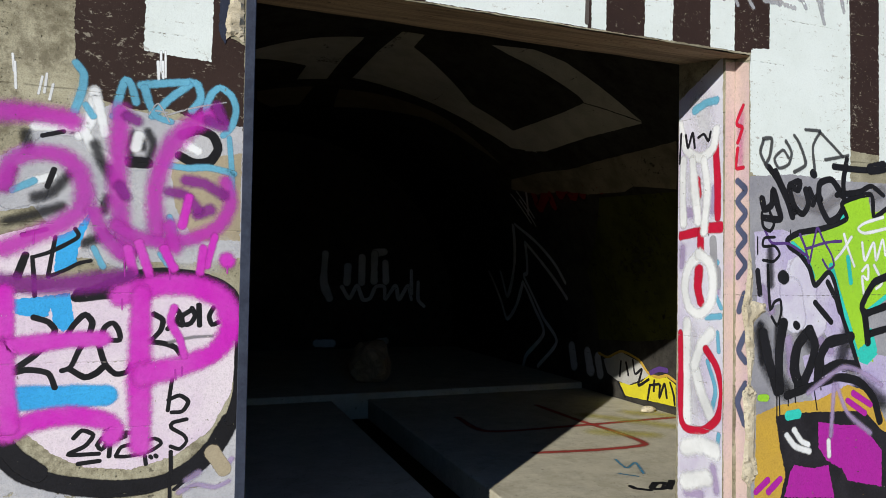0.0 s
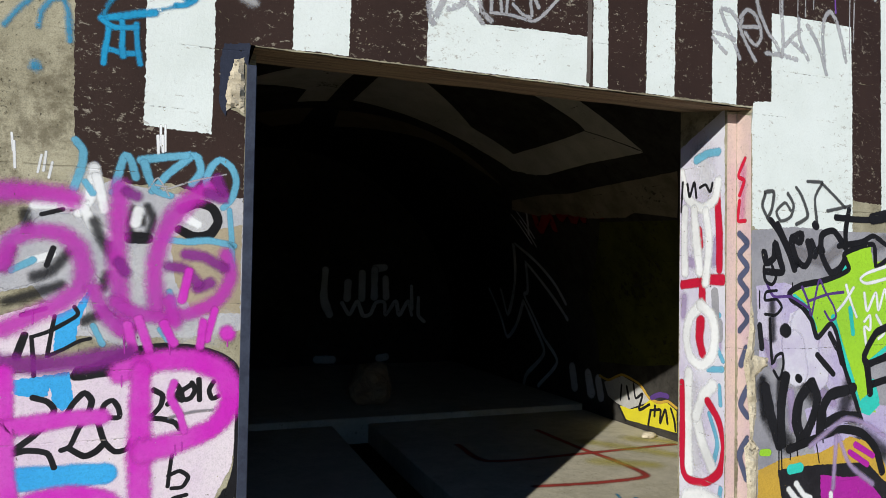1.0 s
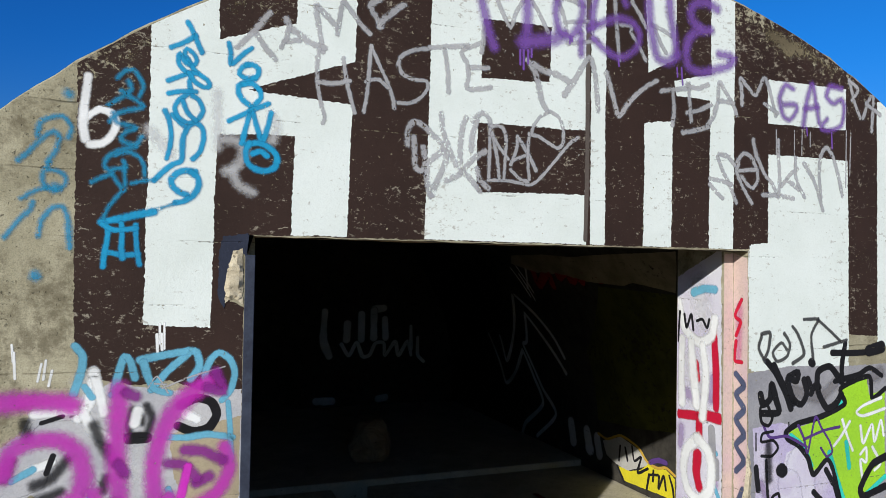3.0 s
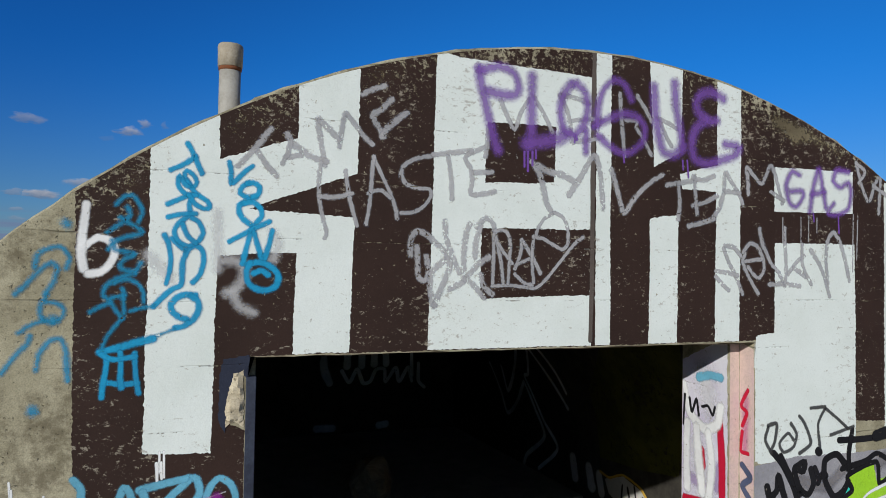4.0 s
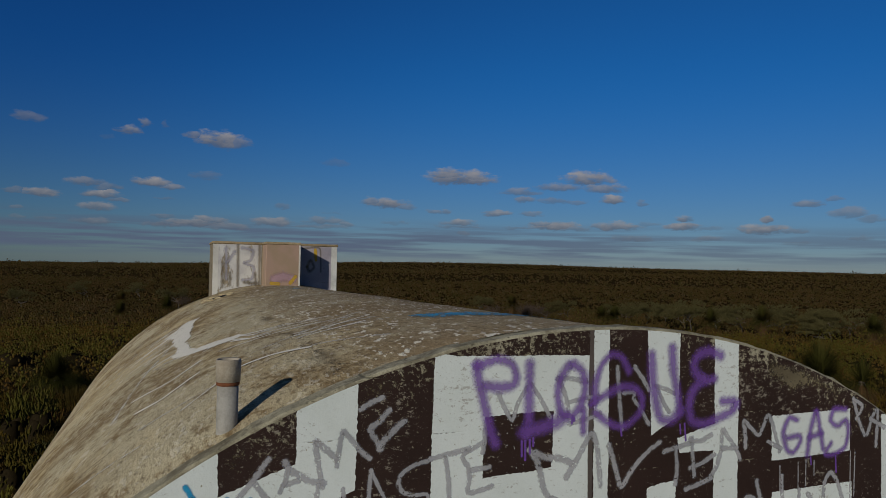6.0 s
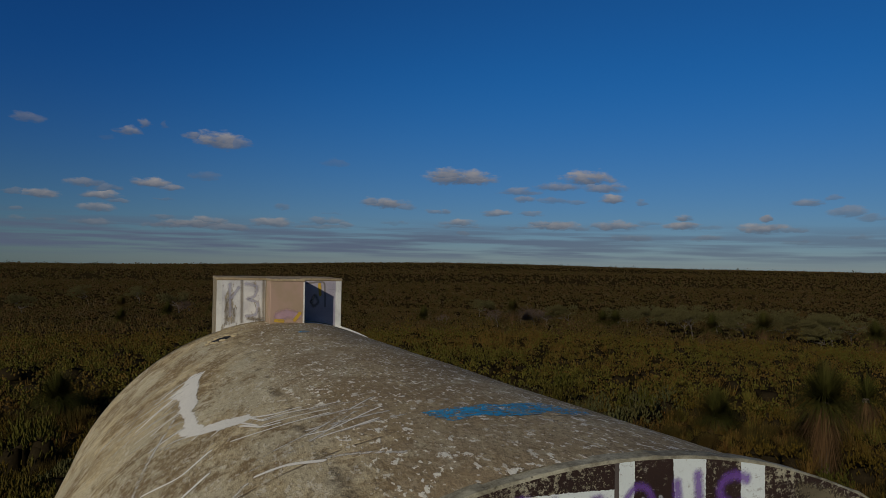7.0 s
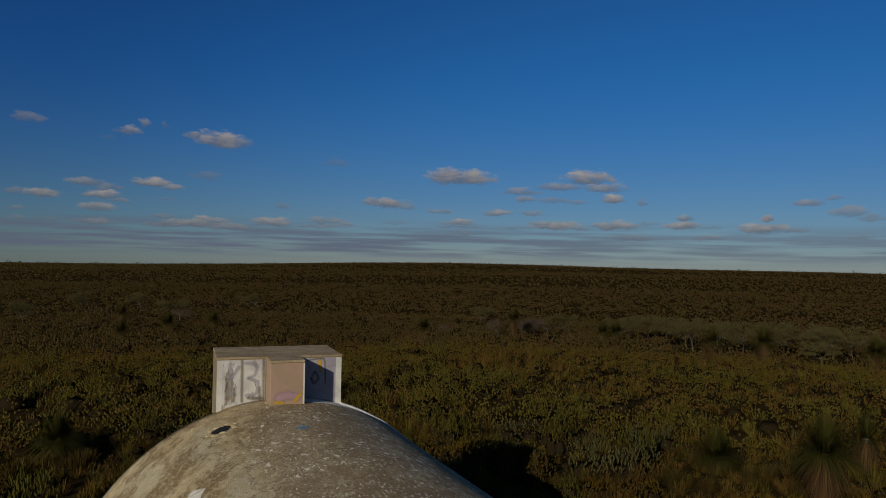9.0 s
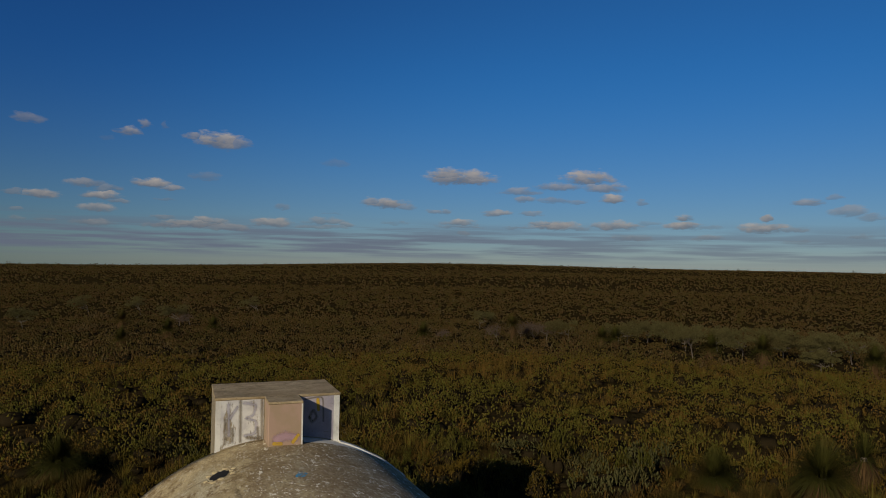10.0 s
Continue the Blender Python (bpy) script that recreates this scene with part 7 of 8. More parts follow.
def stone(name, size, at, mat, seed, label, category):
    bm = bmesh.new()
    bmesh.ops.create_icosphere(bm, subdivisions=3, radius=1)
    for v in bm.verts:
        d = 1 + 0.28 * noise.noise(v.co * 1.3 + Vector((seed, 0, 0))) + 0.1 * noise.noise(v.co * 4 + Vector((0, seed, 0)))
        v.co = Vector((v.co.x * size[0], v.co.y * size[1], max(v.co.z, -0.7) * size[2])) * d
    lo = min(v.co.z for v in bm.verts)
    for v in bm.verts:
        v.co.z -= lo
    ob = part(name, bm, mat)
    ob.location = at
    return tagged(ob, label, category)


# broken roof hole with crumbs; a flat dark patch paints its unlit inside
bm = bmesh.new()
pts = []
for i in range(40):
    t = 2 * math.pi * i / 40
    r = 1 + 0.35 * noise.noise(Vector((math.cos(t) * 2, math.sin(t) * 2, 4)))
    x, y = 0.62 + 0.17 * r * math.cos(t), 9.95 + 0.22 * r * math.sin(t)
    pts.append(bm.verts.new((x, y, roof_z(x, y) + 0.02)))
bm.faces.new(pts)
part("roof_hole_patch", bm, M_DARK, roof, "flat near-black patch standing in for a broken hole's unlit inside")
for i in range(9):
    t = i * 2.4
    x, y = 0.63 + (0.21 + 0.03 * (i % 3)) * math.cos(t), 9.95 + (0.27 + 0.04 * (i % 2)) * math.sin(t)
    stone("concrete_crumb", (0.05 + 0.012 * (i % 4), 0.04, 0.025), (x, y, roof_z(x, y) - 0.004), M_ROOF, i, "small crumb of broken concrete beside the roof hole", "rubble")
stone("boulder", (0.34, 0.30, 0.36), (2.9, 7.2, FLOOR + 0.088), M_SOFFIT, 5.0, "grey lump of rubble on the vault floor", "rubble")
stone("rubble_stone", (0.10, 0.07, 0.05), (6.05, 4.4, FLOOR), M_BROKEN, 2.0, "pale stone lying by the yellow wall", "stone")

bm = bmesh.new()
rows_ = []
for i in range(29):
    x = 3.20 + 1.5 * i / 28
    h = 0.055 - 0.03 * i / 28 + 0.014 * noise.noise(Vector((x * 3, 2, 0)))
    ya = 11.47 + 0.03 * noise.noise(Vector((x * 2, 7, 0)))
    rows_.append([bm.verts.new((x, y, roof_z(x, min(y, BACK)) + z)) for y, z in ((ya, -0.02), (ya + 0.015, h), (ya + 0.16, h * 1.05), (ya + 0.18, -0.02))])
for a, b in zip(rows_, rows_[1:]):
    for j in range(3):
        bm.faces.new((a[j], b[j], b[j + 1], a[j + 1]))
bm.faces.new(rows_[0])
bm.faces.new(rows_[-1][::-1])
bmesh.ops.recalc_face_normals(bm, faces=bm.faces)
part("rear_kerb", bm, M_WHITEEDGE, roof, "low white painted kerb along the rear edge")
paint("T", "p", "roofwhite", 0.0, "white painted rear edge",
      "2.36,11.10 2.36,11.66 3.0,11.67 3.8,11.67 4.5,11.66 4.35,11.45 3.7,11.30 3.0,11.18")

# ---- heath ----
rng = np.random.default_rng(7)
M_GREEN = leafy("green_heath_leaves", (0.054, 0.053, 0.010), (0.086, 0.078, 0.016), (0.125, 0.110, 0.032), 0.10, (0.080, 0.056, 0.012))
M_GREYGREEN = leafy("grey_green_heath_leaves", (0.060, 0.060, 0.022), (0.088, 0.084, 0.032), (0.135, 0.122, 0.055), 0.10, (0.076, 0.062, 0.022))
M_OLIVE = leafy("olive_heath_leaves", (0.072, 0.049, 0.009), (0.098, 0.066, 0.012), (0.130, 0.088, 0.020), 0.10, (0.092, 0.052, 0.013))
M_RUSTY = leafy("rusty_heath_leaves", (0.078, 0.048, 0.014), (0.064, 0.042, 0.012), (0.10, 0.064, 0.022), 0.10, (0.074, 0.046, 0.013))
M_SEDGE = leafy("brown_sedge_stems", (0.056, 0.042, 0.012), (0.048, 0.040, 0.011), (0.082, 0.058, 0.020), 0.10, (0.064, 0.041, 0.013))
M_GREY = leafy("grey_green_tree_leaves", (0.094, 0.084, 0.034), (0.070, 0.063, 0.024), (0.145, 0.126, 0.060), 0.2, (0.070, 0.056, 0.022), grain=12.0)
M_DEAD = leafy("dead_grey_twigs", (0.110, 0.080, 0.064), (0.086, 0.063, 0.050), (0.14, 0.11, 0.09), 0.2, (0.098, 0.068, 0.052))
M_FAR = leafy("mixed_heath_leaves", (0.066, 0.046, 0.014), (0.086, 0.059, 0.019), (0.125, 0.096, 0.044), 0.030, (0.084, 0.049, 0.019),
              mixed=((-9.0, 0.34, (0.060, 0.052, 0.015)), (0.62, 0.92, (0.090, 0.052, 0.021)), (0.92, 9.0, (0.108, 0.082, 0.043))), grain=2.5)
M_MID = leafy("green_and_olive_heath_leaves", (0.096, 0.072, 0.014), (0.124, 0.088, 0.018), (0.150, 0.120, 0.036), 0.05, (0.118, 0.071, 0.018),
              mixed=((-9.0, 0.42, (0.096, 0.091, 0.017)), (0.62, 0.90, (0.122, 0.069, 0.018)), (0.90, 9.0, (0.120, 0.061, 0.019))), grain=16.0)
# near-black fill for bush insides; shade between shoots is put into its colour
M_SHADE_CORE = plain("shade_dark_core", (0.016, 0.012, 0.006), (0.028, 0.021, 0.011), 20, 0.95, 0.3, 0.0, 0.0)
M_BARK = plain("grey_bark", (0.15, 0.12, 0.09), (0.07, 0.054, 0.04), 9, 0.9, 0.6)
M_PALE_BARK = plain("pale_weathered_bark", (0.14, 0.118, 0.095), (0.07, 0.057, 0.045), 9, 0.9, 0.6)
M_SPIKE = leafy("grass_tree_blades", (0.044, 0.046, 0.011), (0.058, 0.056, 0.014), (0.090, 0.078, 0.026), 0.2)
M_SKIRT = leafy("dead_grass_blades", (0.10, 0.060, 0.028), (0.08, 0.046, 0.022), (0.15, 0.094, 0.045), 0.2, (0.12, 0.07, 0.035))
M_FLOWER = leafy("pale_seed_heads", (0.11, 0.09, 0.045), (0.09, 0.07, 0.035), (0.15, 0.125, 0.07), 0.2)


def mesh_np(name, verts, quads, mat):
    me = bpy.data.meshes.new(name)
    n = len(quads)
    me.vertices.add(len(verts))
    me.vertices.foreach_set("co", np.asarray(verts, np.float32).ravel())
    me.loops.add(n * 4)
    me.loops.foreach_set("vertex_index", np.asarray(quads, np.int32).ravel())
    me.polygons.add(n)
    me.polygons.foreach_set("loop_start", np.arange(0, n * 4, 4, dtype=np.int32))
    me.update(calc_edges=True)
    me.materials.append(mat)
    me.polygons.foreach_set("use_smooth", np.ones(n, bool))
    return me


def joined(pieces):
    """Several (vertices, quads) as one."""
    vs, qs, total = [], [], 0
    for v, q in pieces:
        vs.append(v)
        qs.append(q + total)
        total += len(v)
    return np.concatenate(vs), np.concatenate(qs)


def leaves(base, direction, length, width, facing=None):
    """Leaves as pointed quads: base points, directions, lengths, widths -> vertices, quads."""
    n = len(base)
    out = rng.normal(size=(n, 3)) if facing is None else facing + rng.normal(size=(n, 3)) * 0.35
    side = np.cross(direction, out)
    side /= np.linalg.norm(side, axis=1, keepdims=True) + 1e-9
    l, w = np.asarray(length).reshape(-1, 1), np.asarray(width).reshape(-1, 1)
    mid = base + direction * l * 0.45
    v = np.stack([base, mid + side * w * 0.5, base + direction * l, mid - side * w * 0.5], 1).reshape(-1, 3)
    return v, np.arange(n * 4).reshape(-1, 4)


def unit(a):
    return a / (np.linalg.norm(a, axis=1, keepdims=True) + 1e-9)


def spikes(tip, lean, length, girth, sides=4):
    """Plump leafy shoots: uneven closed spindles that end at the tips."""
    n = len(tip)
    l, g = np.asarray(length).reshape(-1, 1, 1, 1), np.asarray(girth).reshape(-1, 1, 1, 1)
    s1 = unit(np.cross(lean, np.array([0.9, 0.1, 0.2]) + 0 * lean))
    s2 = np.cross(lean, s1)
    along, wide = np.array([1.0, 0.42, 0.0]), np.array([0.45, 1.0, 0.12])
    t = np.arange(sides) * 2 * math.pi / sides + rng.uniform(0, 6, (n, 1))
    ring = s1[:, None, :] * np.cos(t)[..., None] + s2[:, None, :] * np.sin(t)[..., None]
    r = g * wide[None, :, None, None] * rng.uniform(0.72, 1.28, (n, 3, sides, 1))
    v = tip[:, None, None, :] - lean[:, None, None, :] * l * (along[None, :, None, None] + rng.uniform(-0.08, 0.08, (n, 3, sides, 1))) + ring[:, None] * r
    q = [(i * sides + j, i * sides + (j + 1) % sides, (i + 1) * sides + (j + 1) % sides, (i + 1) * sides + j) for i in (0, 1) for j in range(sides)]
    quads = (np.arange(n).reshape(-1, 1, 1) * 3 * sides + np.array(q)[None]).reshape(-1, 4)
    return v.reshape(-1, 3), quads


def blades(root, each, height, lean, width):
    """Sedge tufts: thin stems that fan out from their roots."""
    n = len(root)
    a = rng.uniform(0, 2 * math.pi, (n, each))
    r = np.sqrt(rng.uniform(0, 1, (n, each)))
    h = np.asarray(height).reshape(-1, 1) * rng.uniform(0.55, 1.1, (n, each)) * (1 - 0.35 * r ** 2)
    out = np.stack([np.cos(a), np.sin(a), 0 * a], 2)
    o = root[:, None] + out * (r * np.asarray(height).reshape(-1, 1) * lean * 0.35)[..., None]
    e = o + out * (r * h * lean)[..., None] + np.stack([0 * h, 0 * h, h], 2)
    side = np.stack([-np.sin(a), np.cos(a), 0 * a], 2) * np.asarray(width).reshape(-1, 1, 1)
    v = np.stack([o - side, o + side, e + side * 0.35, e - side * 0.35], 2).reshape(-1, 3)
    return v, np.arange(n * each * 4).reshape(-1, 4)


def tubes(lines, r0, r1):
    """Thin three-sided stems along straight lines: (a, b) pairs."""
    a, b = lines
    d = unit(b - a)
    s1 = unit(np.cross(d, np.array([0.3, 0.2, 1.0]) + 0 * d))
    s2 = np.cross(d, s1)
    r0, r1 = np.broadcast_to(np.asarray(r0, float).reshape(-1, 1), (len(a), 1)), np.broadcast_to(np.asarray(r1, float).reshape(-1, 1), (len(a), 1))
    vs, n = [], len(a)
    for k in range(3):
        t = 2 * math.pi * k / 3
        o = s1 * math.cos(t) + s2 * math.sin(t)
        vs += [a + o * r0, b + o * r1]
    v = np.stack(vs, 1).reshape(-1, 3)
    base = np.arange(n).reshape(-1, 1) * 6
    q = np.concatenate([base + np.array([[0, 2, 3, 1]]), base + np.array([[2, 4, 5, 3]]), base + np.array([[4, 0, 1, 5]])], 0)
    return v, q


def domes(centre, radius, height, ragged=0.22):
    """Lumpy mounds, undercut at the foot: they stand in for shade inside a bush."""
    n, m = len(centre), 6
    rf, zf = np.array([0.7, 1.0, 0.62]), np.array([-0.02, 0.45, 0.92])
    t = np.arange(m) * 2 * math.pi / m + rng.uniform(0, 1, (n, 1))
    r = radius.reshape(-1, 1, 1) * rf[None, :, None] * (1 + rng.uniform(-ragged, ragged, (n, 3, m)))
    z = height.reshape(-1, 1, 1) * zf[None, :, None] * (1 + rng.uniform(-ragged, ragged, (n, 3, m)) * 0.6)
    v = np.stack([r * np.cos(t)[:, None], r * np.sin(t)[:, None], z + 0 * r], 3) + centre[:, None, None, :]
    q = [(i * m + j, i * m + (j + 1) % m, (i + 1) * m + (j + 1) % m, (i + 1) * m + j) for i in range(2) for j in range(m)]
    q += [(12, 13, 14, 15), (12, 15, 16, 17)]
    quads = (np.arange(n).reshape(-1, 1, 1) * 3 * m + np.array(q)[None]).reshape(-1, 4)
    return v.reshape(-1, 3), quads


def shrub(name, label, mat, height, radius, shoots, per, leaf, plump, core=0.50, flower=False):
    """A heath shrub: plump leafy shoots over near-black mounds that give its inner shade."""
    ob = new(name)
    tagged(ob, label, "shrub", group="heath shrubs")
    # a few rounded heads make up the bush
    heads = 6
    ha = rng.uniform(0, 2 * math.pi, heads)
    hr = radius * rng.uniform(0.25, 0.72, heads)
    hc = np.stack([hr * np.cos(ha), hr * np.sin(ha), np.zeros(heads)], 1)
    hh = height * rng.uniform(0.60, 1.0, heads)
    hw = radius * rng.uniform(0.38, 0.58, heads)
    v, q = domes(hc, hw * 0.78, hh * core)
    st = new("shade_core", mesh_np("shade_core", v, q, M_SHADE_CORE))
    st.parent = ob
    which = rng.integers(0, heads, shoots)
    a = rng.uniform(0, 2 * math.pi, shoots)
    r = np.sqrt(rng.uniform(0.0, 1, shoots))
    up = np.sqrt(1 - 0.80 * r ** 2)
    tip = hc[which] + np.stack([hw[which] * r * np.cos(a) * 1.08, hw[which] * r * np.sin(a) * 1.08, hh[which] * up * rng.uniform(0.80, 1.12, shoots)], 1)
    lean = np.stack([r * np.cos(a) * 0.45, r * np.sin(a) * 0.45, np.ones(shoots)], 1)
    lean = unit(lean + rng.normal(size=(shoots, 3)) * 0.22)
    ln = plump * rng.uniform(1.6, 3.0, shoots)
    body = spikes(tip, lean, ln, plump * rng.uniform(0.40, 0.62, shoots))
    t = rng.uniform(0, 1, (shoots, per, 1)) ** 0.8
    spin = rng.uniform(0, 2 * math.pi, (shoots, per))
    out = np.stack([np.cos(spin), np.sin(spin), 0 * spin], 2)
    girth = plump * 0.42 * np.sqrt(np.sin(np.pi * (0.12 + 0.80 * t)))
    base = (tip[:, None] - lean[:, None] * (1 - t) * ln[:, None, None] + out * girth).reshape(-1, 3)
    out = out.reshape(-1, 3)
    n = len(base)
    d = unit(out * 0.65 + np.array([0, 0, 0.9]) + rng.normal(size=(n, 3)) * 0.25)
    face = unit(out + np.array([0, 0, 0.35]))
    v, q = joined([body, leaves(base, d, leaf * rng.uniform(0.7, 1.3, n), leaf * 0.38 * rng.uniform(0.7, 1.3, n), face)])
    fo = new("foliage", mesh_np("foliage", v, q, mat))
    fo.parent = ob
    if flower:
        k = rng.integers(0, shoots, shoots * 2)
        base = tip[k] + rng.normal(size=(len(k), 3)) * 0.05
        v, q = leaves(base, unit(rng.normal(size=(len(k), 3))), np.full(len(k), 0.05), np.full(len(k), 0.04))
        fl = new("seed_head", mesh_np("seed_head", v, q, M_FLOWER))
        fl.parent = ob
        tagged(fl, kind="stuff")
    return ob


def sedge(label, mat, height, stems):
    """A soft brown tuft of fine stems."""
    ob = new("sedge_tuft")
    tagged(ob, label, "sedge", group="sedge tufts")
    a = rng.uniform(0, 2 * math.pi, 7)
    root = np.stack([np.cos(a) * 0.34, np.sin(a) * 0.34, np.full(7, -0.05)], 1) * rng.uniform(0.2, 1.0, (7, 1))
    v, q = blades(root, stems // 7, height * rng.uniform(0.75, 1.05, 7), 0.85, np.full(7, 0.007))
    st = new("stem_clump", mesh_np("stem_clump", v, q, mat))
    st.parent = ob
    tagged(st, kind="stuff")
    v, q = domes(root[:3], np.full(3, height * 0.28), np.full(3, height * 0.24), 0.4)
    co = new("sedge_shade_core", mesh_np("sedge_shade_core", v, q, M_SHADE_CORE))
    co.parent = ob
    return ob


def grass_tree(label, trunk, crown, blade_count, dead):
    ob = new("grass_tree")
    tagged(ob, label, "grass tree", group="grass trees")
    bm = bmesh.new()
    ring_tube(bm, [(-0.1, 0.17), (trunk * 0.5, 0.14), (trunk, 0.15), (trunk + 0.1, 0.05)], 12)
    rough_up(bm, 0.03, 5)
    part("trunk", bm, M_BARK, ob, "dark fibrous trunk")

    def tuft(name, n, lo, hi, mat, ln):
        a = rng.uniform(0, 2 * math.pi, n)
        e = np.radians(rng.uniform(lo, hi, n))
        d = np.stack([np.cos(a) * np.cos(e), np.sin(a) * np.cos(e), np.sin(e)], 1)
        o = np.array([0, 0, trunk + 0.02]) + d * 0.08
        l = ln * rng.uniform(0.75, 1.1, n)[:, None]
        droop = np.array([0, 0, -1.0]) * np.cos(e)[:, None] * l * 0.30
        p1 = o + d * l * 0.55
        p2 = o + d * l + droop
        s = unit(np.cross(d, np.array([0.01, 0.02, 1.0])))
        w = 0.008
        v = np.stack([o - s * w, o + s * w, p1 + s * w, p1 - s * w, p2 + s * 0.002, p2 - s * 0.002], 1).reshape(-1, 3)
        b = np.arange(n).reshape(-1, 1) * 6
        q = np.concatenate([b + np.array([[0, 1, 2, 3]]), b + np.array([[3, 2, 4, 5]])], 0)
        t = new(name, mesh_np(name, v, q, mat))
        t.parent = ob

    tuft("crown", blade_count, -14, 86, M_SPIKE, crown)
    tuft("skirt", dead, -84, -30, M_SKIRT, crown * 0.9)
    tuft("lower_skirt", dead, -88, -70, M_SKIRT, min(trunk * 0.98, crown * 1.7))
    return ob


def small_tree(label, h, mat, bare=False):
    """A low crooked heath tree: a forked pale trunk under a broad flat crown of leafy heads."""
    ob = new("heath_tree")
    tagged(ob, label, "tree", group="heath trees")
    segs_a, segs_b, depth_of, tips = [], [], [], []

    def grow(p, d, ln, depth):
        # each limb bends once on its way
        bend = p + d * ln * 0.5 + rng.normal(size=3) * ln * 0.07
        q = p + d * ln
        segs_a.extend((p, bend))
        segs_b.extend((bend, q))
        depth_of.extend((depth, depth))
        if depth == 0:
            tips.append(q)
            return
        for _ in range(3 if depth > 1 else 4):
            nd = d + rng.normal(size=3) * 0.85
            nd[2] = abs(nd[2]) * 0.5 + 0.10
            grow(q, nd / np.linalg.norm(nd), ln * rng.uniform(0.55, 0.85), depth - 1)

    grow(np.array([0, 0, -0.1]), np.array([0.15, 0.1, 1.0]), h * 0.30, 3)
    a, b, dep = np.array(segs_a), np.array(segs_b), np.array(depth_of)
    v, q = tubes((a, b), 0.022 + 0.028 * dep, 0.018 + 0.026 * dep)
    tr = new("trunk", mesh_np("trunk", v, q, M_PALE_BARK))
    tr.parent = ob
    tips = np.array(tips)
    if bare:
        # fine dead twigs
        k = rng.integers(0, len(tips), 420)
        e = tips[k] * np.array([1, 1, 0.9]) + rng.normal(size=(len(k), 3)) * np.array([0.34, 0.34, 0.26]) * h / 2.5
        v, q = tubes((tips[k], e), 0.020, 0.010)
        tw = new("twig_mass", mesh_np("twig_mass", v, q, M_DEAD))
        tw.parent = ob
        tagged(tw, kind="stuff")
        k = rng.integers(0, len(e), 200)
        base = e[k] + rng.normal(size=(len(k), 3)) * 0.12
        d = unit(rng.normal(size=(len(base), 3)) + np.array([0, 0, 0.8]))
        v, q = leaves(base, d, rng.uniform(0.08, 0.15, len(base)), rng.uniform(0.04, 0.07, len(base)))
    else:
        # rounded heads of leaves over the limbs
        heads = 34
        pick = tips[rng.choice(len(tips), heads, replace=False)] * np.array([1.7, 1.7, 1.0])
        far = np.linalg.norm(pick[:, :2], axis=1) / h
        pick[:, 2] = h * (0.88 - 0.30 * np.clip(far, 0, 1.2) ** 2) * rng.uniform(0.60, 1.08, heads)
        size = rng.uniform(0.11, 0.18, heads) * h
        k = rng.integers(0, heads, 1100)
        o = unit(rng.normal(size=(len(k), 3)))
        o[:, 2] = np.where(o[:, 2] < -0.25, -o[:, 2], o[:, 2])
        tip = pick[k] + o * size[k][:, None] * np.array([1.35, 1.35, 0.8]) * rng.uniform(0.8, 1.15, (len(k), 1))
        body = spikes(tip, unit(o + np.array([0, 0, 0.7])), rng.uniform(0.14, 0.26, len(k)), rng.uniform(0.06, 0.10, len(k)), 3)
        k2 = rng.integers(0, len(tip), 900)
        d = unit(o[k2] + rng.normal(size=(900, 3)) * 0.5 + np.array([0, 0, 0.4]))
        v, q = joined([body, leaves(tip[k2], d, rng.uniform(0.09, 0.16, 900), rng.uniform(0.05, 0.08, 900), o[k2])])
    cr = new("crown", mesh_np("crown", v, q, mat))
    cr.parent = ob
    return ob


def free(x, y, pad=0.0):
    """Clear of the building and the sandy apron before it."""
    if -2.6 - pad < x < 7.3 + pad and -1 < y < 12.3 + pad:
        return False
    return not (-6 < x < 11 and -14 < y <= 0.5)


def clump(x, y, size):
    """Where the bushes stand close together, above 0, and where they leave gaps."""
    return noise.noise(Vector((x / size, y / size, 5))) + 0.6 * noise.noise(Vector((x * 2.7 / size, y * 2.7 / size, 8)))


def brown(x, y):
    """0 where green bushes rule, 1 where brown sedge does."""
    s = 0.5 + 0.75 * noise.noise(Vector((x * 0.085, y * 0.085, 21))) + 0.45 * noise.noise(Vector((x * 0.26, y * 0.26, 31)))
    # the hollow east of the vault is sedge
    return s + 0.55 * math.exp(-(((x - 17) / 6.5) ** 2 + ((y - 11) / 6.5) ** 2))


def before(x, y, trees, near, behind, wide):
    """Low ground round a tree and before it."""
    for tx, ty in trees:
        if abs(x - tx) > near or abs(y - ty) > near:
            continue
        d = math.hypot(tx, ty + 3.4)
        ux, uy = tx / d, (ty + 3.4) / d
        along, across = (x - tx) * ux + (y - ty) * uy, (x - tx) * uy - (y - ty) * ux
        if -near < along < behind and abs(across) < wide:
            return True
    return False


TREE_SPOTS, GRASS_SPOTS = [t[:2] for t in HEATH_TREES], [t[:2] for t in GRASS_TREES[:3]]


def by_tree(x, y):
    return before(x, y, TREE_SPOTS, 9.0, 2.5, 2.6)


def by_grass_tree(x, y):
    return before(x, y, GRASS_SPOTS, 3.2, 1.2, 1.3)


def at(x, y, turn=0.0, s=1.0, sz=1.0):
    return Matrix.LocRotScale((x, y, ground_z(x, y) - 0.03), Euler((0, 0, turn)), (s, s, s * sz))


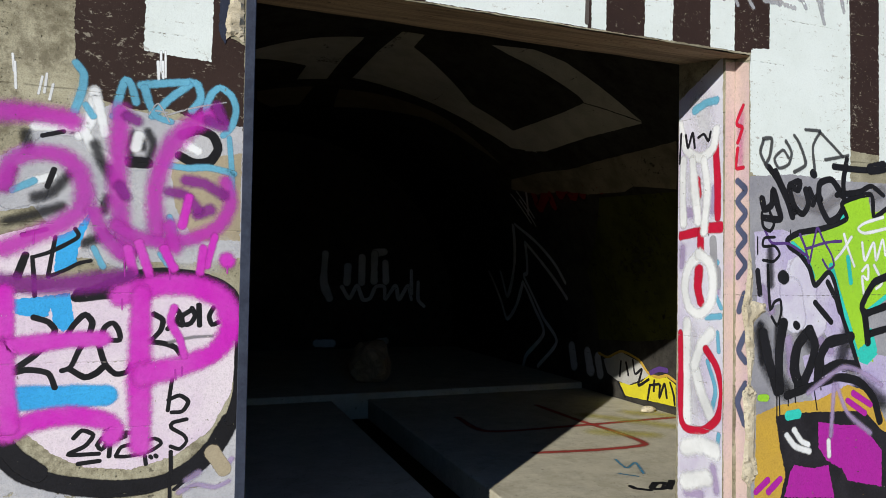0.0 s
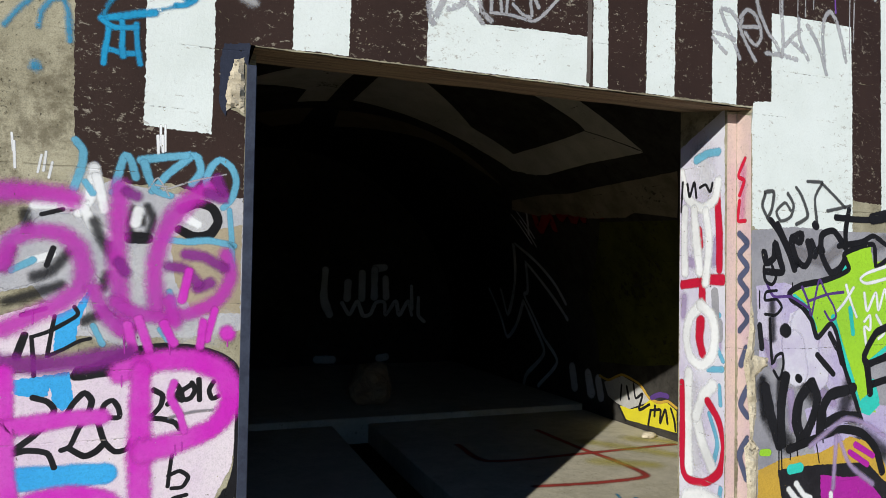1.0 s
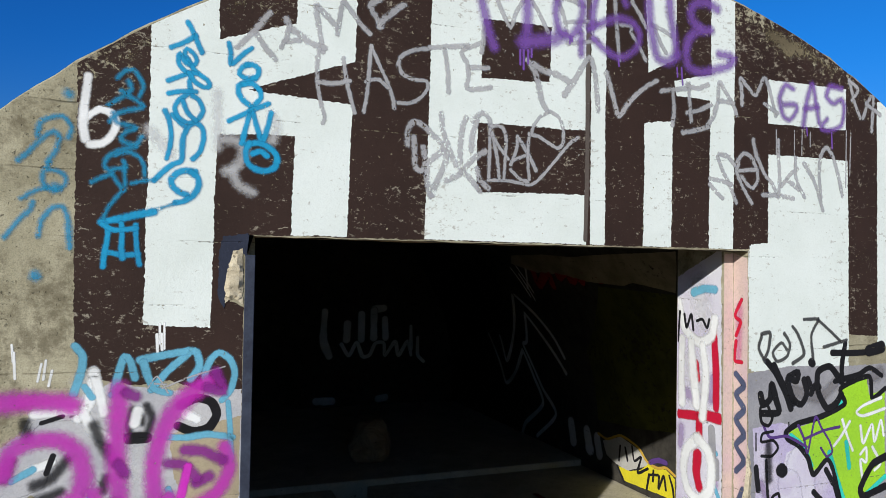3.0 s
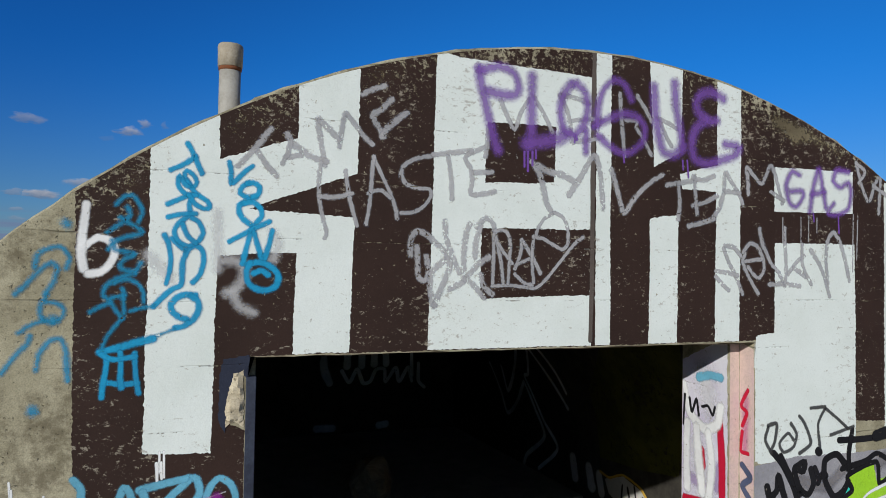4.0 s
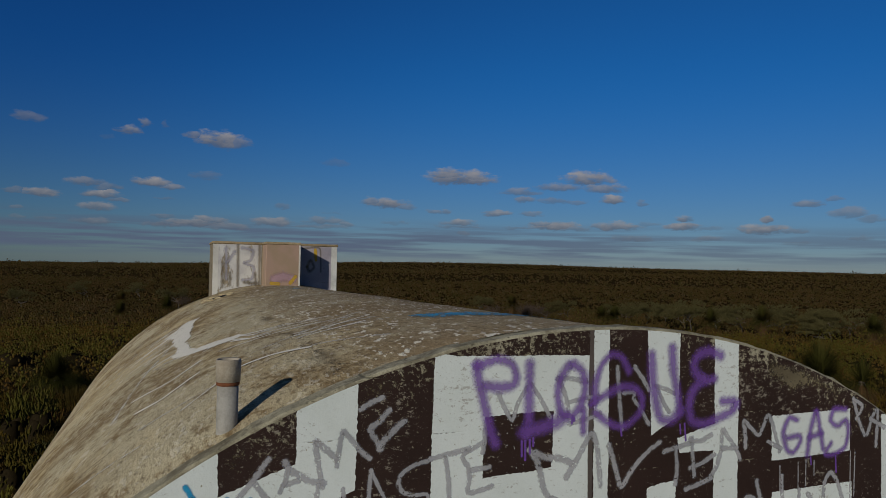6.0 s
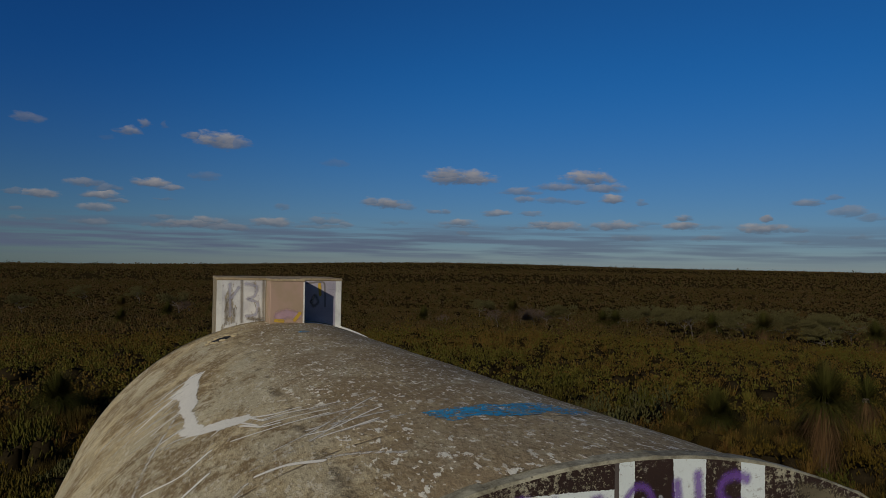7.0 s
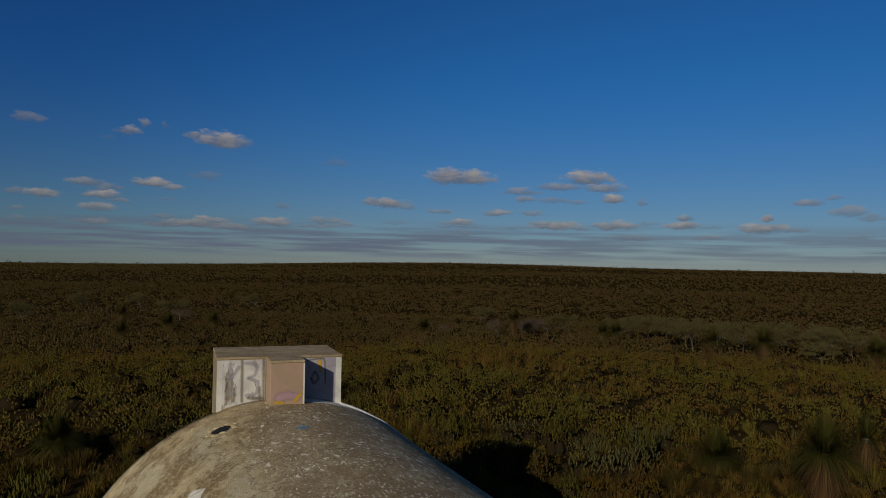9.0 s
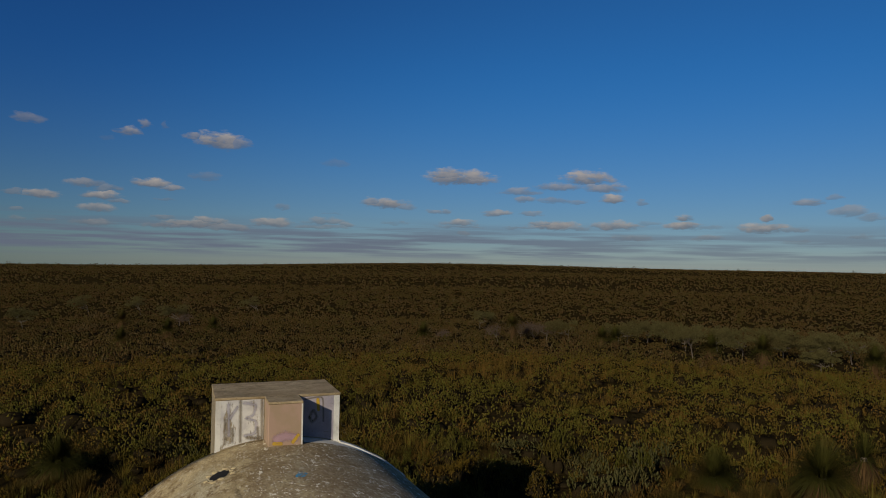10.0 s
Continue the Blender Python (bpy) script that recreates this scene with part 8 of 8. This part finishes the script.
green_kinds = [
    (shrub("heath_shrub", "dense green upright heath shrub among its neighbours", M_GREEN, 1.45, 0.85, 210, 4, 0.045, 0.058), 5),
    (shrub("heath_shrub", "tall fresh green heath shrub with leafy spikes", M_GREEN, 1.80, 0.72, 200, 4, 0.045, 0.058), 4),
    (shrub("heath_shrub", "olive heath shrub with pale seed heads", M_OLIVE, 1.5, 0.65, 170, 4, 0.04, 0.052, flower=True), 1),
    (shrub("heath_shrub", "broad grey-green heath bush", M_GREYGREEN, 1.35, 1.05, 230, 4, 0.050, 0.064), 4),
]
brown_kinds = [
    (shrub("heath_shrub", "low olive heath shrub with fine leaves", M_OLIVE, 0.95, 0.85, 190, 4, 0.040, 0.048), 2),
    (shrub("heath_shrub", "brownish half-dry heath shrub", M_RUSTY, 0.85, 0.80, 190, 4, 0.038, 0.046), 2),
    (sedge("soft brown tuft of fine sedge stems", M_SEDGE, 0.62, 640), 5),
    (sedge("low olive-brown tuft of sedge stems", M_SEDGE, 0.48, 640), 4),
]
green_pool = [k for k, w in green_kinds for _ in range(w)]
brown_pool = [k for k, w in brown_kinds for _ in range(w)]
unused = [k for k, _ in green_kinds + brown_kinds]
spots = []
for _ in range(12000):
    if len(spots) >= 296:
        break
    a, r = radians(rng.uniform(-17, 60)), math.sqrt(rng.uniform(9.5 ** 2, 34 ** 2))
    x, y = r * math.sin(a), -3.4 + r * math.cos(a)
    if free(x, y, 0.3) and not by_grass_tree(x, y) and clump(x, y, 3.4) > -0.16 and all((x - u) ** 2 + (y - v) ** 2 > 0.80 for u, v in spots):
        spots.append((x, y))
for x, y in spots:
    pool = brown_pool if brown(x, y) + 0.25 * rng.normal() > 0.55 else green_pool
    src = pool[int(rng.integers(len(pool)))]
    m = at(x, y, rng.uniform(0, 6.28), min(1.35, max(0.65, math.exp(rng.normal() * 0.26))), rng.uniform(0.85, 1.25))
    if src in unused:
        unused.remove(src)
        src.matrix_basis = m
    else:
        copy_thing(src, m)

for x, y, trunk, crown, label in GRASS_TREES:
    g = grass_tree(label, trunk, crown, 420 if "dead" in label else 1500, 420)
    g.matrix_basis = at(x, y, rng.uniform(0, 6))
for x, y, h, bare, label in HEATH_TREES:
    small_tree(label, h, M_DEAD if bare else M_GREY, bare).matrix_basis = at(x, y, rng.uniform(0, 6))


def spread(count, r0, r1, a0, a1, keep=None):
    a = np.radians(rng.uniform(a0, a1, count))
    r = np.sqrt(rng.uniform(r0 ** 2, r1 ** 2, count))
    x, y = r * np.sin(a), -3.4 + r * np.cos(a)
    ok = np.array([free(u, v, 0.4) and (keep is None or keep(u, v)) for u, v in zip(x, y)])
    return x[ok], y[ok]


def hue_of(x, y):
    """A plant's own hue: 0 green, 1 brown, in stands."""
    return np.array([0.62 * brown(u, v) + 0.19 for u, v in zip(x, y)]) + rng.normal(size=len(x)) * 0.20


def heath_stuff(name, label, batches, mat, under):
    """Uncountable shrubs and tufts as one mesh."""
    pieces, hues = [], []
    for kind, x, y, count, size, rad, hgt in batches:
        n = len(x)
        z = np.array([ground_z(u, v) for u, v in zip(x, y)])
        s = np.exp(rng.normal(size=n) * 0.32).clip(0.5, 1.9)
        # taller and lower stands
        stand = np.array([0.9 + 0.5 * noise.noise(Vector((u * 0.05, v * 0.05, 3))) + 0.5 * noise.noise(Vector((u * 0.25, v * 0.25, 9))) for u, v in zip(x, y)]).clip(0.4, 1.8)
        hs = hgt * s ** 1.2 * stand
        foot = np.stack([x, y, z], 1)
        if kind == "tuft":
            made = [blades(foot, count, hs, rad, np.full(n, size))]
        else:
            # leafy lumps heaped into a bush
            a = rng.uniform(0, 2 * math.pi, (n, count))
            rr = np.sqrt(rng.uniform(0, 1, (n, count)))
            o = np.stack([np.cos(a) * rr, np.sin(a) * rr, 0 * a], 2)
            tip = foot[:, None] + o * (rad * s)[:, None, None]
            tip[..., 2] += hs[:, None] * np.sqrt(1 - 0.80 * rr ** 2) * rng.uniform(0.62, 1.12, (n, count))
            lean = unit((o * 0.5 + np.array([0, 0, 1.0])).reshape(-1, 3) + rng.normal(size=(n * count, 3)) * 0.35)
            squat, broad = (0.55, 1.45) if kind == "lump" else (0.8, 1.15)
            made = [spikes(tip.reshape(-1, 3), lean, size * squat * rng.uniform(1.2, 2.2, n * count), size * broad * rng.uniform(0.36, 0.66, n * count), 3)]
            if kind == "bush":
                under.append(domes(foot, rad * s * 0.5, hs * 0.24, 0.45))
        h = hue_of(x, y)
        for v, q in made:
            hues.append(np.repeat(h, len(v) // n))
        pieces += made
    v, q = joined(pieces)
    ob = new(name, mesh_np(name, v, q, mat))
    ob.data.attributes.new("plant", "FLOAT", "POINT").data.foreach_set("value", np.concatenate(hues).astype(np.float32))
    return tagged(ob, label, "heath", kind="stuff")


open_heath = lambda u, v: not by_tree(u, v)
low = []
near = [("tuft", *spread(1700, 10, 36, -21, 60, lambda u, v: brown(u, v) > 0.3), 46, 0.009, 0.95, 0.46),
        ("bush", *spread(600, 10, 36, -21, 60, lambda u, v: brown(u, v) < 0.6), 22, 0.060, 0.45, 0.65),
        ("bush", *spread(2500, 33, 78, -21, 58, lambda u, v: clump(u, v, 6.0) > -0.18 and brown(u, v) < 0.8 and not by_tree(u, v)), 26, 0.100, 0.78, 1.25),
        ("tuft", *spread(3600, 33, 85, -21, 58, lambda u, v: brown(u, v) > 0.25), 26, 0.018, 0.95, 0.62)]
heath_stuff("heath_scrub", "dense olive and green heath scrub around the building", near, M_MID, low)
beyond = [("bush", *spread(6000, 76, 170, -18, 56, open_heath), 11, 0.19, 0.90, 1.30)]
heath_stuff("heath_scrub", "brown and olive heath scrub beyond the green bushes", beyond, M_FAR, low)
far = [("lump", *spread(9500, 165, 430, -18, 56), 5, 0.42, 1.15, 1.7), ("lump", *spread(10000, 420, 1100, -18, 56), 2, 0.95, 2.4, 2.2),
       ("lump", *spread(6000, 1100, 2600, -18, 56), 2, 1.9, 6.0, 3.0), ("lump", *spread(1500, 14, 90, 56, 340), 6, 0.3, 0.8, 1.0)]
# a few low trees stand out on the skyline
sky_a = np.radians(np.array([-11.6, -10.9, -10.6, -9.8, -9.2, -8.6, -6.0, -3.2, 0.3, 17.6, 20.7, 21.2, 22.6, 30.4, 32.6, 34.3, 36.1, 37.0, 43.8, 50.1, 51.0, 51.4]))
sky_r = np.full(len(sky_a), 2350.0)
far.append(("lump", sky_r * np.sin(sky_a), -3.4 + sky_r * np.cos(sky_a), 9, 2.0, 5.0, 6.5))
heath_stuff("distant_heath_scrub", "dark heath scrub running out to the horizon", far, M_FAR, low)
# dark mounds added under the scrub so its gaps read as shade
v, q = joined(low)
tagged(new("scrub_shade_mounds", mesh_np("scrub_shade_mounds", v, q, M_SHADE_CORE)), "near-black mounds standing in for shade under the heath scrub", "heath", kind="stuff")
